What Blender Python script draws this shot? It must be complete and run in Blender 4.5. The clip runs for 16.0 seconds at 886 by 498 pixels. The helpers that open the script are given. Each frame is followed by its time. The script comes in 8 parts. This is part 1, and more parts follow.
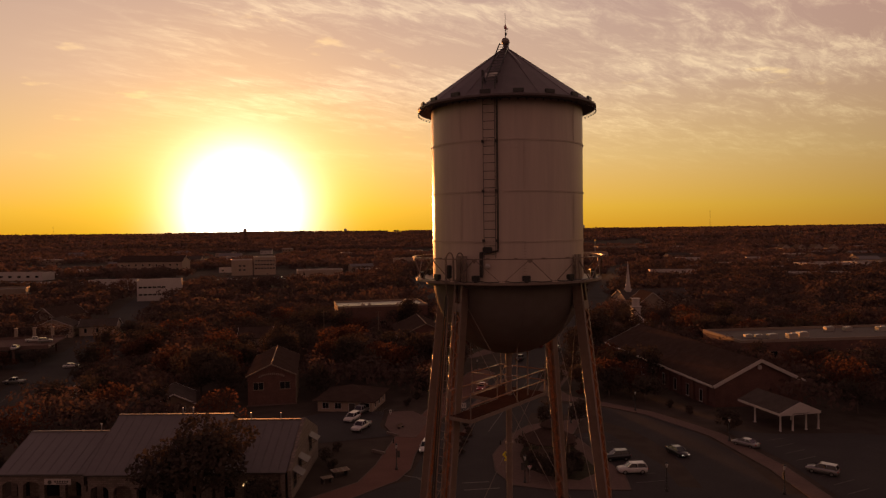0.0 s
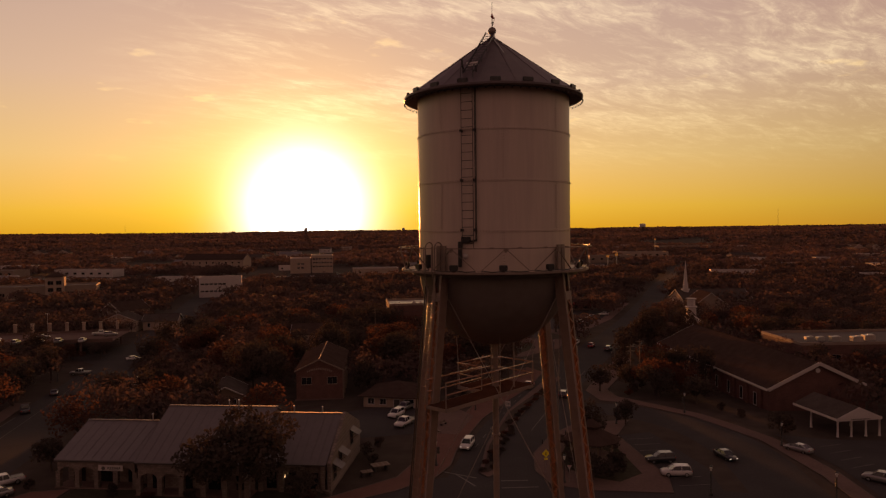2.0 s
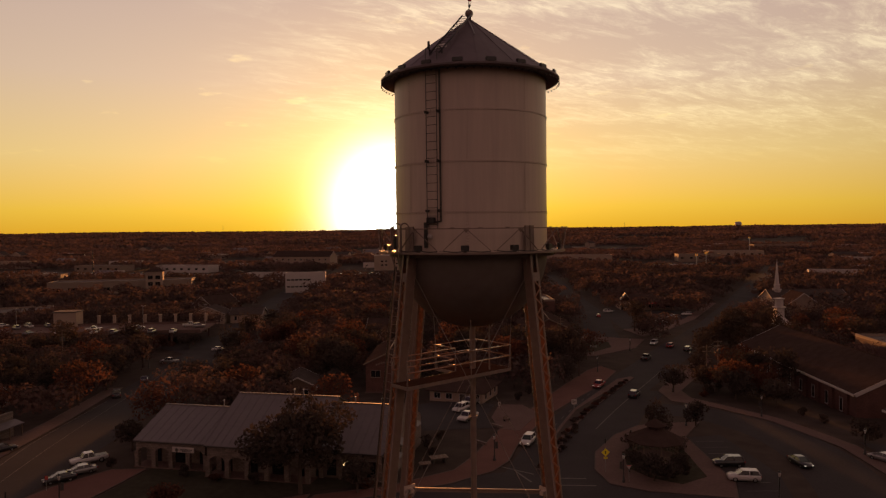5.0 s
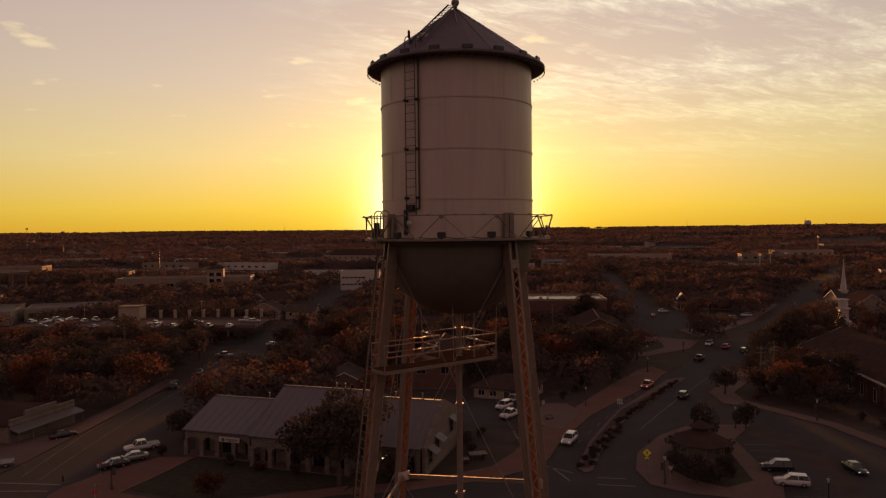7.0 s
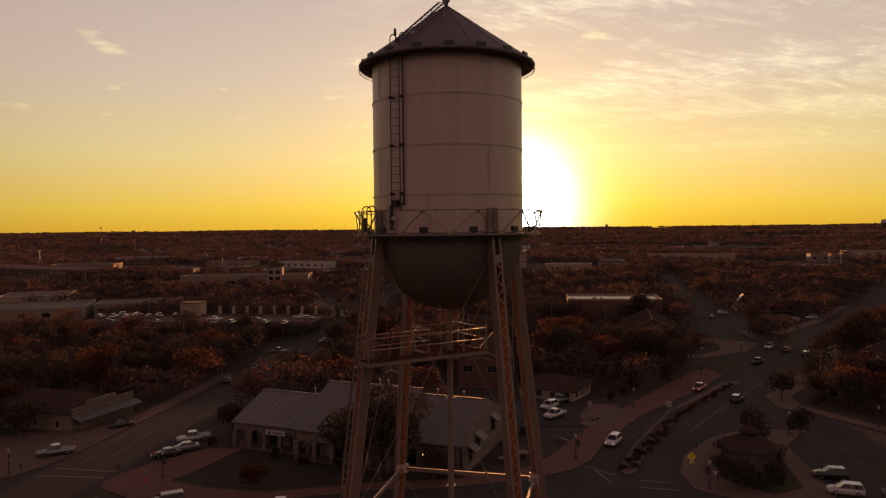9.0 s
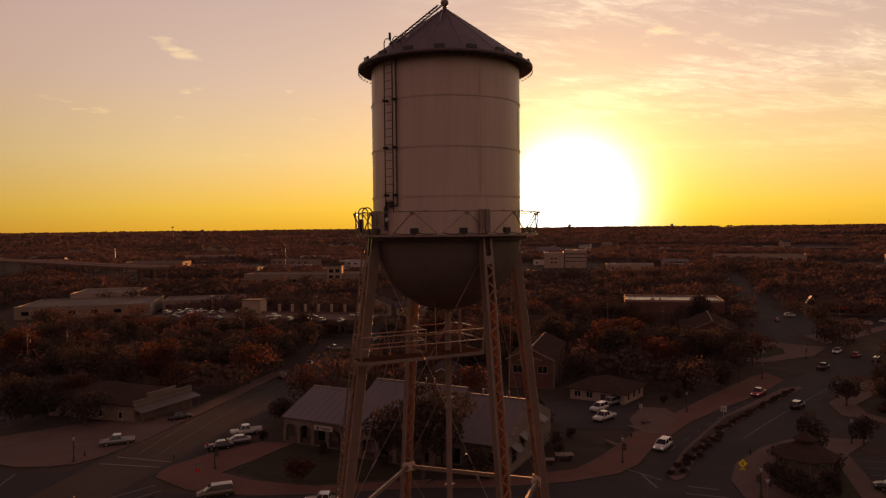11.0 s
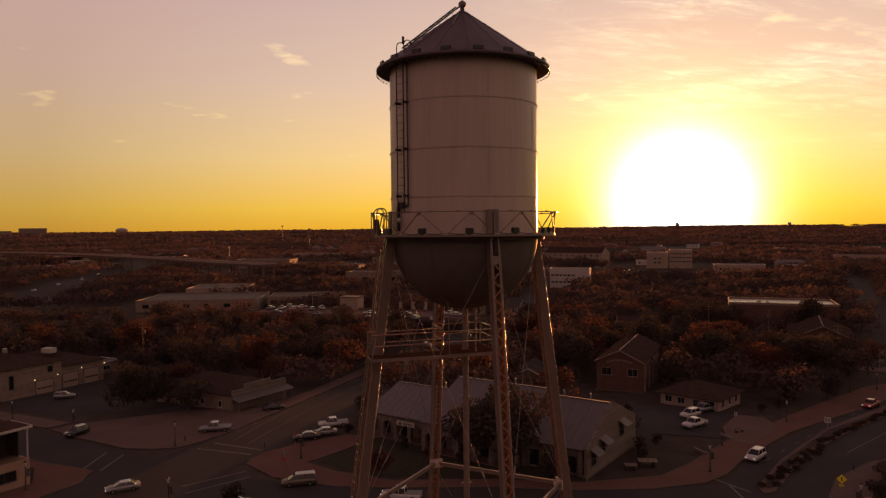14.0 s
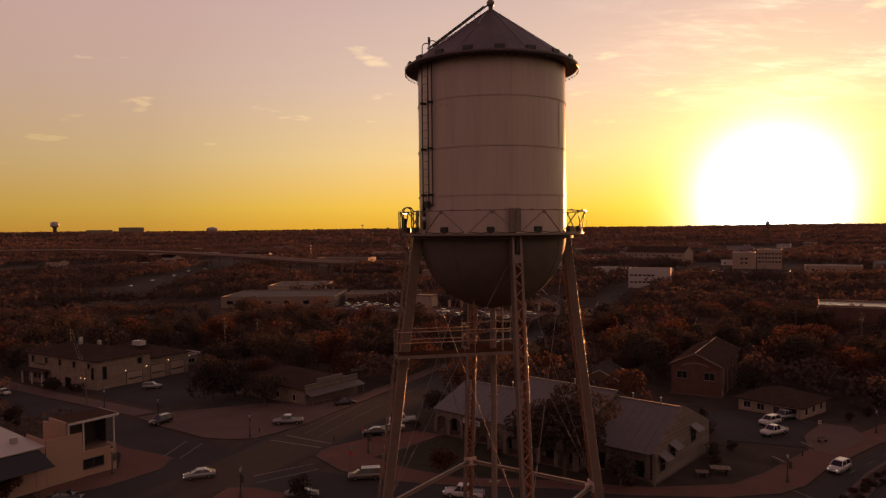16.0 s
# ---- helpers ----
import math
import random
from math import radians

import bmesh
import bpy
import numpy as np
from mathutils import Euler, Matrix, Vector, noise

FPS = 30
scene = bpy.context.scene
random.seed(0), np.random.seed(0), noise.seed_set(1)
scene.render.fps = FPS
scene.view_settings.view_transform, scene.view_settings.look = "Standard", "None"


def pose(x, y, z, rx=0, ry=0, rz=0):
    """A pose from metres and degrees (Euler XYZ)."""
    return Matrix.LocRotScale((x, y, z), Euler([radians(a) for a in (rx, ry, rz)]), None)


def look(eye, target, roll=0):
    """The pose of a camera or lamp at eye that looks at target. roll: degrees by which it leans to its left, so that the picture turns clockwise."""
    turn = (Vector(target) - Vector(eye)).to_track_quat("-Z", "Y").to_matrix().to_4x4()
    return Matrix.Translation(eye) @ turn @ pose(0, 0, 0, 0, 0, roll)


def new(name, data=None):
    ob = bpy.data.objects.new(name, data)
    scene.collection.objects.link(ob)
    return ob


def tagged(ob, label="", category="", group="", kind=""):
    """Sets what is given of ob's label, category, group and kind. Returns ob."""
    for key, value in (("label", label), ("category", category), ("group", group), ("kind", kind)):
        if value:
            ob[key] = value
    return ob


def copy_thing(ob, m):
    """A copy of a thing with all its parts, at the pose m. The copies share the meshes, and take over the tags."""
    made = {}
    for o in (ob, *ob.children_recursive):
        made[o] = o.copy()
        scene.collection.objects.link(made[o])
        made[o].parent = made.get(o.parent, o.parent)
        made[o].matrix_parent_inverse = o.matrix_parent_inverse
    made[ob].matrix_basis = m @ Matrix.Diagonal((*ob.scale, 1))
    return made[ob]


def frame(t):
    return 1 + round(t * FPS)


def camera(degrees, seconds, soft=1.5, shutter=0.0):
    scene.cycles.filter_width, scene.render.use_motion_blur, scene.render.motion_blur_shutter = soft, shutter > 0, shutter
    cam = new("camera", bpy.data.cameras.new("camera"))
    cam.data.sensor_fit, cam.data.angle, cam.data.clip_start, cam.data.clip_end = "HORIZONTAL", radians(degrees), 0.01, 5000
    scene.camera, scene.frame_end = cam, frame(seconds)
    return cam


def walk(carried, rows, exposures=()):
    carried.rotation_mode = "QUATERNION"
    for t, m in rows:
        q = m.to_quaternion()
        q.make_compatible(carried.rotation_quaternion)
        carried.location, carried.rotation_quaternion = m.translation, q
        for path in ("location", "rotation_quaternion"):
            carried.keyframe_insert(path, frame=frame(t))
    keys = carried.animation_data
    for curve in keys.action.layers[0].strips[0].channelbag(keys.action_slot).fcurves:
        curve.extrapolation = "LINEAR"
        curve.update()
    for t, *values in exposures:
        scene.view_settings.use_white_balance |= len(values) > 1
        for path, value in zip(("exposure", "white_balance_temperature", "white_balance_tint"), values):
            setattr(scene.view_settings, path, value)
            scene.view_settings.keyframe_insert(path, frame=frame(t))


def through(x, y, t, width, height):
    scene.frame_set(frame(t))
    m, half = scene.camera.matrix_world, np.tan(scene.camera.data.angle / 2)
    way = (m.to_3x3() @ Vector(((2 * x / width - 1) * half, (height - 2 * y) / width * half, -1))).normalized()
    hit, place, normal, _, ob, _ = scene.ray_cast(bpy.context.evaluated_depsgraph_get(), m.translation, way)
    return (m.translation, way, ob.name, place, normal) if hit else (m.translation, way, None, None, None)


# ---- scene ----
cam = camera(64.2, 16.0, 1.3)
PATH = [
    (0.0, (-2.190, -29.103, 39.304), (-2.476, -9.112, 38.772), -0.70),
    (0.5, (-1.462, -29.082, 39.217), (-2.162, -9.101, 38.685), -0.69),
    (1.0, (-0.731, -29.058, 39.116), (-1.840, -9.096, 38.584), -0.69),
    (1.5, (0.005, -29.028, 39.014), (-1.513, -9.093, 38.480), -0.69),
    (2.0, (0.744, -28.990, 38.913), (-1.181, -9.090, 38.377), -0.68),
    (2.5, (1.485, -28.942, 38.812), (-0.845, -9.085, 38.274), -0.68),
    (3.0, (2.228, -28.883, 38.706), (-0.506, -9.078, 38.165), -0.68),
    (3.5, (2.971, -28.813, 38.593), (-0.164, -9.068, 38.049), -0.68),
    (4.0, (3.714, -28.732, 38.470), (0.178, -9.054, 37.924), -0.67),
    (4.5, (4.455, -28.639, 38.339), (0.520, -9.037, 37.790), -0.67),
    (5.0, (5.193, -28.534, 38.204), (0.861, -9.017, 37.653), -0.67),
    (5.5, (5.926, -28.419, 38.069), (1.198, -8.994, 37.515), -0.66),
    (6.0, (6.654, -28.293, 37.939), (1.532, -8.968, 37.384), -0.66),
    (6.5, (7.374, -28.157, 37.821), (1.859, -8.940, 37.264), -0.66),
    (7.0, (8.085, -28.010, 37.720), (2.179, -8.911, 37.162), -0.65),
    (7.5, (8.786, -27.854, 37.640), (2.489, -8.880, 37.081), -0.65),
    (8.0, (9.475, -27.688, 37.581), (2.788, -8.848, 37.022), -0.64),
    (8.5, (10.152, -27.513, 37.545), (3.075, -8.815, 36.985), -0.63),
    (9.0, (10.814, -27.327, 37.529), (3.347, -8.782, 36.969), -0.63),
    (9.5, (11.462, -27.132, 37.529), (3.604, -8.749, 36.968), -0.62),
    (10.0, (12.093, -26.927, 37.539), (3.843, -8.716, 36.979), -0.62),
    (10.5, (12.706, -26.711, 37.554), (4.063, -8.684, 36.994), -0.61),
    (11.0, (13.302, -26.485, 37.570), (4.262, -8.653, 37.010), -0.60),
    (11.5, (13.880, -26.248, 37.581), (4.441, -8.625, 37.021), -0.60),
    (12.0, (14.439, -26.001, 37.587), (4.596, -8.599, 37.026), -0.59),
    (12.5, (14.979, -25.743, 37.586), (4.729, -8.578, 37.026), -0.59),
    (13.0, (15.500, -25.474, 37.583), (4.839, -8.562, 37.022), -0.58),
    (13.5, (16.003, -25.197, 37.580), (4.924, -8.555, 37.019), -0.58),
    (14.0, (16.489, -24.910, 37.583), (4.987, -8.558, 37.021), -0.58),
    (14.5, (16.957, -24.618, 37.593), (5.028, -8.575, 37.030), -0.58),
    (15.0, (17.410, -24.321, 37.606), (5.047, -8.610, 37.041), -0.58),
    (15.5, (17.849, -24.022, 37.604), (5.047, -8.667, 37.038), -0.58),
    (16.0, (18.276, -23.727, 37.552), (5.030, -8.753, 36.984), -0.59),
]
walk(cam, [(t, look(eye, target, roll)) for t, eye, target, roll in PATH],
     [(0.0, 0.08, 6500, 4), (3.5, 0.13, 6500, 2), (6.5, 0.32, 5450, -9), (9.0, 0.32, 5450, -9), (11.5, 0.32, 6050, 3), (16.0, 0.42, 5850, 3)])

# ---------------------------------------------------------------- light
SUN_AZ = radians(16.5)      # to the west of +y
SUN_EL = radians(1.7)
SUN_DIR = Vector((-math.sin(SUN_AZ) * math.cos(SUN_EL), math.cos(SUN_AZ) * math.cos(SUN_EL), math.sin(SUN_EL)))


def make_world():
    world = bpy.data.worlds.new("evening_sky")
    scene.world = world
    world.use_nodes = True
    nt = world.node_tree
    nodes, link = nt.nodes, nt.links.new
    for n in list(nodes):
        nodes.remove(n)
    out = nodes.new("ShaderNodeOutputWorld")
    bg = nodes.new("ShaderNodeBackground")
    link(bg.outputs[0], out.inputs[0])
    co = nodes.new("ShaderNodeTexCoord")
    way = co.outputs["Generated"]

    def math_node(op, a, b=None, clamp=False):
        n = nodes.new("ShaderNodeMath")
        n.operation, n.use_clamp = op, clamp
        for i, v in enumerate((a, b)):
            if v is None:
                continue
            if isinstance(v, (int, float)):
                n.inputs[i].default_value = v
            else:
                link(v, n.inputs[i])
        return n.outputs[0]

    def vec_node(op, a, b):
        n = nodes.new("ShaderNodeVectorMath")
        n.operation = op
        for i, v in enumerate((a, b)):
            if isinstance(v, (tuple, Vector)):
                n.inputs[i].default_value = v
            else:
                link(v, n.inputs[i])
        return n

    def ramp(fac, stops, mode="LINEAR"):
        n = nodes.new("ShaderNodeValToRGB")
        n.color_ramp.interpolation = mode
        els = n.color_ramp.elements
        while len(els) < len(stops):
            els.new(0.5)
        for e, (p, c) in zip(els, stops):
            e.position, e.color = p, (*c, 1)
        link(fac, n.inputs[0])
        return n.outputs[0]

    def mix(kind, fac, a, b):
        n = nodes.new("ShaderNodeMix")
        n.data_type, n.blend_type = "RGBA", kind
        n.clamp_result = False
        for i, v in ((0, fac), (6, a), (7, b)):
            if isinstance(v, (int, float)):
                n.inputs[i].default_value = v
            elif isinstance(v, tuple):
                n.inputs[i].default_value = (*v, 1)
            else:
                link(v, n.inputs[i])
        return n.outputs[2]

    sep = nodes.new("ShaderNodeSeparateXYZ")
    link(way, sep.inputs[0])
    up = sep.outputs[2]
    # colour of the dusk sky by height, on the sun's side and away from it
    west = ramp(up, SKY_WEST)
    east = ramp(up, SKY_EAST)
    flat_sun = Vector((SUN_DIR.x, SUN_DIR.y, 0)).normalized()
    side = math_node("MULTIPLY_ADD", vec_node("DOT_PRODUCT", way, flat_sun).outputs["Value"], 0.5)
    nodes[-1].inputs[2].default_value = 0.5
    facing = ramp(side, [(0.0, (0, 0, 0)), (0.30, (0.10, 0.10, 0.10)), (0.70, (0.42, 0.42, 0.42)), (0.835, (0.57, 0.57, 0.57)), (0.925, (0.88, 0.88, 0.88)), (0.98, (1, 1, 1))])
    sky = mix("MIX", facing, east, west)
    # clouds: thin streaks on the north-west side, a few puffs to the west
    lift = math_node("ADD", math_node("MAXIMUM", up, 0.0), 0.10)
    flat = vec_node("DIVIDE", way, (1, 1, 1))
    comb = nodes.new("ShaderNodeCombineXYZ")
    for i in range(3):
        link(lift, comb.inputs[i])
    link(comb.outputs[0], flat.inputs[1])
    stretch = nodes.new("ShaderNodeMapping")
    stretch.inputs["Scale"].default_value = (0.95, 2.4, 0.0)
    turned = nodes.new("ShaderNodeMapping")
    turned.inputs["Rotation"].default_value = (0, 0, radians(-44))
    link(flat.outputs[0], turned.inputs[0])
    link(turned.outputs[0], stretch.inputs[0])
    band = nodes.new("ShaderNodeMapping")
    band.inputs["Scale"].default_value = (0.5, 1.7, 0.0)
    link(flat.outputs[0], band.inputs[0])
    streak = nodes.new("ShaderNodeTexNoise")
    streak.inputs["Scale"].default_value = 3.4
    streak.inputs["Detail"].default_value = 10
    streak.inputs["Roughness"].default_value = 0.72
    streak.inputs["Distortion"].default_value = 0.5
    link(stretch.outputs[0], streak.inputs["Vector"])
    veil = nodes.new("ShaderNodeTexNoise")
    veil.inputs["Scale"].default_value = 1.15
    veil.inputs["Detail"].default_value = 7
    link(band.outputs[0], veil.inputs["Vector"])
    ripple = nodes.new("ShaderNodeTexNoise")
    ripple.inputs["Scale"].default_value = 9.0
    ripple.inputs["Detail"].default_value = 8
    ripple.inputs["Roughness"].default_value = 0.6
    ripple.inputs["Distortion"].default_value = 0.8
    link(stretch.outputs[0], ripple.inputs["Vector"])
    mass = math_node("ADD", math_node("MULTIPLY", streak.outputs[0], 0.55), math_node("MULTIPLY", veil.outputs[0], 0.45))
    body = ramp(mass, [(0.46, (0, 0, 0)), (0.515, (0.35, 0.35, 0.35)), (0.575, (1, 1, 1))])
    edge = ramp(ripple.outputs[0], [(0.36, (0.40, 0.40, 0.40)), (0.50, (0.65, 0.65, 0.65)), (0.64, (1, 1, 1))])
    thin = math_node("MULTIPLY", body, edge)
    high = ramp(up, [(0.07, (0, 0, 0)), (0.20, (1, 1, 1))])
    north = ramp(math_node("ADD", sep.outputs[0], 0.52), [(0.0, (0.0, 0.0, 0.0)), (0.26, (1, 1, 1))])
    cover = math_node("MULTIPLY", thin, math_node("MULTIPLY", high, north))
    puff = nodes.new("ShaderNodeTexNoise")
    puff.inputs["Scale"].default_value = 3.1
    puff.inputs["Detail"].default_value = 5
    squash = nodes.new("ShaderNodeMapping")
    squash.inputs["Scale"].default_value = (0.8, 0.8, 0.0)
    squash.inputs["Location"].default_value = (1.3, 4.4, 0.0)
    link(flat.outputs[0], squash.inputs[0])
    link(squash.outputs[0], puff.inputs["Vector"])
    puffs = ramp(puff.outputs[0], [(0.645, (0, 0, 0)), (0.70, (0.9, 0.9, 0.9))])
    sky = mix("ADD", cover, sky, CLOUD)
    sky = mix("ADD", math_node("MULTIPLY", puffs, high), sky, (0.22, 0.15, 0.03))
    # glare round the sun
    toward = math_node("MAXIMUM", vec_node("DOT_PRODUCT", way, SUN_DIR).outputs["Value"], 0.0)
    for power, colour in GLARE:
        sky = mix("ADD", math_node("POWER", toward, power), sky, colour)
    nishita = nodes.new("ShaderNodeTexSky")
    nishita.sky_type, nishita.sun_disc = "NISHITA", False
    nishita.sun_elevation, nishita.sun_rotation = SUN_EL, -SUN_AZ
    nishita.dust_density, nishita.altitude = 4.0, 220
    # the clear sky's own light, seen at the evening's warm white balance
    sky = mix("ADD", 0.05, sky, mix("MULTIPLY", 1.0, nishita.outputs[0], (0.50, 0.22, 0.36)))
    link(sky, bg.inputs[0])
    bg.inputs[1].default_value = 1.0


SKY_WEST = [(0.0, (0.72, 0.33, 0.018)), (0.03, (0.76, 0.43, 0.045)), (0.10, (0.71, 0.475, 0.185)), (0.20, (0.59, 0.405, 0.28)),
            (0.32, (0.48, 0.33, 0.275)), (0.50, (0.155, 0.076, 0.090)), (1.0, (0.046, 0.0188, 0.0310))]
SKY_EAST = [(0.0, (0.070, 0.029, 0.026)), (0.10, (0.12, 0.053, 0.042)), (0.30, (0.385, 0.176, 0.138)), (0.50, (0.25, 0.106, 0.112)), (1.0, (0.046, 0.0188, 0.0310))]
CLOUD = (0.30, 0.25, 0.14)
GLARE = [(430, (2.6, 2.9, 3.3)), (95, (0.42, 0.37, 0.03)), (16, (0.05, 0.05, 0.0))]
make_world()

sun = bpy.data.lights.new("sun", "SUN")
sun.energy, sun.angle, sun.color = 5.0, radians(0.6), (1.0, 0.31, 0.08)
new("sun", sun).matrix_world = look(SUN_DIR * 300, (0, 0, 0))


# ---------------------------------------------------------------- materials
def material(name, colour, rough=0.7, metal=0.0, vary=0.25, grain=6.0, stain=0.35, bump=0.15, dirt=None, spec=0.5, per=0.0, stretch=None):
    """A painted, stony or metal surface: colour varied at two scales, with fine relief."""
    m = bpy.data.materials.new(name)
    m.use_nodes = True
    nt = m.node_tree
    link = nt.links.new
    bsdf = nt.nodes["Principled BSDF"]
    bsdf.inputs["Roughness"].default_value, bsdf.inputs["Metallic"].default_value = rough, metal
    bsdf.inputs["Specular IOR Level"].default_value = spec
    co = nt.nodes.new("ShaderNodeTexCoord")
    fine, broad = nt.nodes.new("ShaderNodeTexNoise"), nt.nodes.new("ShaderNodeTexNoise")
    fine.inputs["Scale"].default_value, fine.inputs["Detail"].default_value = grain, 6
    broad.inputs["Scale"].default_value, broad.inputs["Detail"].default_value = stain, 4
    source = co.outputs["Object"]
    if stretch:
        scaled = nt.nodes.new("ShaderNodeMapping")
        scaled.inputs["Scale"].default_value = stretch
        link(source, scaled.inputs[0])
        source = scaled.outputs[0]
    for n in (fine, broad):
        link(source, n.inputs["Vector"])
    ramp = nt.nodes.new("ShaderNodeValToRGB")
    lo = dirt or tuple(c * (1 - vary) for c in colour)
    hi = tuple(min(1, c * (1 + vary * 0.6)) for c in colour)
    ramp.color_ramp.elements[0].position, ramp.color_ramp.elements[0].color = 0.30, (*lo, 1)
    ramp.color_ramp.elements[1].position, ramp.color_ramp.elements[1].color = 0.62, (*colour, 1)
    e = ramp.color_ramp.elements.new(0.85)
    e.color = (*hi, 1)
    add = nt.nodes.new("ShaderNodeMath")
    add.operation = "MULTIPLY_ADD"
    add.inputs[1].default_value = 0.5
    half = nt.nodes.new("ShaderNodeMath")
    half.operation = "MULTIPLY"
    half.inputs[1].default_value = 0.5
    link(broad.outputs[0], half.inputs[0])
    link(fine.outputs[0], add.inputs[0])
    link(half.outputs[0], add.inputs[2])
    fac = add.outputs[0]
    if per:
        info = nt.nodes.new("ShaderNodeObjectInfo")
        shift = nt.nodes.new("ShaderNodeMath")
        shift.operation = "MULTIPLY_ADD"
        shift.inputs[1].default_value = per
        link(info.outputs["Random"], shift.inputs[0])
        sub = nt.nodes.new("ShaderNodeMath")
        sub.operation = "SUBTRACT"
        sub.inputs[1].default_value = per / 2
        link(fac, sub.inputs[0])
        link(sub.outputs[0], shift.inputs[2])
        fac = shift.outputs[0]
    link(fac, ramp.inputs[0])
    link(ramp.outputs[0], bsdf.inputs["Base Color"])
    if bump:
        b = nt.nodes.new("ShaderNodeBump")
        b.inputs["Strength"].default_value, b.inputs["Distance"].default_value = bump, 0.02
        link(fine.outputs[0], b.inputs["Height"])
        link(b.outputs[0], bsdf.inputs["Normal"])
    return m


def masonry(name, colour, mortar, wide, high, rough=0.85):
    """Coursed brick or stone laid in running bond."""
    m = material(name, colour, rough, vary=0.4, grain=9, stain=0.6)
    nt = m.node_tree
    bsdf = nt.nodes["Principled BSDF"]
    was = bsdf.inputs["Base Color"].links[0].from_socket
    co = nt.nodes.new("ShaderNodeTexCoord")
    turn = nt.nodes.new("ShaderNodeMapping")
    turn.inputs["Rotation"].default_value = (radians(90), 0, 0)
    tex = nt.nodes.new("ShaderNodeTexBrick")
    tex.inputs["Scale"].default_value = 1.0
    tex.inputs["Brick Width"].default_value, tex.inputs["Row Height"].default_value = wide, high
    tex.inputs["Mortar Size"].default_value = high * 0.09
    tex.inputs["Color1"].default_value = (1, 1, 1, 1)
    tex.inputs["Color2"].default_value = (0.62, 0.62, 0.62, 1)
    tex.inputs["Mortar"].default_value = (*mortar, 1)
    nt.links.new(co.outputs["Object"], turn.inputs[0])
    nt.links.new(turn.outputs[0], tex.inputs["Vector"])
    mul = nt.nodes.new("ShaderNodeMix")
    mul.data_type, mul.blend_type = "RGBA", "MULTIPLY"
    mul.inputs[0].default_value = 1.0
    nt.links.new(was, mul.inputs[6])
    nt.links.new(tex.outputs[0], mul.inputs[7])
    nt.links.new(mul.outputs[2], bsdf.inputs["Base Color"])
    return m


def leafage(name, dark, mid, warm, wide=0.06, through=0.45):
    """Leaves: hue drifts from tree to tree, each leaf differs, and light comes through."""
    m = bpy.data.materials.new(name)
    m.use_nodes = True
    nt = m.node_tree
    link = nt.links.new
    for n in list(nt.nodes):
        nt.nodes.remove(n)
    out = nt.nodes.new("ShaderNodeOutputMaterial")
    co = nt.nodes.new("ShaderNodeNewGeometry")
    noise_node = nt.nodes.new("ShaderNodeTexNoise")
    noise_node.inputs["Scale"].default_value, noise_node.inputs["Detail"].default_value = wide, 2
    link(co.outputs["Position"], noise_node.inputs["Vector"])
    add = nt.nodes.new("ShaderNodeMath")
    add.operation = "MULTIPLY_ADD"
    add.inputs[1].default_value = 0.14
    link(co.outputs["Random Per Island"], add.inputs[0])
    link(noise_node.outputs[0], add.inputs[2])
    ramp = nt.nodes.new("ShaderNodeValToRGB")
    els = ramp.color_ramp.elements
    els[0].position, els[0].color = 0.42, (*dark, 1)
    els[1].position, els[1].color = 0.60, (*mid, 1)
    els.new(0.80).color = (*warm, 1)
    link(add.outputs[0], ramp.inputs[0])
    diff, trans, mixer = nt.nodes.new("ShaderNodeBsdfDiffuse"), nt.nodes.new("ShaderNodeBsdfTranslucent"), nt.nodes.new("ShaderNodeMixShader")
    link(ramp.outputs[0], diff.inputs[0])
    link(ramp.outputs[0], trans.inputs[0])
    mixer.inputs[0].default_value = through
    link(diff.outputs[0], mixer.inputs[1])
    link(trans.outputs[0], mixer.inputs[2])
    link(mixer.outputs[0], out.inputs[0])
    return m


def glowing(name, colour, strength):
    m = bpy.data.materials.new(name)
    m.use_nodes = True
    b = m.node_tree.nodes["Principled BSDF"]
    b.inputs["Base Color"].default_value = (*colour, 1)
    b.inputs["Emission Color"].default_value, b.inputs["Emission Strength"].default_value = (*colour, 1), strength
    return m


def pane_material(name, colour, rough=0.06):
    m = material(name, colour, rough, vary=0.2, bump=0.0)
    m.node_tree.nodes["Principled BSDF"].inputs["Coat Weight"].default_value = 0.3
    return m


TANK = material("tank_paint", (0.48, 0.39, 0.32), 0.40, vary=0.1, grain=3.0, stain=0.6, bump=0.02, dirt=(0.40, 0.325, 0.275), stretch=(2.2, 2.2, 0.16))
# glossy rail whose orange base carries the tint of the low sun
RAIL = material("sunlit_orange_rail", (0.30, 0.16, 0.09), 0.13, vary=0.3, grain=6, stain=1.2, bump=0.0, spec=0.9)
# lighter orange ridge: a sun glint painted on for two halls
RIDGE = material("sunlit_ridge_metal", (0.24, 0.14, 0.08), 0.7, 0.0, vary=0.3, grain=4, stain=1.0, bump=0.0)
# orange lacing colour stands in for sun glowing on the leg edges
LIT_BAR = material("sunlit_lacing_bar", (0.27, 0.138, 0.080), 0.55, vary=0.45, grain=7, stain=1.6, bump=0.2, dirt=(0.20, 0.085, 0.045))
KERB = material("kerb_concrete", (0.13, 0.10, 0.086), 1.0, vary=0.3, grain=2.0, stain=0.4, spec=0.1)
SALMON = material("salmon_stucco", (0.34, 0.222, 0.160), 0.9, vary=0.18, grain=8, stain=0.3, bump=0.2)
GLOSS = material("worn_glossy_paint", (0.175, 0.122, 0.095), 0.30, vary=0.3, grain=5, stain=0.8, bump=0.05)
TANK_DARK = material("tower_steel_paint", (0.145, 0.112, 0.095), 0.5, vary=0.3, grain=5, stain=0.8, bump=0.1, dirt=(0.22, 0.16, 0.12))
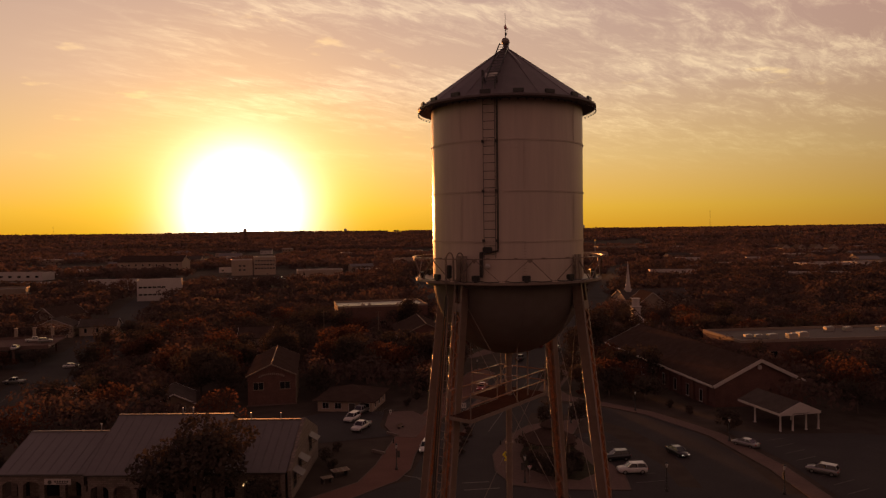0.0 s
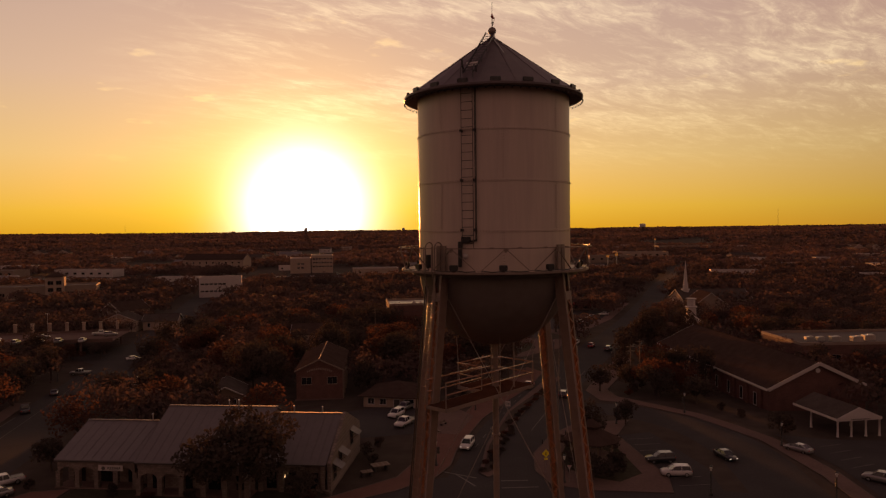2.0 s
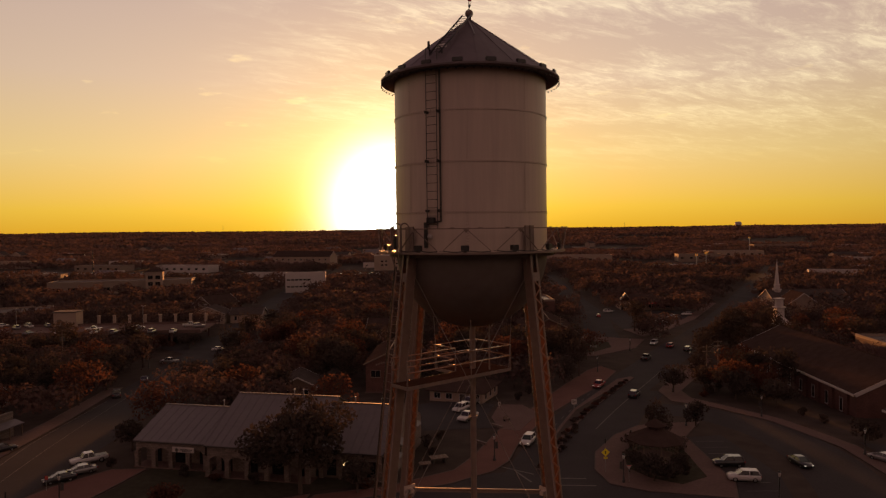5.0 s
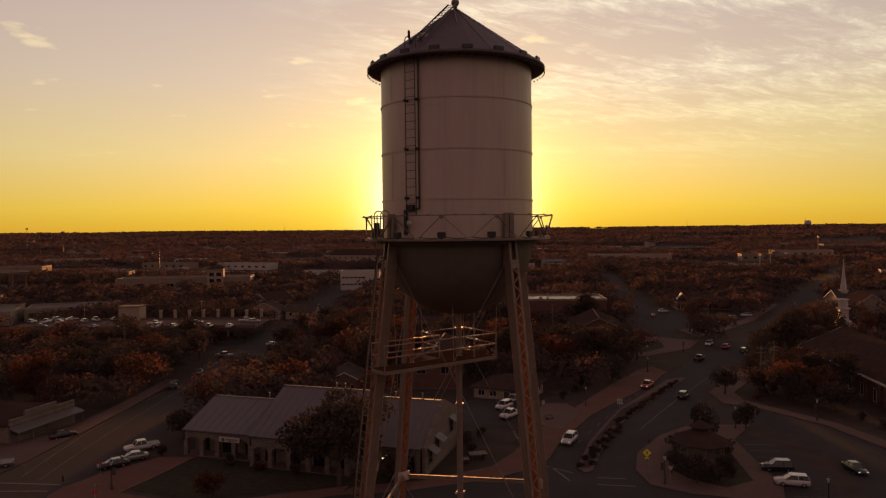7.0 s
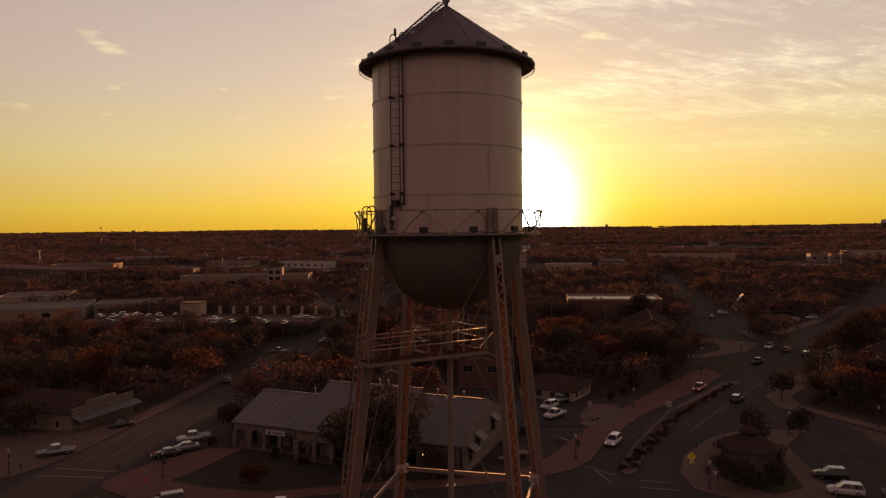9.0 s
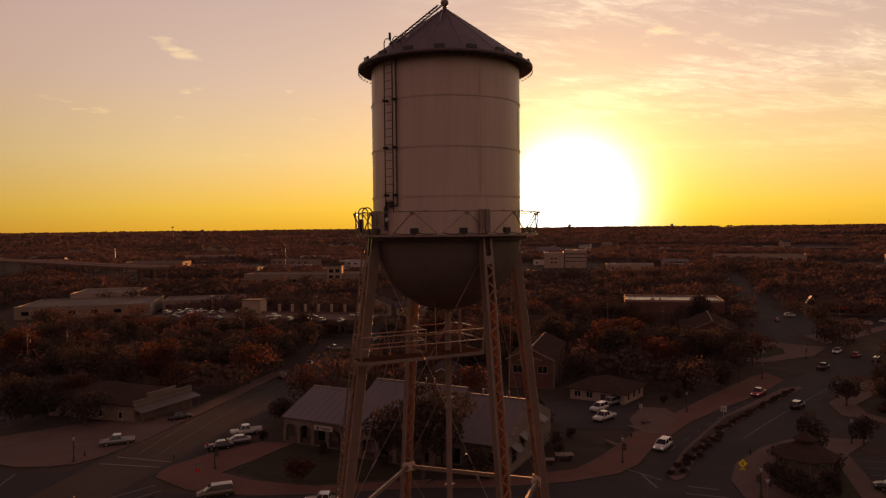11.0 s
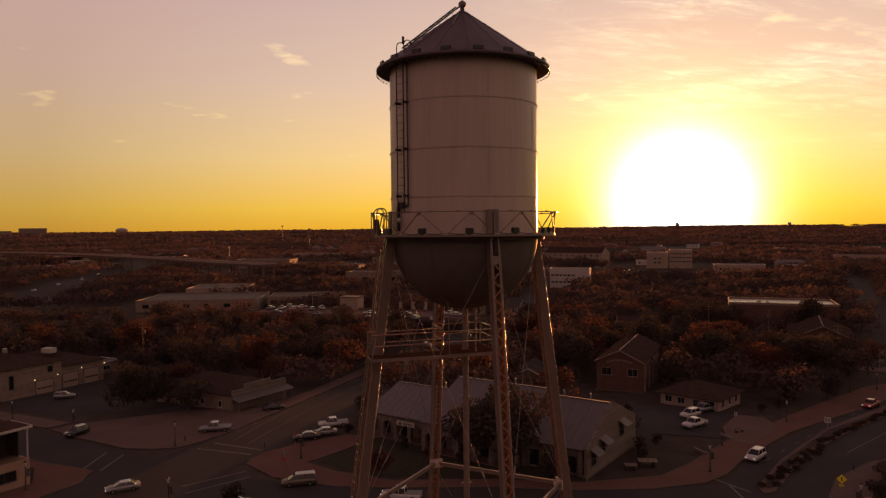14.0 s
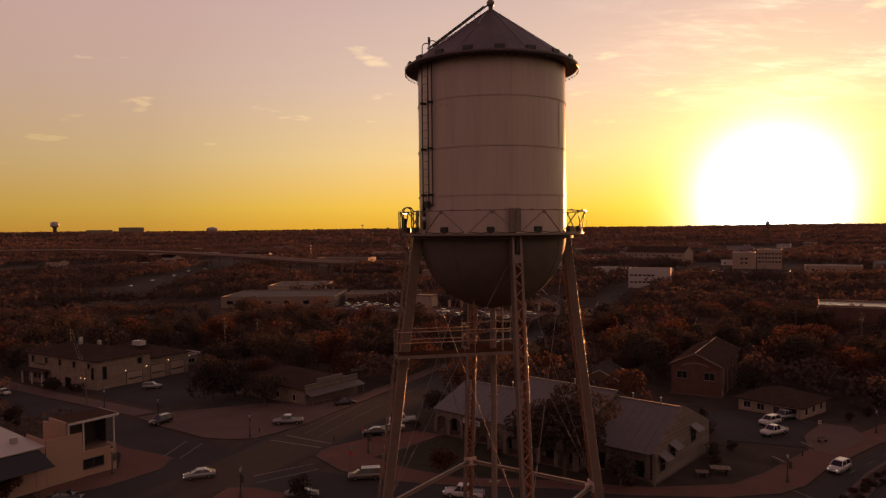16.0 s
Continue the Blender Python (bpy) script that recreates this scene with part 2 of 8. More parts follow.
# darker than the tank wall: shade under the bowl put into its colour
BOWL = material("shaded_bowl_paint", (0.12, 0.098, 0.085), 0.65, vary=0.35, grain=2.2, stain=0.5, bump=0.08, dirt=(0.085, 0.066, 0.055))
RUST = material("weathered_leg_paint", (0.30, 0.225, 0.18), 0.6, vary=0.4, grain=4, stain=1.2, bump=0.2, dirt=(0.22, 0.10, 0.06))
# bright orange that paints low sunlight into the leg interiors
LIT_INNER = material("sunlit_channel_inside", (0.28, 0.145, 0.085), 0.6, vary=0.35, grain=5, stain=1.4, bump=0.1, dirt=(0.20, 0.09, 0.05))
ROOF_TANK = material("dark_roof_paint", (0.105, 0.078, 0.080), 0.5, vary=0.35, grain=3, stain=0.7, bump=0.05)
BLACK = material("black_enamel", (0.02, 0.02, 0.02), 0.4, vary=0.3, bump=0.05)
STEEL = material("galvanised_steel", (0.45, 0.44, 0.42), 0.4, 0.8, vary=0.2, grain=12)
ROD = material("brace_rod_steel", (0.22, 0.18, 0.155), 0.6, 0.0, vary=0.3, grain=9)
ASPHALT = material("asphalt", (0.056, 0.050, 0.049), 1.0, vary=0.35, grain=3.0, stain=0.12, bump=0.2, spec=0.1)
CONCRETE = material("pavement_concrete", (0.140, 0.094, 0.080), 1.0, vary=0.3, grain=2.0, stain=0.15, spec=0.1)
BRICK_PAVE = material("red_pavers", (0.150, 0.080, 0.064), 1.0, vary=0.3, grain=5, stain=0.2, spec=0.1)
GRASS = material("dry_lawn", (0.055, 0.050, 0.034), 1.0, vary=0.5, grain=0.9, stain=0.05, bump=0.4, spec=0.05)
EARTH = material("ground_cover", (0.072, 0.056, 0.046), 1.0, vary=0.5, grain=0.25, stain=0.012, bump=0.3, spec=0.05)
LINE = material("road_paint", (0.14, 0.125, 0.11), 0.8, vary=0.5, grain=3, stain=0.7)
LIMESTONE = masonry("limestone_blocks", (0.21, 0.165, 0.135), (0.55, 0.55, 0.55), 0.62, 0.28)
BRICK = masonry("red_brick", (0.135, 0.064, 0.050), (0.8, 0.8, 0.8), 0.24, 0.085)
TAN_BRICK = masonry("tan_brick", (0.33, 0.25, 0.19), (0.7, 0.7, 0.7), 0.4, 0.2)
METAL_ROOF = material("grey_metal_roof", (0.125, 0.108, 0.105), 0.6, 0.1, vary=0.15, grain=1.2, stain=0.3, bump=0.05)
SHINGLE = material("brown_shingles", (0.066, 0.046, 0.039), 1.0, vary=0.4, grain=7, stain=0.5, bump=0.4, spec=0.0)
GREY_SHINGLE = material("grey_shingles", (0.085, 0.070, 0.063), 1.0, vary=0.4, grain=7, stain=0.5, bump=0.4, spec=0.0)
FLAT_ROOF = material("flat_roof_gravel", (0.12, 0.10, 0.086), 1.0, vary=0.3, grain=1.5, stain=0.1)
MEMBRANE = material("pale_roof_membrane", (0.24, 0.21, 0.18), 0.38, vary=0.25, grain=1.5, stain=0.15, bump=0.05)
WHITE = material("white_paint", (0.42, 0.38, 0.35), 0.6, vary=0.12, grain=3, stain=0.4, bump=0.05)
STUCCO = material("cream_stucco", (0.31, 0.24, 0.185), 0.9, vary=0.15, grain=8, stain=0.3, bump=0.2)
TAN = material("tan_panel", (0.22, 0.17, 0.13), 0.85, vary=0.2, grain=3, stain=0.2)
DARK_TRIM = material("dark_trim", (0.05, 0.045, 0.04), 0.6, vary=0.3)
GLASS = pane_material("window_glass", (0.015, 0.016, 0.018))
WOOD = material("weathered_wood", (0.16, 0.11, 0.075), 0.8, vary=0.4, grain=6)
BARK = material("bark", (0.085, 0.065, 0.05), 1.0, vary=0.4, grain=5, bump=0.6)
LEAF = leafage("leaves_evergreen_oak", (0.050, 0.041, 0.036), (0.070, 0.056, 0.047), (0.095, 0.068, 0.053), through=0.25)
LEAF_RED = leafage("leaves_autumn_red", (0.070, 0.038, 0.029), (0.100, 0.048, 0.034), (0.140, 0.060, 0.038), through=0.45)
# paler than the near leaves: distance haze put into the colour
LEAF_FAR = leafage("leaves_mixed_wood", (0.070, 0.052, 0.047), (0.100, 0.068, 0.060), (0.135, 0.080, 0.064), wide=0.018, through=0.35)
GRATING = material("rusty_floor_plate", (0.070, 0.036, 0.026), 1.0, vary=0.4, grain=8, stain=1.5, bump=0.0, spec=0.0)
# paler again for the hills, with haze painted into the leaves
LEAF_HILL = leafage("leaves_hazed_hills", (0.100, 0.069, 0.060), (0.140, 0.090, 0.076), (0.185, 0.112, 0.090), wide=0.006, through=0.25)
RUBBER = material("tyre_rubber", (0.012, 0.012, 0.012), 0.85, vary=0.3)
RIM = material("alloy_rim", (0.45, 0.45, 0.45), 0.3, 0.9, vary=0.1)
LAMP_ON = glowing("lamp_lit", (1.0, 0.58, 0.26), 1.3)
LAMP_OFF = material("lamp_glass", (0.45, 0.42, 0.38), 0.3, vary=0.1)
HEAD_ON = glowing("headlight_lit", (1.0, 0.9, 0.75), 0.25)
RED_LIGHT = material("red_lens", (0.35, 0.015, 0.01), 0.2, vary=0.1)
YELLOW = material("sign_yellow", (0.75, 0.62, 0.02), 0.5, vary=0.05)
RED_SIGN = material("sign_red", (0.45, 0.03, 0.02), 0.5, vary=0.1)
GREEN_SIGN = material("sign_green", (0.03, 0.18, 0.08), 0.5, vary=0.1)


# ---------------------------------------------------------------- mesh helpers
def part(name, bm, mat, parent=None, label="", smooth=False):
    """Links a bmesh as one mesh object under a thing or a part."""
    bmesh.ops.recalc_face_normals(bm, faces=bm.faces)
    me = bpy.data.meshes.new(name)
    bm.to_mesh(me)
    bm.free()
    me.materials.append(mat)
    if smooth:
        me.shade_smooth()
    ob = new(name, me)
    ob.parent = parent
    return tagged(ob, label)


def thing(name, m, label, category, group="", kind=""):
    e = new(name)
    e.matrix_basis = m
    return tagged(e, label, category, group, kind)


def box(bm, c, s, rz=0.0, bevel=0.0):
    """A box by its centre and size, turned about z."""
    r = bmesh.ops.create_cube(bm, size=1.0, matrix=Matrix.LocRotScale(c, Euler((0, 0, rz)), s))
    if bevel:
        edges = list({e for v in r["verts"] for e in v.link_edges})
        bmesh.ops.bevel(bm, geom=edges, offset=bevel, segments=2, affect="EDGES")
    return bm


def hull(bm, pts):
    """A convex solid of points."""
    vs = [bm.verts.new(p) for p in pts]
    r = bmesh.ops.convex_hull(bm, input=vs)
    drop = [g for g in r["geom_interior"] if isinstance(g, bmesh.types.BMVert)]
    bmesh.ops.delete(bm, geom=drop, context="VERTS")
    return bm


def prism(bm, pts, z0, z1):
    """An upright solid on a plan outline; z0 and z1 may be functions of (x, y)."""
    f0 = z0 if callable(z0) else (lambda x, y: z0)
    f1 = z1 if callable(z1) else (lambda x, y: z1)
    lo = [bm.verts.new((x, y, f0(x, y))) for x, y in pts]
    hi = [bm.verts.new((x, y, f1(x, y))) for x, y in pts]
    n = len(pts)
    bm.faces.new(lo[::-1])
    bm.faces.new(hi)
    for i in range(n):
        bm.faces.new((lo[i], lo[(i + 1) % n], hi[(i + 1) % n], hi[i]))
    return bm


def tube(bm, a, b, r, r2=None, seg=8):
    """A round bar from a to b."""
    a, b = Vector(a), Vector(b)
    d = b - a
    m = Matrix.Translation((a + b) / 2) @ d.to_track_quat("Z", "Y").to_matrix().to_4x4()
    bmesh.ops.create_cone(bm, cap_ends=True, segments=seg, radius1=r, radius2=r if r2 is None else r2, depth=d.length, matrix=m)
    return bm


def bar(bm, a, b, w, h, up=(0, 0, 1)):
    """A straight rectangular bar from a to b."""
    a, b = Vector(a), Vector(b)
    z = (b - a).normalized()
    x = Vector(up).cross(z)
    x = x.normalized() if x.length > 1e-4 else Vector((1, 0, 0))
    y = z.cross(x)
    rot = Matrix((x, y, z)).transposed().to_4x4()
    bmesh.ops.create_cube(bm, size=1.0, matrix=Matrix.Translation((a + b) / 2) @ rot @ Matrix.Diagonal((w, h, (b - a).length, 1)))
    return bm


def loop_tube(bm, pts, r, seg=4):
    """A closed cable through points running round the z axis."""
    rings = []
    for p in pts:
        n = Vector((p.x, p.y, 0)).normalized()
        rings.append([bm.verts.new(p + (n * math.cos(2 * math.pi * k / seg) + Vector((0, 0, math.sin(2 * math.pi * k / seg)))) * r) for k in range(seg)])
    for a, b in zip(rings, rings[1:] + rings[:1]):
        for k in range(seg):
            bm.faces.new((a[k], a[(k + 1) % seg], b[(k + 1) % seg], b[k]))
    return bm


def lathe(bm, profile, seg=48, a0=0.0, a1=360.0):
    """Turns a profile of (radius, height) about z."""
    full = abs(a1 - a0) >= 359.9
    n = seg if full else seg + 1
    rings = []
    for r, z in profile:
        if r < 1e-6:
            rings.append([bm.verts.new((0, 0, z))])
        else:
            rings.append([bm.verts.new((r * math.cos(radians(a0 + (a1 - a0) * i / seg)), r * math.sin(radians(a0 + (a1 - a0) * i / seg)), z)) for i in range(n)])
    for p, q in zip(rings, rings[1:]):
        for i in range(seg):
            j = (i + 1) % n
            if len(p) == 1 and len(q) == 1:
                continue
            if len(p) == 1:
                bm.faces.new((p[0], q[j], q[i]))
            elif len(q) == 1:
                bm.faces.new((p[i], p[j], q[0]))
            else:
                bm.faces.new((p[i], p[j], q[j], q[i]))
    return bm


def ring_bar(bm, r, z, w, h, seg=72, a0=0.0, a1=360.0):
    """A ring of rectangular section."""
    return lathe(bm, [(r - w / 2, z - h / 2), (r + w / 2, z - h / 2), (r + w / 2, z + h / 2), (r - w / 2, z + h / 2), (r - w / 2, z - h / 2)], seg, a0, a1)


def polar(r, deg, z):
    return Vector((r * math.cos(radians(deg)), r * math.sin(radians(deg)), z))


def arch(bm, centre, across, w, h, r, seg=10):
    """A hoop of round bar: two legs and a half circle."""
    across = Vector(across).normalized()
    c = Vector(centre)
    pts = [c - across * w / 2] + [c + across * (-math.cos(math.pi * i / seg)) * w / 2 + Vector((0, 0, h - w / 2 + math.sin(math.pi * i / seg) * w / 2)) for i in range(seg + 1)] + [c + across * w / 2]
    for a, b in zip(pts, pts[1:]):
        tube(bm, a, b, r, seg=6)
    return bm


# ---------------------------------------------------------------- ground
def step(a, b, x):
    x = min(1.0, max(0.0, (x - a) / (b - a)))
    return x * x * (3 - 2 * x)


def ground_z(x, y):
    r = math.hypot(x, y)
    z = -3.0 * step(105, 200, r) + 35.0 * step(1100, 4700, r)
    if r > 900:
        z += step(900, 2600, r) * (7.0 * noise.noise(Vector((x / 900, y / 900, 3.1))) + 3.0 * noise.noise(Vector((x / 320, y / 320, 7.7))))
    return z


def make_ground():
    radii = [0, 20, 40, 60] + [60 + 4.0 * i for i in range(1, 40)]
    while radii[-1] < 4800:
        radii.append(radii[-1] * 1.045 + 2)
    seg = 200
    verts, faces = [(0, 0, 0)], []
    for r in radii[1:]:
        for i in range(seg):
            a = 2 * math.pi * i / seg
            x, y = r * math.cos(a), r * math.sin(a)
            verts.append((x, y, ground_z(x, y)))
    for i in range(seg):
        faces.append((0, 1 + i, 1 + (i + 1) % seg))
    for k in range(len(radii) - 2):
        o, p = 1 + k * seg, 1 + (k + 1) * seg
        for i in range(seg):
            j = (i + 1) % seg
            faces.append((o + i, p + i, p + j, o + j))
    me = bpy.data.meshes.new("ground")
    me.from_pydata(verts, [], faces)
    me.materials.append(EARTH)
    me.shade_smooth()
    tagged(new("ground", me), "dark rolling ground with dry grass and scrub", "ground", kind="structure")


make_ground()


def patch(name, pts, off, mat, label, category, skirt=0.0, cell=7.0, parent=None):
    """A paved area on the ground: an outline laid on the slope, with kerb sides where it is raised."""
    bm = bmesh.new()
    face = bm.faces.new([bm.verts.new((x, y, 0)) for x, y in pts])
    if face.normal.z < 0:
        face.normal_flip()
    bmesh.ops.triangulate(bm, faces=bm.faces[:])
    xs, ys = [p[0] for p in pts], [p[1] for p in pts]
    for lo, hi, n in ((min(xs), max(xs), (1, 0, 0)), (min(ys), max(ys), (0, 1, 0))):
        v = lo + cell
        while v < hi:
            bmesh.ops.bisect_plane(bm, geom=bm.verts[:] + bm.edges[:] + bm.faces[:], plane_co=(v, v, 0), plane_no=n)
            v += cell
    for v in bm.verts:
        v.co.z = ground_z(v.co.x, v.co.y) + off
    if skirt:
        rim = [e for e in bm.edges if e.is_boundary]
        r = bmesh.ops.extrude_edge_only(bm, edges=rim)
        for v in r["geom"]:
            if isinstance(v, bmesh.types.BMVert):
                v.co.z -= skirt
    for f in bm.faces:
        f.normal_update()
    me = bpy.data.meshes.new(name)
    bm.to_mesh(me)
    bm.free()
    me.materials.append(mat)
    ob = new(name, me)
    ob.parent = parent
    if parent is None:
        tagged(ob, label, category, kind="structure")
    if skirt >= 0.3:
        # kerb stones along the raised edge
        bm = bmesh.new()
        for (x0, y0), (x1, y1) in zip(pts, pts[1:] + pts[:1]):
            n = max(1, int(math.hypot(x1 - x0, y1 - y0) / 4))
            for i in range(n):
                a, b = [(x0 + (x1 - x0) * k / n, y0 + (y1 - y0) * k / n) for k in (i, i + 1)]
                bar(bm, (*a, ground_z(*a) + off - 0.03), (*b, ground_z(*b) + off - 0.03), 0.20, 0.10)
        part("kerb", bm, KERB, ob)
    return ob


def smooth_line(pts, steps=6):
    """Catmull-Rom through plan points."""
    p = [Vector(q).to_2d() for q in pts]
    p = [2 * p[0] - p[1]] + p + [2 * p[-1] - p[-2]]
    out = []
    for a, b, c, d in zip(p, p[1:], p[2:], p[3:]):
        for i in range(steps):
            t = i / steps
            out.append(0.5 * ((2 * b) + (c - a) * t + (2 * a - 5 * b + 4 * c - d) * t * t + (3 * b - a - 3 * c + d) * t ** 3))
    return out + [p[-2]]


def ribbon(name, pts, width, off, mat, label, category, skirt=0.0, parent=None, lift=None):
    """A strip of road or path along a line."""
    line = smooth_line(pts)
    bm = bmesh.new()
    rows = []
    for i, p in enumerate(line):
        d = (line[min(i + 1, len(line) - 1)] - line[max(i - 1, 0)]).normalized()
        n = Vector((-d.y, d.x))
        row = []
        for k in (-0.5, 0.0, 0.5):
            q = p + n * width * k
            row.append(bm.verts.new((q.x, q.y, (ground_z(q.x, q.y) if lift is None else lift(q.x, q.y)) + off)))
        rows.append(row)
    for a, b in zip(rows, rows[1:]):
        for k in range(2):
            bm.faces.new((a[k + 1], a[k], b[k], b[k + 1]))
    if skirt:
        rim = [e for e in bm.edges if e.is_boundary]
        for v in bmesh.ops.extrude_edge_only(bm, edges=rim)["geom"]:
            if isinstance(v, bmesh.types.BMVert):
                v.co.z -= skirt
    me = bpy.data.meshes.new(name)
    bm.to_mesh(me)
    bm.free()
    me.materials.append(mat)
    ob = new(name, me)
    ob.parent = parent
    if parent is None:
        tagged(ob, label, category, kind="structure")
    return ob


# ---------------------------------------------------------------- water tower
DECK, EAVE, APEX, RT = 37.33, 44.12, 46.62, 3.07
LEGS = {"walk": -127.0, "front": -37.0, "right": 53.0, "rear": 143.0}


def leg_r(z):
    return 8.05 - 0.130 * z


def leg_at(deg, z, out=0.0, side=0.0):
    a = radians(deg)
    return Vector((math.cos(a), math.sin(a), 0)) * (leg_r(z) + out) + Vector((-math.sin(a), math.cos(a), 0)) * side + Vector((0, 0, z))


def make_tower():
    top = thing("water_tower", pose(0.05, 0.04, 0), "tall old riveted steel water tower on four laced legs", "water tower")
    # tank: four courses of four plates, staggered, with lapped seams
    shell = part("tank", lathe(bmesh.new(), [(RT, DECK - 0.05), (RT, EAVE + 0.02)], 96), TANK, top, "faded cream painted steel tank wall", True)
    courses = [(DECK, 38.86), (38.86, 40.73), (40.73, 42.63), (42.63, EAVE)]
    for z, _ in courses[1:]:
        part("girth_seam", ring_bar(bmesh.new(), RT + 0.008, z, 0.03, 0.07, 96), TANK, shell, smooth=False)
    for n, (z0, z1) in enumerate(courses):
        for k in range(4):
            a = (-82.2 if n % 2 == 0 else -38.3) + 90 * k
            bm = lathe(bmesh.new(), [(RT, z0 + 0.04), (RT + 0.012, z0 + 0.04), (RT + 0.012, z1 - 0.04), (RT, z1 - 0.04)], 2, a - 0.9, a + 0.9)
            part("plate_seam", bm, TANK, shell)
    verts, faces = [], []

    def rivet(r, deg, z):
        c, n = polar(r, deg, z), polar(1, deg, 0)
        t, o = Vector((-n.y, n.x, 0)) * 0.016, len(verts)
        u = Vector((0, 0, 0.016))
        verts.extend([c + t, c + u, c - t, c - u, c + n * 0.014])
        faces.extend([(o, o + 1, o + 4), (o + 1, o + 2, o + 4), (o + 2, o + 3, o + 4), (o + 3, o, o + 4)])

    for n, (z0, z1) in enumerate(courses):
        for k in range(4):
            for off in (-0.45, 0.45):
                z = z0 + 0.10
                while z < z1 - 0.06:
                    rivet(RT + 0.012, (-82.2 if n % 2 == 0 else -38.3) + 90 * k + off, z)
                    z += 0.105
        if n:
            for k in range(180):
                rivet(RT + 0.023, 2 * k, z0)
    me = bpy.data.meshes.new("rivets")
    me.from_pydata([tuple(v) for v in verts], [], faces)
    me.materials.append(TANK_DARK)
    ob = new("rivets", me)
    ob.parent = shell
    tagged(ob, kind="stuff")
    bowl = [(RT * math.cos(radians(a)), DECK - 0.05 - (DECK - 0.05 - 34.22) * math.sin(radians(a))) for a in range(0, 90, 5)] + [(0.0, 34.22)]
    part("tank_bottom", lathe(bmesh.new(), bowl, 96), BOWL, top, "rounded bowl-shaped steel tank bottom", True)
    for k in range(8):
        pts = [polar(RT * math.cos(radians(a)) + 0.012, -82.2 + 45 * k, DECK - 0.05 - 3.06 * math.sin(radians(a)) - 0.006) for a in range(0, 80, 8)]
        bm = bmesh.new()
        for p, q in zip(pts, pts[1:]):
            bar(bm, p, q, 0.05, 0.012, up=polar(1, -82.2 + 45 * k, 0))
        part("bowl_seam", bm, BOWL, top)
    # roof: sixteen flat sectors with raised seams
    roof = part("roof_deck", lathe(bmesh.new(), [(3.42, EAVE + 0.05), (0.16, APEX - 0.03)], 16, -7.0, 353.0), ROOF_TANK, top, "dark conical sheet metal roof")
    for k in range(16):
        a = -7.0 + 22.5 * k
        bm = bmesh.new()
        e = [polar(r, d, z) for r, d, z in ((3.60, a + 0.3, EAVE + 0.055), (3.60, a + 22.2, EAVE + 0.055), (0.17, a + 21.5, APEX), (0.17, a + 1.0, APEX))]
        m = polar(3.60, a + 11.25, EAVE + 0.055)
        up = Vector((0, 0, 0.022))
        hull(bm, [v + s for v in e + [m] for s in (up, up * 0.1)])
        part("roof_panel", bm, ROOF_TANK, roof)
        bm = bmesh.new()
        bar(bm, polar(3.58, a, EAVE + 0.08), polar(0.18, a, APEX + 0.02), 0.05, 0.035)
        part("roof_seam", bm, ROOF_TANK, roof)
    part("soffit", lathe(bmesh.new(), [(RT, EAVE + 0.03), (3.58, EAVE - 0.02), (3.62, EAVE + 0.02), (3.62, EAVE + 0.09), (3.55, EAVE + 0.10)], 72), ROOF_TANK, top, "dark overhanging eave")
    # string of bulbs below the eave
    cable = loop_tube(bmesh.new(), [polar(3.60, 2.5 * k, EAVE - (0.09 if k % 2 else 0.05)) for k in range(144)], 0.008)
    strand = part("light_string", cable, BLACK, top, "string of small unlit bulbs under the eave")
    me = None
    for k in range(72):
        if me is None:
            bm = bmesh.new()
            bmesh.ops.create_icosphere(bm, subdivisions=1, radius=0.034)
            first = part("bulb", bm, BLACK, strand)
            me = first.data
            first.location = polar(3.60, 2.5, EAVE - 0.125)
            continue
        ob = new("bulb", me)
        ob.parent, ob.location = strand, polar(3.60, 5 * k + 2.5, EAVE - 0.125)
    # floodlights along the roof edge
    for k in range(18):
        a = -67.0 + 20 * k
        bm = bmesh.new()
        c = polar(3.47, a, EAVE + 0.21)
        box(bm, c, (0.10, 0.40, 0.16), radians(a), 0.02)
        bar(bm, polar(3.40, a, EAVE + 0.10), c, 0.05, 0.03)
        part("roof_floodlight", bm, BLACK, top, "small black floodlight on the roof edge")
    cable = loop_tube(bmesh.new(), [polar(3.38 + 0.03 * math.sin(k * 2.1), 5 * k, EAVE + 0.19) for k in range(72)], 0.012)
    part("roof_cable", cable, BLACK, top)
    # finial and mast
    part("finial_neck", lathe(bmesh.new(), [(0.20, APEX - 0.05), (0.17, APEX + 0.06), (0.09, APEX + 0.10), (0.09, APEX + 0.24)], 20), ROOF_TANK, top, "", True)
    bm = bmesh.new()
    bmesh.ops.create_uvsphere(bm, u_segments=24, v_segments=14, radius=0.165, matrix=Matrix.Translation((0, 0, 46.98)))
    part("finial_ball", bm, TANK_DARK, top, "round metal ball finial", True)
    bm = bmesh.new()
    tube(bm, (0, 0, 47.1), (0, 0, 47.55), 0.018)
    tube(bm, (0, 0, 47.5), (0, 0, 48.14), 0.009)
    mast = part("antenna_mast", bm, BLACK, top, "thin whip antenna")
    bm = bmesh.new()
    box(bm, (0, 0, 47.56), (0.10, 0.09, 0.12), 0.3, 0.02)
    tube(bm, (0, 0, 47.62), (0, 0, 47.70), 0.035, 0.015)
    box(bm, (0.05, 0.0, 47.50), (0.10, 0.05, 0.05), 0.3)
    part("beacon", bm, RED_LIGHT, mast, "small red aircraft beacon")
    bm = bmesh.new()
    box(bm, (0.01, 0, 47.30), (0.07, 0.07, 0.10), 0.0, 0.01)
    tube(bm, (0.09, 0, 47.50), (0.06, 0, 47.28), 0.008)
    tube(bm, (0.06, 0, 47.28), (0.0, 0, 47.18), 0.008)
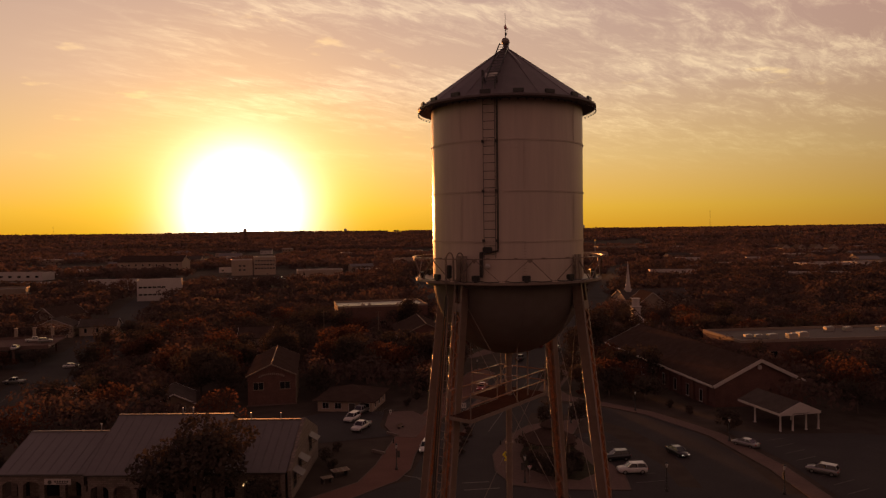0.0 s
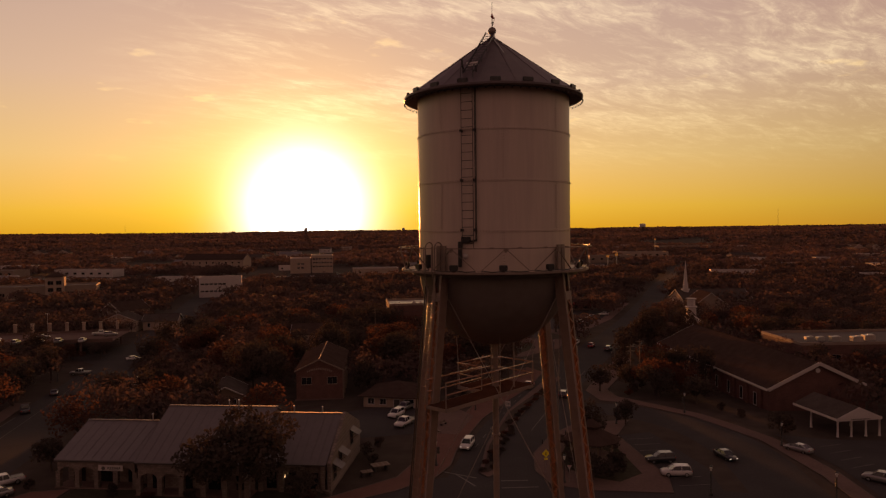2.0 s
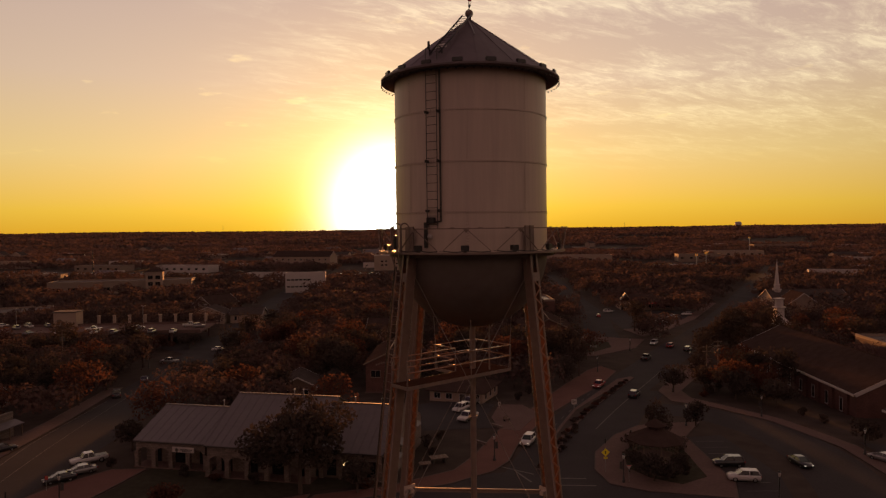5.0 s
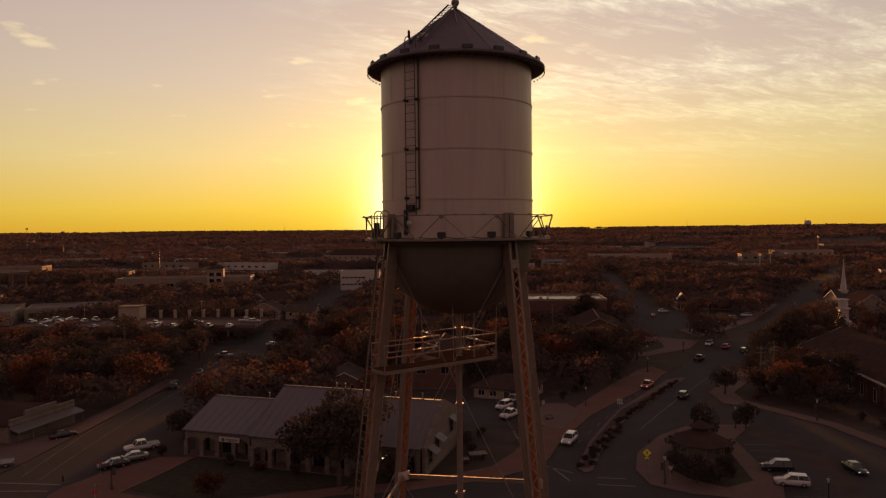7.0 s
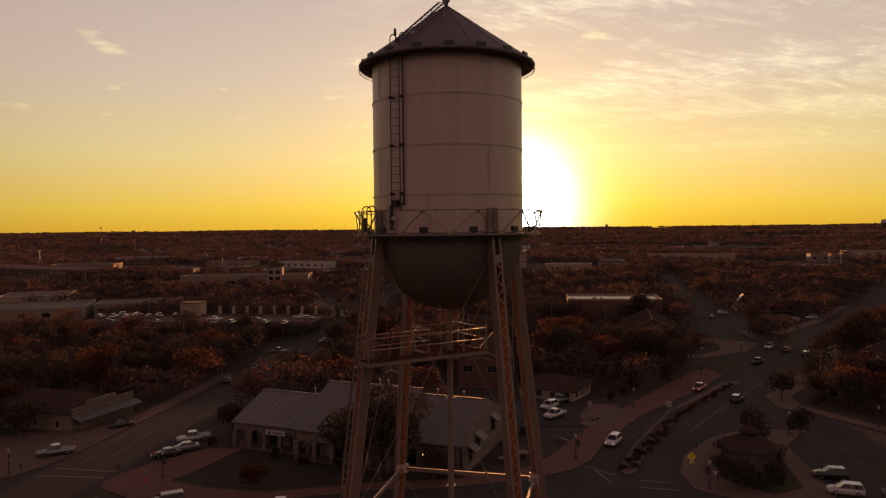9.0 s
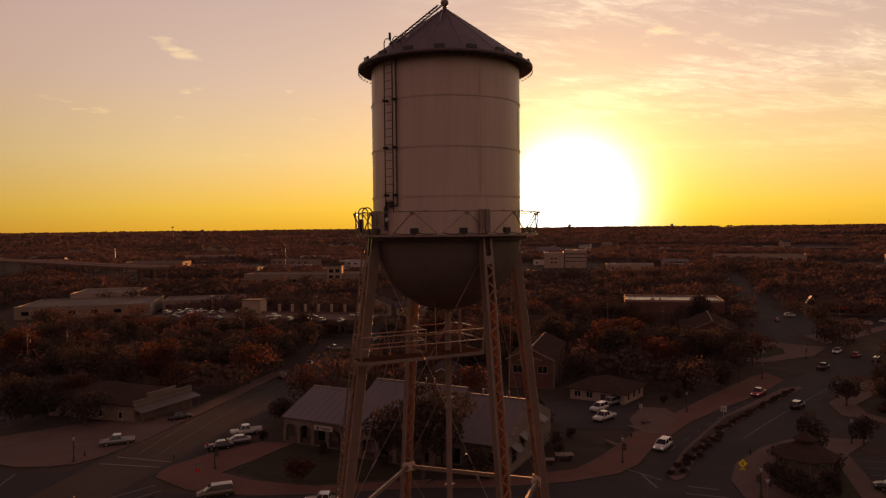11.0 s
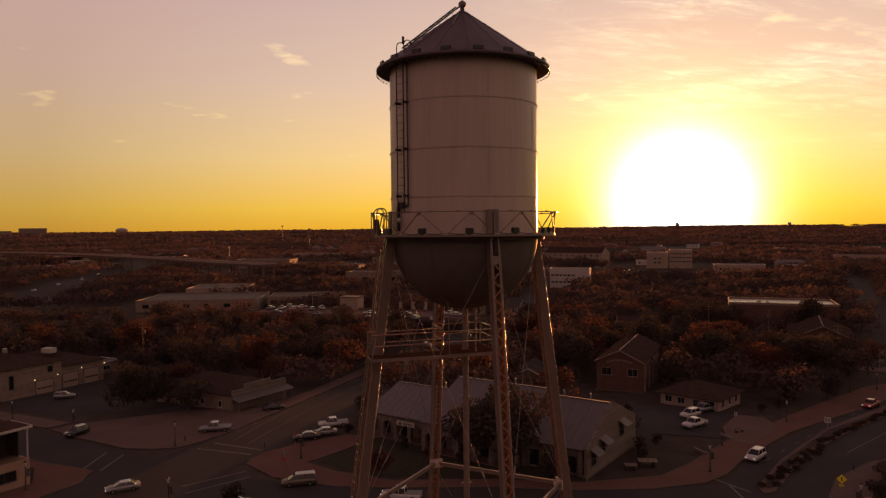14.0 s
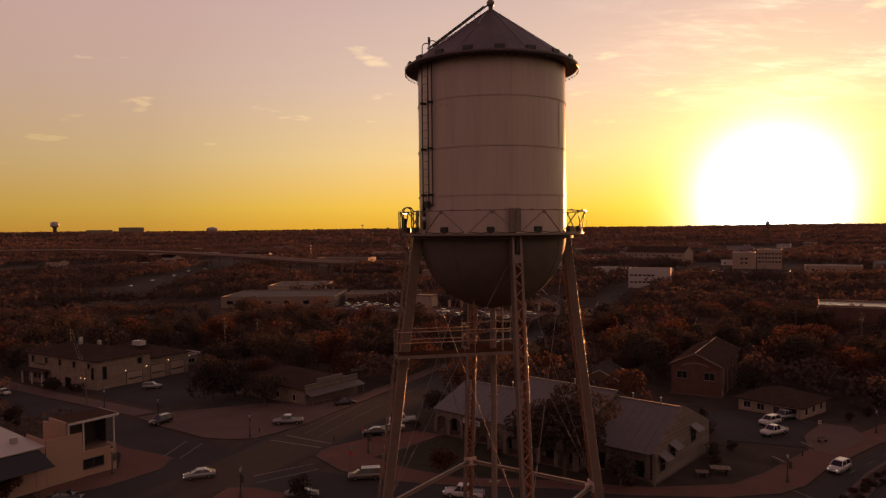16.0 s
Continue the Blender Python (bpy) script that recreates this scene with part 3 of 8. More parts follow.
    part("junction_box", bm, BLACK, mast)
    for a in (-60, 120):
        bm = bmesh.new()
        tube(bm, polar(0.22, a, APEX - 0.1), polar(0.22, a, APEX + 0.16), 0.012, seg=6)
        tube(bm, polar(0.22, a, APEX + 0.16), polar(0.10, a, APEX + 0.16), 0.012, seg=6)
        part("roof_bracket", bm, BLACK, top)
    # ladder on the tank wall, with conduit
    la = -105.7
    tan = Vector((-math.sin(radians(la)), math.cos(radians(la)), 0))
    ladder = part("wall_ladder", bmesh.new(), BLACK, top, "narrow black steel ladder up the tank wall")
    for s in (-0.22, 0.22):
        bm = bmesh.new()
        bar(bm, polar(3.27, la, 38.25) + tan * s, polar(3.27, la, EAVE + 0.1) + tan * s, 0.02, 0.05)
        part("stile", bm, BLACK, ladder)
    z = 38.4
    while z < EAVE:
        bm = bmesh.new()
        tube(bm, polar(3.27, la, z) - tan * 0.22, polar(3.27, la, z) + tan * 0.22, 0.011, seg=6)
        part("rung", bm, BLACK, ladder)
        z += 0.305
    for z in (38.9, 40.73, 42.55):
        for s in (-0.25, 0.25):
            bm = bmesh.new()
            bar(bm, polar(3.05, la, z) + tan * s, polar(3.33, la, z) + tan * s, 0.04, 0.10)
            part("bracket", bm, BLACK, ladder)
    bm = bmesh.new()
    for s, zb in ((0.255, 38.52), (0.295, 38.52)):
        tube(bm, polar(3.13, la, zb) + tan * s, polar(3.13, la, EAVE) + tan * s, 0.017, seg=6)
    tube(bm, polar(3.13, la, 38.52) + tan * 0.295, polar(3.13, la, 38.45) - tan * 0.18, 0.03, seg=6)
    part("conduit", bm, BLACK, top, "black cable conduit beside the ladder")
    bm = bmesh.new()
    box(bm, polar(3.17, la, 38.55) + tan * -0.12, (0.16, 0.34, 0.22), radians(la), 0.02)
    box(bm, polar(3.15, la, 38.0) + tan * -0.36, (0.10, 0.12, 0.95), radians(la), 0.01)
    part("conduit_box", bm, BLACK, top, "dark electrical junction boxes")
    bm = bmesh.new()
    bmesh.ops.create_uvsphere(bm, u_segments=14, v_segments=8, radius=0.10, matrix=Matrix.Translation(polar(3.32, la - 1.5, 37.95)))
    part("globe_lamp", bm, WHITE, top, "small white globe lamp", True)
    for da, z in ((13, 42.36), (19, 42.37), (14, 40.5), (8, 42.3)):
        bm = bmesh.new()
        box(bm, polar(RT + 0.012, la + da, z), (0.03, 0.10, 0.10), radians(la + da))
        part("wall_clip", bm, TANK, top)
    # roof ladder and grab hoops over the eave
    rl = part("roof_ladder", bmesh.new(), BLACK, top, "black steel ladder lying up the roof slope")
    lo, hi = polar(3.0, la, EAVE + 0.62), polar(0.20, la, APEX + 0.26)
    for s in (-0.2, 0.2):
        bm = bmesh.new()
        bar(bm, lo + tan * s, hi + tan * s, 0.025, 0.06)
        part("stile", bm, BLACK, rl)
    for k in range(14):
        p = lo.lerp(hi, (k + 0.5) / 14)
        bm = bmesh.new()
        tube(bm, p - tan * 0.2, p + tan * 0.2, 0.012, seg=6)
        part("rung", bm, BLACK, rl)
    for k in range(4):
        p = lo.lerp(hi, (k + 0.3) / 4)
        bm = bmesh.new()
        for s in (-0.2, 0.2):
            tube(bm, p + tan * s, p + tan * s - Vector((0, 0, 0.2)), 0.012, seg=6)
        part("standoff", bm, BLACK, rl)
    for s in (-0.24, 0.24):
        bm = arch(bmesh.new(), polar(3.02, la, EAVE + 0.33) + tan * s, polar(1, la, 0), 0.42, 0.52, 0.02)
        part("grab_hoop", bm, BLACK, top, "curved steel grab rail over the eave")
    bm = bmesh.new()
    tube(bm, polar(2.85, la - 6, EAVE + 0.4), polar(2.85, la - 6, 45.22), 0.02, seg=6)
    box(bm, polar(2.88, la - 6, 45.10), (0.09, 0.07, 0.30), radians(la), 0.01)
    part("panel_antenna", bm, BLACK, top, "small upright panel antenna")
    bm = bmesh.new()
    bar(bm, polar(2.30, la - 8, EAVE + 1.05), polar(2.30, la + 4, EAVE + 1.05), 0.05, 0.16)
    for d in (-7, -2, 3):
        tube(bm, polar(2.30, la + d, EAVE + 1.05), polar(2.34, la + d, EAVE + 0.82), 0.015, seg=6)
    part("hatch_rail", bm, STEEL, top, "pale metal hatch rail on the roof")
    bm = bmesh.new()
    bar(bm, polar(0.25, la + 22, APEX + 0.02), polar(1.5, la + 34, EAVE + 1.63), 0.03, 0.03)
    part("roof_stay", bm, STEEL, top)
    # balcony round the tank
    deck = part("balcony_deck", lathe(bmesh.new(), [(RT + 0.004, DECK), (3.76, DECK), (3.76, DECK + 0.03), (RT + 0.004, DECK + 0.03)], 96), TANK_DARK, top, "narrow grated steel balcony")
    part("balcony_edge", ring_bar(bmesh.new(), 3.775, DECK + 0.0, 0.03, 0.085, 96), TANK_DARK, deck, "steel balcony edge")
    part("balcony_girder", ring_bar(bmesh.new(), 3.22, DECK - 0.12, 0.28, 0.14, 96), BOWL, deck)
    rail = part("guard_rail", ring_bar(bmesh.new(), 3.86, 38.23, 0.09, 0.035, 96), GLOSS, top, "steel balcony guard rail on crossed braces")
    for k in range(24):
        a = -97.5 + 15 * k
        lowr, topr = (3.74, 3.86)
        p = polar(lowr, a, DECK) if k % 2 == 0 else polar(topr, a, 38.22)
        q = polar(topr, a + 15, 38.22) if k % 2 == 0 else polar(lowr, a + 15, DECK)
        bm = bmesh.new()
        bar(bm, p, q, 0.045, 0.02)
        part("brace", bm, TANK_DARK, rail)
    for k in range(12):
        a = -97.5 + 30 * k
        bm = bmesh.new()
        box(bm, polar(3.74, a, DECK + 0.06), (0.05, 0.20, 0.05), radians(a))
        part("foot_plate", bm, TANK, rail)
        bm = bmesh.new()
        hull(bm, [polar(3.88, a + 15 + d, 38.205 - z) for d, z in ((-1.6, 0), (1.6, 0), (-0.4, 0.12), (0.4, 0.12))] + [polar(3.86, a + 15, 38.2)])
        part("gusset", bm, TANK_DARK, rail)
        bm = bmesh.new()
        a += 14.0
        box(bm, polar(3.55, a, DECK + 0.19), (0.16, 0.30, 0.20), radians(a), 0.02)
        box(bm, polar(3.55, a, DECK + 0.06), (0.10, 0.12, 0.10), radians(a))
        part("balcony_floodlight", bm, BLACK, top, "black box floodlight on the balcony")
    for k in range(24):
        bm = bmesh.new()
        box(bm, polar(3.86, -90 + 15 * k, 38.26), (0.05, 0.14, 0.03), radians(-90 + 15 * k))
        part("rail_clip", bm, TANK_DARK, rail)
    bm = loop_tube(bmesh.new(), [polar(3.70, 5 * k, DECK + 0.05 + 0.02 * (k % 3)) for k in range(72)], 0.016)
    part("balcony_cable", bm, BLACK, top)
    # legs: two channels, laced on the outer and inner faces
    for tag, a in LEGS.items():
        leg = part("leg", bmesh.new(), RUST, top, "battered laced steel leg with peeling paint")
        for s in (-1, 1):
            bm = bmesh.new()
            # rolled channel: its outer corners are rounded
            turn = [(math.sin(math.pi * k / 8), math.cos(math.pi * k / 8)) for k in range(5)]
            prof = [(-0.205 + 0.03 * (1 - c), 0.185 + 0.03 * n) for n, c in turn] + [(0.205 - 0.03 * (1 - c), 0.185 + 0.03 * n) for n, c in turn[::-1]]
            prof += [(0.205, 0.105), (0.178, 0.105), (0.178, 0.170), (-0.178, 0.170), (-0.178, 0.105), (-0.205, 0.105)]
            n_ = len(prof)
            ends = [[bm.verts.new(leg_at(a, z, o, s * q)) for o, q in prof] for z in (0.4, DECK - 0.1)]
            for i in range(n_):
                face = bm.faces.new((ends[0][i], ends[0][(i + 1) % n_], ends[1][(i + 1) % n_], ends[1][i]))
                face.smooth = i < 4 or 5 <= i < 9
            bm.faces.new(ends[0])
            bm.faces.new(ends[1][::-1])
            part("channel", bm, GLOSS, leg)
            # thin plate added inside the channel to look sunlit
            bm = bmesh.new()
            hull(bm, [leg_at(a, z, o, s * q) for z in (0.6, DECK - 0.6) for o in (-0.17, 0.17) for q in (0.160, 0.166)])
            part("inner_face", bm, LIT_INNER, leg, "added inner channel plate coloured as if sunlit")
        for o in (0.21, -0.21):
            z, n = 1.0, 0
            while z < 36.2:
                bm = bmesh.new()
                s = 0.17 if n % 2 else -0.17
                bar(bm, leg_at(a, z, o, -s), leg_at(a, z + 0.33, o, s), 0.055, 0.014, up=leg_at(a, 0, 1) - leg_at(a, 0))
                part("lacing_bar", bm, LIT_BAR, leg)
                z += 0.33
                n += 1
            for z in (36.4, 26.2, 13.2, 0.7):
                bm = bmesh.new()
                bar(bm, leg_at(a, z - 0.16, o * 1.02), leg_at(a, z + 0.16, o * 1.02), 0.40, 0.016, up=leg_at(a, 0, 1) - leg_at(a, 0))
                part("batten_plate", bm, TANK_DARK, leg)
        for s in (-0.13, 0.13):
            bm = bmesh.new()
            bar(bm, leg_at(a, 36.6, -0.05, s), polar(3.2, a, 38.32) + (leg_at(a, 0, 0, s) - leg_at(a, 0)), 0.06, 0.20, up=leg_at(a, 0, 0, 1) - leg_at(a, 0))
            part("gusset_plate", bm, TANK_DARK, leg)
        bm = bmesh.new()
        box(bm, leg_at(a, 0.2), (1.3, 1.3, 0.9), radians(a), 0.06)
        part("footing", bm, CONCRETE, leg, "concrete pier footing")
    order = [-127.0, -37.0, 53.0, 143.0]
    for a, b in zip(order, order[1:] + order[:1]):
        for z in (26.2, 13.2):
            bm = bmesh.new()
            p, q = leg_at(a, z, -0.2), leg_at(b, z, -0.2)
            d = (q - p).normalized()
            for s in (-0.07, 0.07):
                bar(bm, p + d * 0.2 + Vector((0, 0, s)), q - d * 0.2 + Vector((0, 0, s)), 0.10, 0.035)
            bar(bm, p + d * 0.2, q - d * 0.2, 0.02, 0.17)
            part("strut", bm, TANK_DARK, top, "horizontal steel strut between legs")
        for z0, z1 in ((36.7, 26.3), (26.0, 13.4), (13.0, 0.9)):
            for p, q in ((leg_at(a, z0, -0.12), leg_at(b, z1, -0.15)), (leg_at(b, z0, -0.06), leg_at(a, z1, -0.09))):
                bm = bmesh.new()
                tube(bm, p, q, 0.012, seg=6)
                m = p.lerp(q, 0.80)
                d = (q - p).normalized()
                tube(bm, m - d * 0.16, m + d * 0.16, 0.035, seg=6)
                part("tie_rod", bm, ROD, top, "thin diagonal tie rod with turnbuckle")
    for a in order:
        for z in (26.2, 13.2):
            bm = bmesh.new()
            n = (leg_at(a, z, 1) - leg_at(a, z)).normalized()
            tube(bm, leg_at(a, z, -0.50), leg_at(a, z, -0.21), 0.11, seg=12)
            box(bm, leg_at(a, z, -0.26), (0.05, 0.62, 0.42), radians(a))
            part("joint_pin", bm, TANK, top, "round steel joint pin")
    # riser
    part("riser_pipe", lathe(bmesh.new(), [(0.125, 0.0), (0.125, 34.4)], 20), TANK_DARK, top, "tall steel riser pipe", True)
    for z in (33.62, 33.2, 30.45, 26.75, 23.0, 19.3):
        bm = lathe(bmesh.new(), [(0.125, z - 0.04), (0.175, z - 0.04), (0.175, z + 0.04), (0.125, z + 0.04)], 20)
        for d in (0, 180):
            box(bm, polar(0.205, -127 + d, z), (0.10, 0.06, 0.05), radians(-127))
        part("riser_flange", bm, TANK_DARK, top)
    bm = bmesh.new()
    tube(bm, (0.75, -0.35, 34.6), (0.75, -0.35, 32.5), 0.035)
    part("overflow_pipe", bm, TANK_DARK, top)
    # service walkway at the riser
    wa = -127.0
    ax, sd = polar(1, wa, 0), polar(1, wa + 90, 0)
    at = lambda u, v, z: ax * u + sd * v + Vector((0, 0, z))  # noqa: E731
    walkway = part("walkway", bmesh.new(), TANK_DARK, top, "steel service walkway from a leg to the riser")
    bm = bmesh.new()
    for u0, u1, v0, v1 in ((-1.1, 1.1, -1.1, -0.25), (-1.1, 1.1, 0.25, 1.1), (-1.1, -0.25, -0.25, 0.25), (0.25, 1.1, -0.25, 0.25), (1.1, 4.25, 0.16, 1.1)):
        hull(bm, [at(u, v, z) for u in (u0, u1) for v in (v0, v1) for z in (32.47, 32.51)])
    part("walkway_floor", bm, GRATING, walkway, "rusty chequer plate floor")
    outline = [(4.25, 1.1), (-1.1, 1.1), (-1.1, -1.1), (1.1, -1.1), (1.1, 0.16), (4.25, 0.16)]
    for (u, v), (s, t) in zip(outline, outline[1:] + outline[:1]):
        bm = bmesh.new()
        bar(bm, at(u, v, 32.44), at(s, t, 32.44), 0.05, 0.13)
        part("edge_beam", bm, TANK_DARK, walkway)
        if (u, v) == (4.25, 0.16):
            continue
        for z in (33.0, 33.44):
            bm = bmesh.new()
            tube(bm, at(u, v, z), at(s, t, z), 0.027, seg=16)
            part("handrail", bm, RAIL, walkway, "", True)
    for u, v in outline:
        bm = bmesh.new()
        bar(bm, at(u, v, 32.4), at(u, v, 33.45), 0.04, 0.04)
        part("rail_post", bm, TANK_DARK, walkway)
    for u, v in ((1.05, 1.05), (-1.05, 1.05), (1.05, -1.05), (-1.05, -1.05)):
        bm = bmesh.new()
        tube(bm, at(u, v, 32.5), at(u * 1.1, v * 1.1, 35.3), 0.018, seg=6)
        part("hanger_rod", bm, ROD, walkway)
    # ladder up one leg to the balcony, with a short cage at the top
    climb = part("leg_ladder", bmesh.new(), TANK_DARK, top, "steel ladder up the leg with small rungs")
    a = -127.0
    foot = lambda z, s: leg_at(a, z, 0.34, s - 0.12)  # noqa: E731
    for s in (-0.2, 0.2):
        bm = bmesh.new()
        bar(bm, foot(0.5, s), foot(36.6, s), 0.02, 0.05)
        tube(bm, foot(36.6, s), polar(3.95, a, 37.4) + (foot(0, s) - foot(0, 0)), 0.02, seg=6)
        tube(bm, polar(3.95, a, 37.4) + (foot(0, s) - foot(0, 0)), polar(3.95, a, 38.3) + (foot(0, s) - foot(0, 0)), 0.02, seg=6)
        part("stile", bm, TANK_DARK, climb)
    bm = bmesh.new()
    tube(bm, foot(0, 0), foot(0, 0.4), 0.012, seg=5)
    bmesh.ops.translate(bm, verts=bm.verts, vec=-foot(0, 0.2))
    rung = part("rung", bm, TANK_DARK, climb)
    rung.location = foot(20.0, 0)
    z = 20.3
    while z < 36.6:
        ob = new("rung", rung.data)
        ob.parent, ob.location = climb, foot(z, 0)
        z += 0.305
    low = bmesh.new()
    z = 0.9
    while z < 20:
        tube(low, foot(z, -0.2), foot(z, 0.2), 0.012, seg=5)
        z += 0.305
    tagged(part("lower_rungs", low, TANK_DARK, climb), kind="stuff")
    for d in (-4.0, 3.5):
        bm = arch(bmesh.new(), polar(3.62, a + d, DECK), polar(1, a, 0), 0.40, 1.12, 0.024)
        part("grab_hoop", bm, TANK_DARK, climb, "curved grab rail at the ladder head")
    bm = bmesh.new()
    box(bm, polar(3.72, a - 3, DECK + 0.42), (0.16, 0.14, 0.5), radians(a), 0.02)
    part("cable_box", bm, BLACK, climb)
    bm = bmesh.new()
    for s in (0.0, 0.10):
        tube(bm, leg_at(a, 2, 0.28, -0.42 - s), leg_at(a, 36.8, 0.28, -0.42 - s), 0.03, seg=6)
    part("leg_conduit", bm, BLACK, top, "black conduits running up the leg")


make_tower()


# ---------------------------------------------------------------- roads, pavements, lots
ROADS = []      # lines kept clear of trees: points and half width


def street(name, pts, width, off, label):
    ROADS.append((smooth_line(pts), width / 2))
    return ribbon(name, pts, width, off, ASPHALT, label, "road")


street("road_north", [(-2, -60), (-3, 10), (-4, 60), (-2.8, 82), (0.5, 105), (8.0, 140), (19, 182), (32, 225), (52, 285), (80, 385), (122, 540), (205, 800)], 13.0, 0.020, "two-lane asphalt main road with worn lane lines")
street("road_bypass", [(5, 70), (6, 88), (9.5, 118), (17, 148)], 7.5, 0.024, "curving asphalt slip lane beside the main road")
street("road_lane", [(8, 225), (5, 262), (2, 312), (-7, 370), (-16, 432), (-40, 600)], 12.0, 0.028, "asphalt side street running into the trees")
street("road_cross", [(-140, 2), (-100, 22), (-80, 35), (-62, 41.5), (-44, 51), (-22, 66), (-4, 77), (12, 76), (40, 70), (90, 60)], 11.0, 0.032, "asphalt cross street below the water tower")
street("road_west", [(-80, 5), (-80.5, 30), (-83, 50), (-88, 75), (-99, 110), (-112, 142), (-126, 188), (-138, 232), (-160, 300), (-200, 420), (-235, 560)], 15.0, 0.036, "wide asphalt street with angled parking bays")
street("road_station", [(-84, 38), (-100, 36.0), (-125, 35.5), (-160, 34.0), (-215, 31), (-330, 22)], 10.5, 0.040, "asphalt side street past the fire station")
street("road_church", [(14, 128), (26, 124), (36, 112), (40.5, 95), (40.5, 76), (40, 70)], 11.0, 0.044, "asphalt street curving past the church")
street("road_frontage", [(-400, 170), (-490, 206), (-540, 250), (-590, 291), (-640, 338), (-700, 400), (-790, 480)], 14.0, 0.05, "far frontage road under the highway")

patch("pavement_plaza", [(24.0, 116.2), (17, 114.2), (12.2, 111.2), (7.7, 104), (4.3, 93), (4.3, 84.5), (6.6, 78.4), (12, 76.4), (24, 76), (24.7, 82.5), (20.2, 105)], 0.14, CONCRETE, "raised concrete plaza with kerb around the gazebo", "pavement", 0.3)
patch("parking_lot_plaza", [(20.5, 105), (26.6, 107.6), (31.9, 87.5), (31.5, 76), (24.3, 76), (24.9, 82.5)], 0.060, ASPHALT, "small asphalt parking lot with painted bays", "parking lot")
patch("plaza_lawn", [(15.5, 108), (11.5, 103), (9, 93), (9.3, 86), (12.5, 82), (17, 80), (21, 84), (18.5, 100)], 0.15, GRASS, "dark lawn and shrubs around the gazebo", "lawn", 0.0)
patch("pavement_east", [(35.5, 204), (27.2, 181), (18.8, 147.5), (20.8, 135.2), (27.3, 132.5), (38, 120.5), (45.6, 103.6), (48.6, 84.5), (49, 70), (52.0, 70), (51.6, 85.5), (48.4, 105), (40.4, 122.6), (30.0, 135.0), (25.4, 140.0), (24.2, 149.5), (31.2, 173), (39, 203)], 0.14, CONCRETE, "pale concrete pavement along the kerb", "pavement", 0.3)
patch("church_lot", [(49.5, 108), (58, 105), (75, 106), (90, 100), (92, 62), (53.2, 62), (53, 88)], 0.064, ASPHALT, "dark asphalt church parking lot", "parking lot")
patch("pavement_island", [(-12, 240), (-7, 201), (3.5, 202), (17, 219.5), (21, 239.5), (13, 240.5), (-1.2, 246)], 0.14, CONCRETE, "concrete corner pavement round a lawn", "pavement", 0.3)
patch("island_lawn", [(-9, 232), (-5, 209), (2.5, 208), (9, 220), (8, 231)], 0.16, GRASS, "dark lawn on the street corner", "lawn")
patch("pavement_corner", [(14, 264), (20.9, 246), (25, 253), (34, 271), (46, 300), (66, 372), (62, 373), (42, 302), (29, 276), (20, 268)], 0.14, CONCRETE, "concrete pavement at the street corner", "pavement", 0.3)
patch("restaurant_lot", [(9, 300), (14, 266), (20, 269), (29, 277), (42, 303), (50, 330), (6, 335)], 0.066, ASPHALT, "asphalt lot in front of a low restaurant", "parking lot")
patch("pavement_bank", [(-36, 62.5), (-27.6, 66.4), (-17, 74.0), (-11.4, 80.6), (-9.6, 86), (-9.2, 94), (-5.6, 115.4), (5.2, 152), (9.4, 176), (5.2, 184.5), (1.6, 176), (-3.5, 152), (-9.8, 118), (-13.6, 104), (-15.6, 88), (-17.5, 80), (-26, 71), (-35, 66)], 0.14, BRICK_PAVE, "reddish paved sidewalk curving along the kerb", "pavement", 0.3)
patch("driveway", [(-16.5, 124), (-11.5, 124.5), (-7.4, 117.3), (-9.6, 103.5), (-13.6, 104), (-16.4, 112)], 0.17, CONCRETE, "pale concrete driveway and small yard", "driveway", 0.2)
median = [(-3.2, 81), (-2.2, 82.5), (-1.2, 102), (4.0, 125.5), (13.9, 166), (13.2, 167.5), (9.6, 163), (-0.4, 122), (-4.0, 97), (-4.6, 83)]
patch("median_kerb", median, 0.15, CONCRETE, "narrow planted median with concrete kerb", "median", 0.3)
patch("median_bed", [(-3.3, 83), (-2.6, 84), (-1.9, 102), (3.3, 125.5), (12.6, 163.5), (0.2, 122), (-3.5, 97), (-4.0, 84)], 0.20, EARTH, "dark planting bed in the median", "planting bed")
patch("pavement_shop", [(-91.2, 52.6), (-92.4, 62), (-98.2, 81), (-104.4, 99), (-118, 134), (-121.5, 133), (-108.5, 98.5), (-104.4, 86), (-103.6, 70), (-106.5, 62), (-112, 49), (-124, 46.5), (-124, 42.2), (-111.4, 41.8), (-99.2, 42.6), (-94.5, 45.0), (-91.6, 48)], 0.14, CONCRETE, "concrete pavement at the shop corner", "pavement", 0.3)
patch("bays_lot", [(-128, 60), (-112.5, 49.6), (-107, 61.8), (-106.2, 69.4), (-128, 70)], 0.07, ASPHALT, "small asphalt lot with painted bays", "parking lot")
patch("pavement_station", [(-126, 42.4), (-126, 47), (-150, 45.5), (-205, 41), (-205, 37), (-150, 41)], 0.14, CONCRETE, "concrete pavement in front of the fire station", "pavement", 0.3)
patch("station_yard", [(-150, 48), (-130, 50), (-130, 72), (-146, 84), (-172, 82), (-164, 50)], 0.072, ASPHALT, "asphalt station yard with painted bays", "yard")
patch("pavement_hall", [(-74.6, 49.0), (-76.0, 51.0), (-76.6, 54.0), (-75.5, 61.5), (-72, 70), (-66.5, 71.5), (-66.5, 62), (-67, 54.7), (-60, 54.2), (-50, 56.2), (-36, 66), (-36, 62.5), (-48, 54.0), (-56, 49.5), (-66, 47.2)], 0.14, BRICK_PAVE, "reddish paved corner with kerb", "pavement", 0.3)
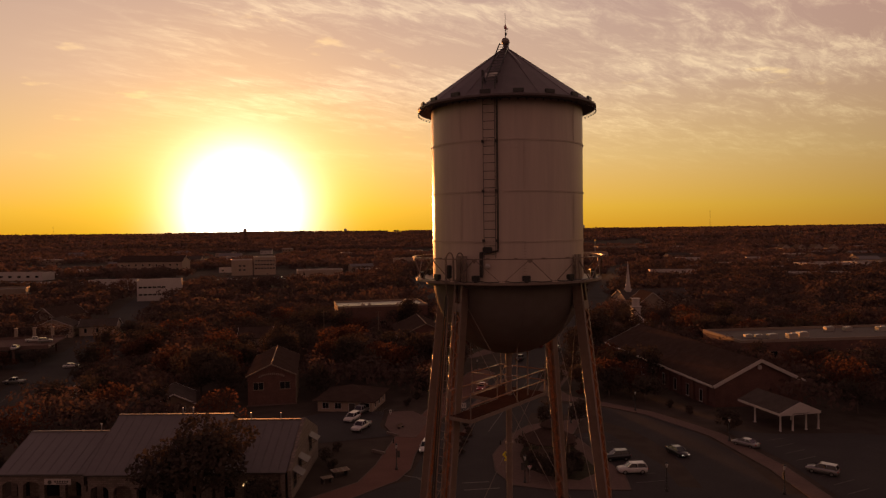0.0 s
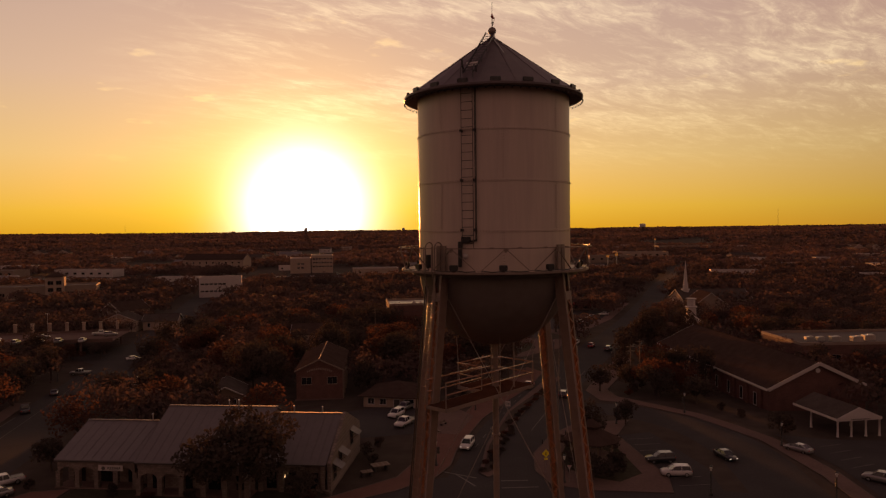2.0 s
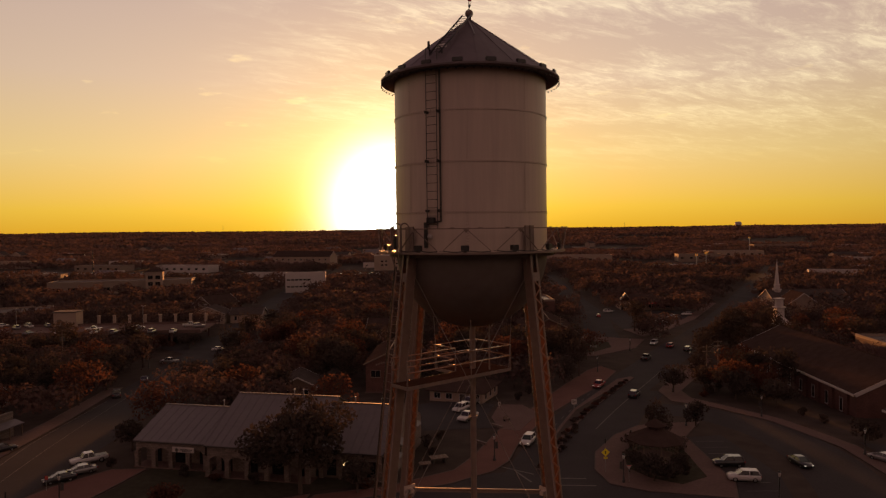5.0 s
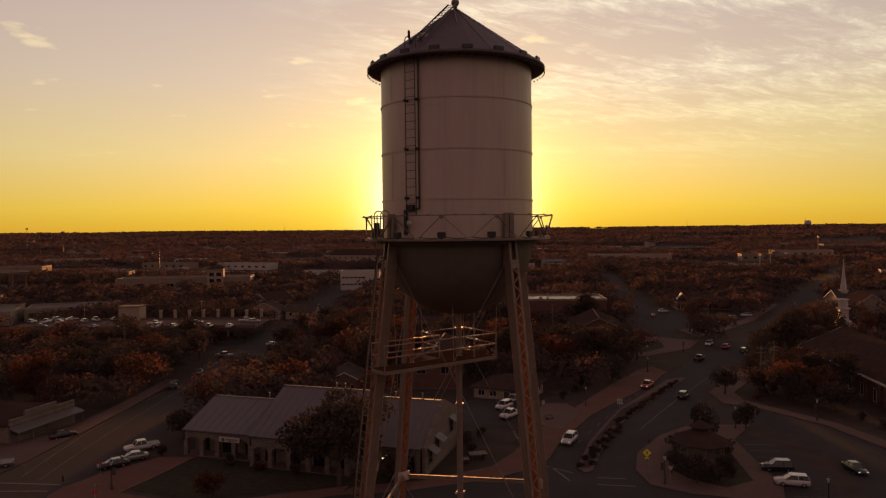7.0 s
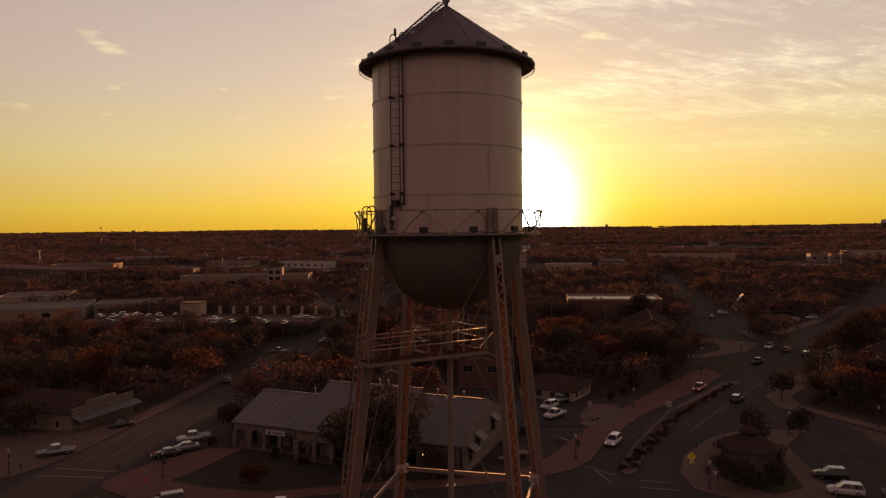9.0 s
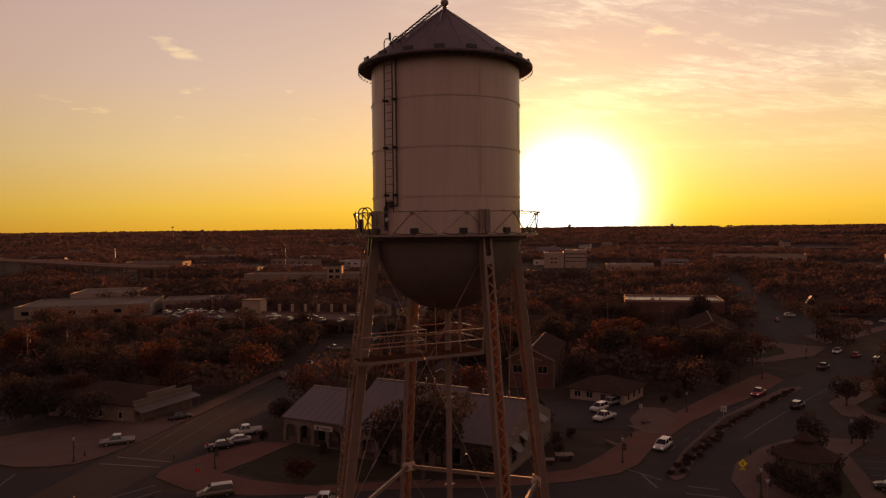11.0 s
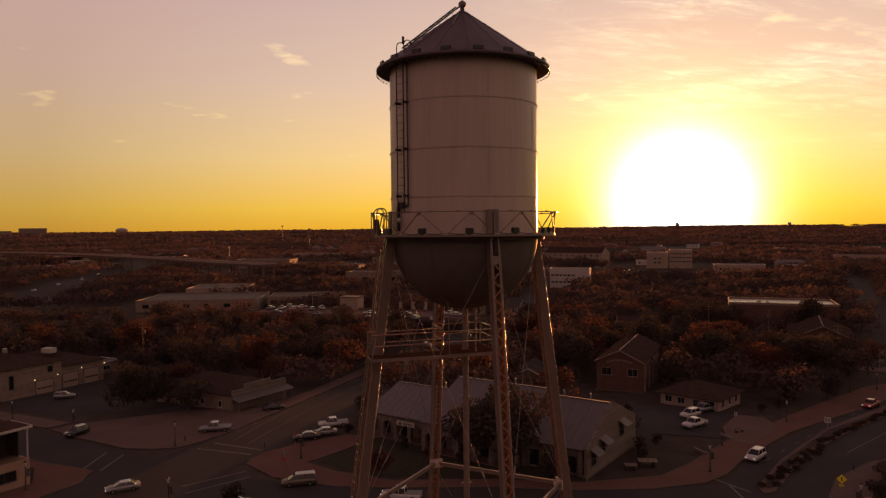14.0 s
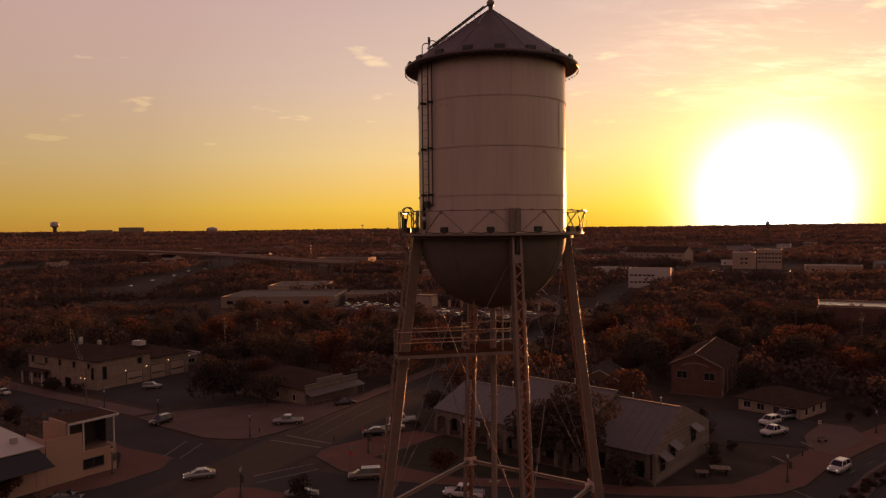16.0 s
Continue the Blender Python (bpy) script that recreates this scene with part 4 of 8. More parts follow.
patch("hall_lawn", [(-66, 62), (-66, 56), (-60, 55.6), (-50.5, 57.6), (-36.5, 67), (-27, 72.0), (-26.5, 72.6), (-66, 72)], 0.05, GRASS, "dark lawn in front of the stone hall", "lawn")
patch("pavement_west_corner", [(-92, 33.2), (-91.3, 31.8), (-88.6, 29.5), (-87.6, 20.6), (-89, 12), (-92.6, 12.2), (-94.2, 16.6), (-94.2, 25.2), (-101.5, 28.9), (-112, 27), (-112, 30.4), (-104, 30.6), (-96, 32.6)], 0.14, BRICK_PAVE, "reddish paved corner beside the white building", "pavement", 0.3)
patch("pavement_south_corner", [(-70.5, 27), (-73.0, 31.6), (-70.2, 34.2), (-64.5, 35.8), (-52, 40), (-52, 30), (-62, 24)], 0.14, BRICK_PAVE, "reddish paved corner island with kerb", "pavement", 0.3)
patch("truck_lot", [(-27.5, 100.5), (-14.5, 105), (-17.5, 112.5), (-17.5, 124), (-24, 128), (-31, 124), (-38, 118)], 0.075, ASPHALT, "dark asphalt yard with parked trucks", "yard")
patch("garage_street", [(-150, 196), (-131, 184), (-124, 196), (-112, 152), (-104, 150), (-118, 215), (-140, 234)], 0.078, ASPHALT, "asphalt apron beside the street", "yard")
patch("dealer_lot", [(-705, 592), (-300, 560), (-290, 584), (-480, 606), (-700, 624)], 0.08, FLAT_ROOF, "pale lot crowded with parked cars", "parking lot")
patch("office_lot", [(-246, 574), (-140, 580), (-138, 622), (-240, 612)], 0.08, ASPHALT, "office parking lot", "parking lot")
patch("mall_lot", [(30, 690), (170, 655), (190, 700), (110, 790), (50, 785)], 0.08, ASPHALT, "far shopping lot", "parking lot")

# painted lines, kept just over the asphalt
marks = bmesh.new()


def mark(a, b, w=0.13, off=0.062):
    a, b = Vector(a), Vector(b)
    n = max(1, int((b - a).length / 5))
    d = (b - a).normalized()
    s = Vector((-d.y, d.x)) * w / 2
    last = None
    for i in range(n + 1):
        p = a.lerp(b, i / n)
        row = [marks.verts.new((q.x, q.y, ground_z(q.x, q.y) + off)) for q in (p - s, p + s)]
        if last:
            marks.faces.new((last[0], row[0], row[1], last[1]))
        last = row


mark((4.3, 107.4), (21.8, 179.1), 0.16)
for k in range(9):
    a, b = Vector((-6.0, 96)).lerp(Vector((4.6, 150)), k / 9), Vector((-6.0, 96)).lerp(Vector((4.6, 150)), (k + 0.35) / 9)
    mark(a, b, 0.12)
mark((-11.5, 83.5), (-5.0, 80.5), 0.3)
mark((-8.6, 82.4), (-5.0, 77.0), 0.3)
mark((-1.2, 79.5), (3.0, 80.0), 0.3)
mark((-1.0, 76.5), (4.5, 77.3), 0.3)
mark((-88.5, 53.2), (-78.2, 55.2), 0.35)
mark((-88.2, 49.6), (-77.8, 52.6), 0.30)
mark((-86.7, 56), (-97.2, 81), 0.14)
mark((-97.2, 81), (-110, 118), 0.14)
mark((-83, 56), (-101, 104), 0.12)
mark((-101, 104), (-122, 160), 0.12)
mark((-99.5, 39.6), (-94.5, 32.8), 0.28)
mark((-96, 40.6), (-91.4, 34.0), 0.28)
mark((-72.0, 46.6), (-74.6, 37), 0.28)
mark((-69.4, 45.4), (-71.8, 35.6), 0.28)
for k in range(8):
    a = Vector((-90.5 - 2.0 * k, 60.5 + 5.2 * k))
    mark(a, a + Vector((-3.0, 1.2)), 0.11, 0.07)
for k in range(6):
    p = Vector((-124, 69)).lerp(Vector((-110, 63)), k / 5)
    mark(p, p + Vector((-1.3, -4.6)), 0.11, 0.10)
for k in range(7):
    p = Vector((-132, 66)).lerp(Vector((-147, 76)), k / 6)
    mark(p, p + Vector((-4.6, -4.2)), 0.11, 0.10)
for k in range(8):
    p = Vector((21.6, 102.5)).lerp(Vector((25.6, 79)), k / 7)
    mark(p, p + Vector((4.8, 1.0)), 0.11, 0.09)
for k in range(9):
    p = Vector((54.5, 100)).lerp(Vector((55, 70)), k / 8)
    mark(p, p + Vector((4.4, 2.2)), 0.11, 0.09)
for k in range(6):
    p = Vector((-17.2, 121.5)).lerp(Vector((-15.0, 126)), k / 5)
    mark(p, p + Vector((-4.4, 1.8)), 0.10, 0.20)
for k in range(9):
    p = Vector((-0.5, 150)).lerp(Vector((7.4, 176)), k / 8)
    mark(p, p + Vector((2.3, -0.4)), 0.12, 0.07)
mark((2.1, 150), (9.6, 175.5), 0.12, 0.07)
me = bpy.data.meshes.new("road_markings")
marks.to_mesh(me)
marks.free()
me.materials.append(LINE)
tagged(new("road_markings", me), "worn white painted road lines and bay markings", "road marking", kind="structure")


# ---------------------------------------------------------------- buildings
KEEP_CLEAR = []     # (x, y, rot, half width, half depth) kept free of trees


def window(parent, c, w, h, rot, frame_mat=None, pane_mat=None, name="window"):
    """A window of its own: frame bars round a recessed pane, a mullion and a sill. c: centre on the wall face; rot: the way it faces."""
    n = Vector((math.cos(rot), math.sin(rot), 0))
    t = Vector((-n.y, n.x, 0))
    c = Vector(c)
    frame_bm = bmesh.new()
    f = 0.09
    for s in (-1, 1):
        bar(frame_bm, c + t * s * w / 2 - Vector((0, 0, h / 2)) + n * 0.02, c + t * s * w / 2 + Vector((0, 0, h / 2)) + n * 0.02, f, 0.14, up=n)
        bar(frame_bm, c + t * (-w / 2) + Vector((0, 0, s * h / 2)) + n * 0.02, c + t * (w / 2) + Vector((0, 0, s * h / 2)) + n * 0.02, 0.14, f)
    if w > 1.3:
        bar(frame_bm, c - Vector((0, 0, h / 2)) + n * 0.01, c + Vector((0, 0, h / 2)) + n * 0.01, 0.06, 0.08, up=n)
    ob = part(name, frame_bm, frame_mat or WHITE, parent)
    pane_bm = bmesh.new()
    box(pane_bm, c + n * 0.012, (0.03, w - 0.04, h - 0.04), rot)
    part("pane", pane_bm, pane_mat or GLASS, ob)
    sill_bm = bmesh.new()
    box(sill_bm, c + n * 0.06 - Vector((0, 0, h / 2 + 0.06)), (0.16, w + 0.2, 0.07), rot)
    part("sill", sill_bm, frame_mat or WHITE, ob)
    return ob


FACES = {"S": (0, -1), "N": (0, 1), "E": (1, 0), "W": (-1, 0)}


def on_face(face, u, z, w, d):
    nx, ny = FACES[face]
    if nx:
        return Vector((nx * w / 2, u, z)), math.atan2(0, nx)
    return Vector((u, ny * d / 2, z)), math.atan2(ny, 0)


def slab(bm, a, b, c, d, thick):
    """A roof slope: the quad a b c d with thickness downwards."""
    pts = [Vector(p) for p in (a, b, c, d)]
    hull(bm, pts + [p - Vector((0, 0, thick)) for p in pts])
    return bm


def building(name, label, category, x, y, rot, w, d, h, roof="flat", rise=2.5, over=0.5, wall=TAN_BRICK, top=SHINGLE, windows=(), doors=(), trim=WHITE, z=None, group="", sunk=1.5, far=False):
    """A building on its plot: walls, roof, windows and doors as parts. windows: (face, across, height of centre, width, height)."""
    base = ground_z(x, y) if z is None else z
    rz = radians(rot)
    ob = thing(name, pose(x, y, base, 0, 0, rot), label, category, group)
    KEEP_CLEAR.append((x, y, rz, w / 2 + 1.5, d / 2 + 1.5))
    bm = bmesh.new()
    if roof in ("gable_x", "gable_y"):
        pts = [(-w / 2, -d / 2), (w / 2, -d / 2), (w / 2, d / 2), (-w / 2, d / 2)]
        prism(bm, pts, -sunk, h)
        if roof == "gable_x":
            hull(bm, [(sx * w / 2, sy * d / 2, h - 0.002) for sx in (-1, 1) for sy in (-1, 1)] + [(sx * w / 2, 0, h + rise - 0.05) for sx in (-1, 1)])
        else:
            hull(bm, [(sx * w / 2, sy * d / 2, h - 0.002) for sx in (-1, 1) for sy in (-1, 1)] + [(0, sy * d / 2, h + rise - 0.05) for sy in (-1, 1)])
    else:
        box(bm, (0, 0, (h - sunk) / 2), (w, d, h + sunk))
    body = part("wall", bm, wall, ob)
    W, D = w / 2 + over, d / 2 + over
    if roof == "flat":
        bm = bmesh.new()
        box(bm, (0, 0, h + 0.02), (w - 0.5, d - 0.5, 0.06))
        deck = part("roof", bm, top, ob)
        ring = bmesh.new()
        for face in "SNEW":
            nx, ny = FACES[face]
            bm = ring if far else bmesh.new()
            if nx:
                box(bm, (nx * (w / 2 - 0.15), 0, h + rise / 2), (0.36, d + 0.06, rise))
            else:
                box(bm, (0, ny * (d / 2 - 0.15), h + rise / 2), (w - 0.66, 0.36, rise))
            if not far:
                part("parapet", bm, trim, ob)
        if far:
            part("parapet", ring, trim, ob)
        else:
            ring.free()
    elif roof == "hip":
        bm = bmesh.new()
        e = h - over * rise / min(w, d) * 2
        if w >= d:
            r0, r1 = (-(w - d) / 2, 0, h + rise), ((w - d) / 2 + 0.01, 0, h + rise)
        else:
            r0, r1 = (0, -(d - w) / 2, h + rise), (0, (d - w) / 2 + 0.01, h + rise)
        hull(bm, [(sx * W, sy * D, e + dz) for sx in (-1, 1) for sy in (-1, 1) for dz in (0, 0.16)] + [r0, r1])
        part("roof", bm, top, ob)
    else:
        k = rise / (d / 2 if roof == "gable_x" else w / 2)
        e = h - over * k
        for s in (-1, 1):
            bm = bmesh.new()
            if roof == "gable_x":
                slab(bm, (-W, s * D, e + 0.18), (W, s * D, e + 0.18), (W, 0, h + rise + 0.18), (-W, 0, h + rise + 0.18), 0.16)
            else:
                slab(bm, (s * W, -D, e + 0.18), (s * W, D, e + 0.18), (0, D, h + rise + 0.18), (0, -D, h + rise + 0.18), 0.16)
            part("roof_slope", bm, top, ob)
        bm = bmesh.new()
        if roof == "gable_x":
            bar(bm, (-W, 0, h + rise + 0.2), (W, 0, h + rise + 0.2), 0.32, 0.10)
        else:
            bar(bm, (0, -D, h + rise + 0.2), (0, D, h + rise + 0.2), 0.10, 0.24, up=(1, 0, 0))
        part("ridge_cap", bm, RIDGE if name in ("brick_hall", "gabled_hall") else top, ob)
        for s in (() if far else (-1, 1)):
            for q in (-1, 1):
                bm = bmesh.new()
                if roof == "gable_x":
                    bar(bm, (s * (W + 0.02), q * D, e + 0.06), (s * (W + 0.02), 0, h + rise + 0.06), 0.08, 0.28)
                else:
                    bar(bm, (q * W, s * (D + 0.02), e + 0.06), (0, s * (D + 0.02), h + rise + 0.06), 0.08, 0.28)
                part("barge_board", bm, trim, ob)
    for face, u, zc, ww, hh in windows:
        c, r = on_face(face, u, zc, w, d)
        if far:
            part("window", box(bmesh.new(), c, (0.08, ww, hh), r), GLASS, ob)
            continue
        window(ob, c, ww, hh, r, trim)
    for face, u, ww, hh, mat in doors:
        c, r = on_face(face, u, hh / 2, w, d)
        bm = bmesh.new()
        box(bm, c + Vector((math.cos(r), math.sin(r), 0)) * 0.03, (0.10, ww, hh), r, 0.02)
        dr = part("door", bm, mat, ob)
        bm = bmesh.new()
        n, t = Vector((math.cos(r), math.sin(r), 0)), Vector((-math.sin(r), math.cos(r), 0))
        for s in (-1, 1):
            bar(bm, c + t * s * (ww / 2 + 0.06) - Vector((0, 0, hh / 2)), c + t * s * (ww / 2 + 0.06) + Vector((0, 0, hh / 2 + 0.1)), 0.12, 0.24, up=n)
        bar(bm, c - t * (ww / 2) + Vector((0, 0, hh / 2 + 0.06)), c + t * (ww / 2) + Vector((0, 0, hh / 2 + 0.06)), 0.24, 0.12)
        part("door_frame", bm, trim, dr)
    return ob


def row(face, n, z, w, h, u0, u1):
    return [(face, u0 + (u1 - u0) * (i / (n - 1) if n > 1 else 0.5), z, w, h) for i in range(n)]


def arcade(ob, x0, x1, y, n, eave, mat):
    """A front of round arches on square piers, standing before a porch."""
    step_w = (x1 - x0) / n
    for i in range(n + 1):
        bm = bmesh.new()
        box(bm, (x0 + i * step_w, y, 1.0), (0.75, 0.7, 3.2), 0, 0.03)
        part("pier", bm, mat, ob)
    for i in range(n):
        a, b = x0 + i * step_w + 0.375, x0 + (i + 1) * step_w - 0.375
        m, r = (a + b) / 2, (b - a) / 2
        prof = [(a - 0.375, 2.6), (a, 2.6)] + [(m - r * math.cos(math.pi * k / 12), 2.6 + 0.62 * r * math.sin(math.pi * k / 12)) for k in range(1, 12)] + [(b, 2.6), (b + 0.375, 2.6), (b + 0.375, eave), (a - 0.375, eave)]
        bm = bmesh.new()
        lo = [bm.verts.new((px, y - 0.34, pz)) for px, pz in prof]
        hi = [bm.verts.new((px, y + 0.34, pz)) for px, pz in prof]
        bm.faces.new(lo)
        bm.faces.new(hi[::-1])
        for k in range(len(prof)):
            j = (k + 1) % len(prof)
            bm.faces.new((lo[k], lo[j], hi[j], hi[k]))
        part("arch", bm, mat, ob)


def make_stone_hall():
    """Long limestone hall in three wings under grey metal roofs."""
    ob = thing("stone_hall", pose(0, 0, 0), "limestone hall with arched porches and grey metal roofs", "hall")
    KEEP_CLEAR.append((-48, 82, 0.0, 23.5, 12.5))
    wings = [
        (-69.4, -56.0, 72.6, 4.60, 83.0, 7.70, 93.2, -2.0, -1.0),
        (-55.2, -37.6, 70.3, 5.25, 83.0, 10.30, 93.4, -1.8, 0.0),
        (-37.7, -26.9, 73.2, 4.50, 83.0, 9.35, 92.6, 0.0, 0.2),
    ]
    for n, (x0, x1, yf, ze, yr, zr, yb, lean0, lean1) in enumerate(wings):
        bm = bmesh.new()
        front = yf + (2.6 if n < 2 else 0.25)
        zi = ze + (front - yf) * (zr - ze) / (yr - yf) - 0.12
        lo = [(x0 + 0.3, front), (x1 - 0.3, front), (x1 - 0.3 + lean1, yb - 0.5), (x0 + 0.3 + lean0, yb - 0.5)]
        hull(bm, [(x, y, -1) for x, y in lo] + [(x0 + 0.3, front, zi), (x1 - 0.3, front, zi), (x1 - 0.3 + lean1 * 0.5, yr, zr - 0.3), (x0 + 0.3 + lean0 * 0.5, yr, zr - 0.3), (x1 - 0.3 + lean1, yb - 0.5, ze + 0.2), (x0 + 0.3 + lean0, yb - 0.5, ze + 0.2)])
        part("wall", bm, LIMESTONE, ob, "coursed limestone wall")
        for k in range(int((x1 - x0) / 1.35)):
            a, b = x0 + k * (x1 - x0) / int((x1 - x0) / 1.35), x0 + (k + 1) * (x1 - x0) / int((x1 - x0) / 1.35)
            for yy, zz, lf in ((yf - 0.5, ze - 0.5 * (zr - ze) / (yr - yf), 0.0), (yb + 0.4, ze + 0.3 - 0.4 * (zr - ze) / (yb - yr), 1.0)):
                t0, t1 = (a - x0) / (x1 - x0), (b - x0) / (x1 - x0)
                sh = lambda t, k_: lean0 * (1 - t) * k_ + lean1 * t * k_  # noqa: E731
                bm = bmesh.new()
                slab(bm, (a + sh(t0, lf), yy, zz), (b - 0.02 + sh(t1, lf), yy, zz), (b - 0.02 + sh(t1, 0.5), yr, zr), (a + sh(t0, 0.5), yr, zr), 0.12)
                bar(bm, (a + 0.03 + sh(t0, lf), yy, zz + 0.02), (a + 0.03 + sh(t0, 0.5), yr, zr + 0.02), 0.05, 0.05)
                part("roof_panel", bm, METAL_ROOF, ob)
        bm = bmesh.new()
        bar(bm, (x0 + lean0 * 0.5, yr, zr + 0.03), (x1 + lean1 * 0.5, yr, zr + 0.03), 0.5, 0.08)
        part("ridge_cap", bm, METAL_ROOF, ob)
        bm = bmesh.new()
        bar(bm, (x0, yf - 0.52, ze - 0.35), (x1, yf - 0.52, ze - 0.35), 0.16, 0.16)
        part("gutter", bm, DARK_TRIM, ob)
        if n < 2:
            arcade(ob, x0 + 0.5, x1 - 0.5, yf, 4 if n == 0 else 5, ze - 0.35, LIMESTONE)
            for k in range(3 if n == 0 else 4):
                xx = x0 + 2.2 + k * (x1 - x0 - 4.4) / (2 if n == 0 else 3)
                bm = bmesh.new()
                box(bm, (xx, front - 0.03, 1.15), (1.9, 0.10, 2.3), 0, 0.02)
                part("porch_door", bm, GLASS, ob)
            bm = bmesh.new()
            box(bm, ((x0 + x1) / 2, yf + 1.2, -0.2), (x1 - x0, 3.2, 0.7))
            part("porch_floor", bm, CONCRETE, ob)
        else:
            for k in range(3):
                bm = bmesh.new()
                box(bm, (x0 + 2.2 + 3.2 * k, front - 0.05, 1.6), (1.5, 0.12, 2.4), 0, 0.02)
                part("window", bm, GLASS, ob)
            for k in range(4):
                bm = bmesh.new()
                box(bm, (x0 + 0.6 + 3.2 * k, front - 0.3, 1.6), (0.7, 0.6, 4.6), 0, 0.03)
                part("buttress", bm, LIMESTONE, ob)
    # raking stone gable at the east end, with three sloped metal hoods
    gx = -26.75
    bm = bmesh.new()
    prof = [(72.7, -1), (72.7, 4.5), (83.0, 9.6), (93.0, 5.4), (93.0, -1)]
    for dx in (0.0, 0.55):
        for y, z in prof:
            bm.verts.new((gx + dx, y, z))
    bm.verts.ensure_lookup_table()
    hullv = list(bm.verts)
    bmesh.ops.convex_hull(bm, input=hullv)
    part("gable_wall", bm, LIMESTONE, ob, "raked limestone end wall")
    for y, z in ((75.0, 3.4), (78.6, 4.2), (86.5, 5.2)):
        bm = bmesh.new()
        slab(bm, (gx + 0.5, y - 1.3, z + 0.9), (gx + 0.5, y + 1.3, z + 0.9), (gx + 2.0, y + 1.3, z), (gx + 2.0, y - 1.3, z), 0.10)
        hood = part("window_hood", bm, METAL_ROOF, ob, "sloped metal window hood")
        bm = bmesh.new()
        for s in (-1.15, 1.15):
            bar(bm, (gx + 0.55, y + s, z - 0.8), (gx + 1.85, y + s, z - 0.05), 0.09, 0.09)
        part("hood_brace", bm, WOOD, hood)
        window(ob, (gx + 0.55, y, z - 0.9), 1.6, 1.9, 0.0, DARK_TRIM)
    for x, y, z in ((-59.2, 83.2, 8.0), (-46.0, 83.4, 10.4), (-44.4, 83.5, 10.4), (-35.0, 83.4, 9.5), (-30.2, 83.3, 9.5)):
        bm = bmesh.new()
        tube(bm, (x, y, z - 0.3), (x, y, z + 0.75), 0.11)
        tube(bm, (x, y, z + 0.72), (x, y, z + 0.85), 0.19, 0.12)
        part("vent_pipe", bm, STEEL, ob, "round metal roof vent")
    # hanging sign: a mark and unreadable lettering
    bm = bmesh.new()
    box(bm, (-60.2, 72.05, 3.35), (3.9, 0.08, 0.85), 0, 0.02)
    sign = part("sign_board", bm, WHITE, ob, "white hanging sign board with faded lettering")
    bm = bmesh.new()
    lathe(bm, [(0.0, 0.03), (0.30, 0.03), (0.30, 0.0)], 10)
    bmesh.ops.transform(bm, matrix=pose(-61.35, 72.0, 3.30, 90, 0, 0), verts=bm.verts)
    part("sign_mark", bm, DARK_TRIM, sign)
    for k in range(6):
        bm = bmesh.new()
        box(bm, (-60.55 + 0.36 * k, 72.0, 3.38), (0.24, 0.03, 0.26))
        part("sign_bar", bm, DARK_TRIM, sign)
    bm = bmesh.new()
    box(bm, (-59.6, 72.0, 3.10), (1.6, 0.03, 0.10))
    part("sign_bar", bm, DARK_TRIM, sign)
    for x, y, z in ((-66.6, 72.9, 2.9), (-60.5, 73.6, 2.5), (-33.2, 72.6, 2.4)):
        bm = bmesh.new()
        bmesh.ops.create_icosphere(bm, subdivisions=2, radius=0.12, matrix=Matrix.Translation((x, y, z)))
        tube(bm, (x, y, z), (x, y + 0.5, z + 0.2), 0.03)
        part("porch_lamp", bm, LAMP_ON, ob, "small lit porch lamp")


make_stone_hall()


def lettering(parent, c, rot, width, height, n, mat, arc=0.0):
    """Unreadable writing: a row of plain bars."""
    t = Vector((-math.sin(rot), math.cos(rot), 0))
    n_ = Vector((math.cos(rot), math.sin(rot), 0))
    for i in range(n):
        k = (i + 0.5) / n - 0.5
        bm = bmesh.new()
        box(bm, Vector(c) + t * k * width + n_ * 0.04 + Vector((0, 0, -arc * (2 * k) ** 2)), (0.05, width / n * 0.62, height), rot)
        part("letter_bar", bm, mat, parent)


hall = building("brick_hall", "dark brick gabled building with pale lettering on its front", "building", -47.25, 146.8, 10.8, 10.8, 26.4, 7.7, "gable_y", 2.5, 0.5, BRICK, SHINGLE,
                row("S", 2, 5.2, 2.3, 1.7, -3.0, 3.0) + row("E", 5, 4.6, 1.2, 1.9, -9, 9), [("E", -11.6, 1.1, 2.2, WHITE)], TAN)
lettering(hall, (0, -13.2, 8.0), radians(-90), 6.0, 0.42, 14, TAN, 0.7)
bm = bmesh.new()
box(bm, (0, -13.35, 0.1), (11.4, 0.4, 1.6))
part("plinth", bm, CONCRETE, hall)
for k in range(4):
    bm = bmesh.new()
    box(bm, (5.5, -11.2 + 6.4 * k, 3.4), (0.3, 0.5, 7.2))
    part("pilaster", bm, TAN, hall)
building("office_cottage", "low stuccoed building with hipped brown shingle roof", "building", -25.6, 131.2, -8.0, 12.5, 12.0, 2.9, "hip", 2.1, 0.9, STUCCO, SHINGLE,
         row("S", 2, 1.5, 1.5, 1.3, -4.4, -1.6) + row("E", 3, 1.5, 1.2, 1.4, -3.5, 3.5), [("S", 1.6, 1.3, 2.1, DARK_TRIM), ("S", 4.4, 2.2, 2.2, GLASS)])
building("cottage", "small old gabled cottage half hidden by trees", "house", -66.5, 131.0, 20.0, 8.5, 12.0, 2.8, "gable_y", 2.2, 0.5, WOOD, GREY_SHINGLE, row("S", 2, 1.5, 1.0, 1.2, -2, 2))
building("cottage", "small pale house with brown roof among trees", "house", -73.0, 222.0, 10.0, 11.0, 13.0, 5.5, "gable_x", 3.0, 0.5, STUCCO, SHINGLE, row("S", 2, 3.8, 1.1, 1.4, -3, 3))
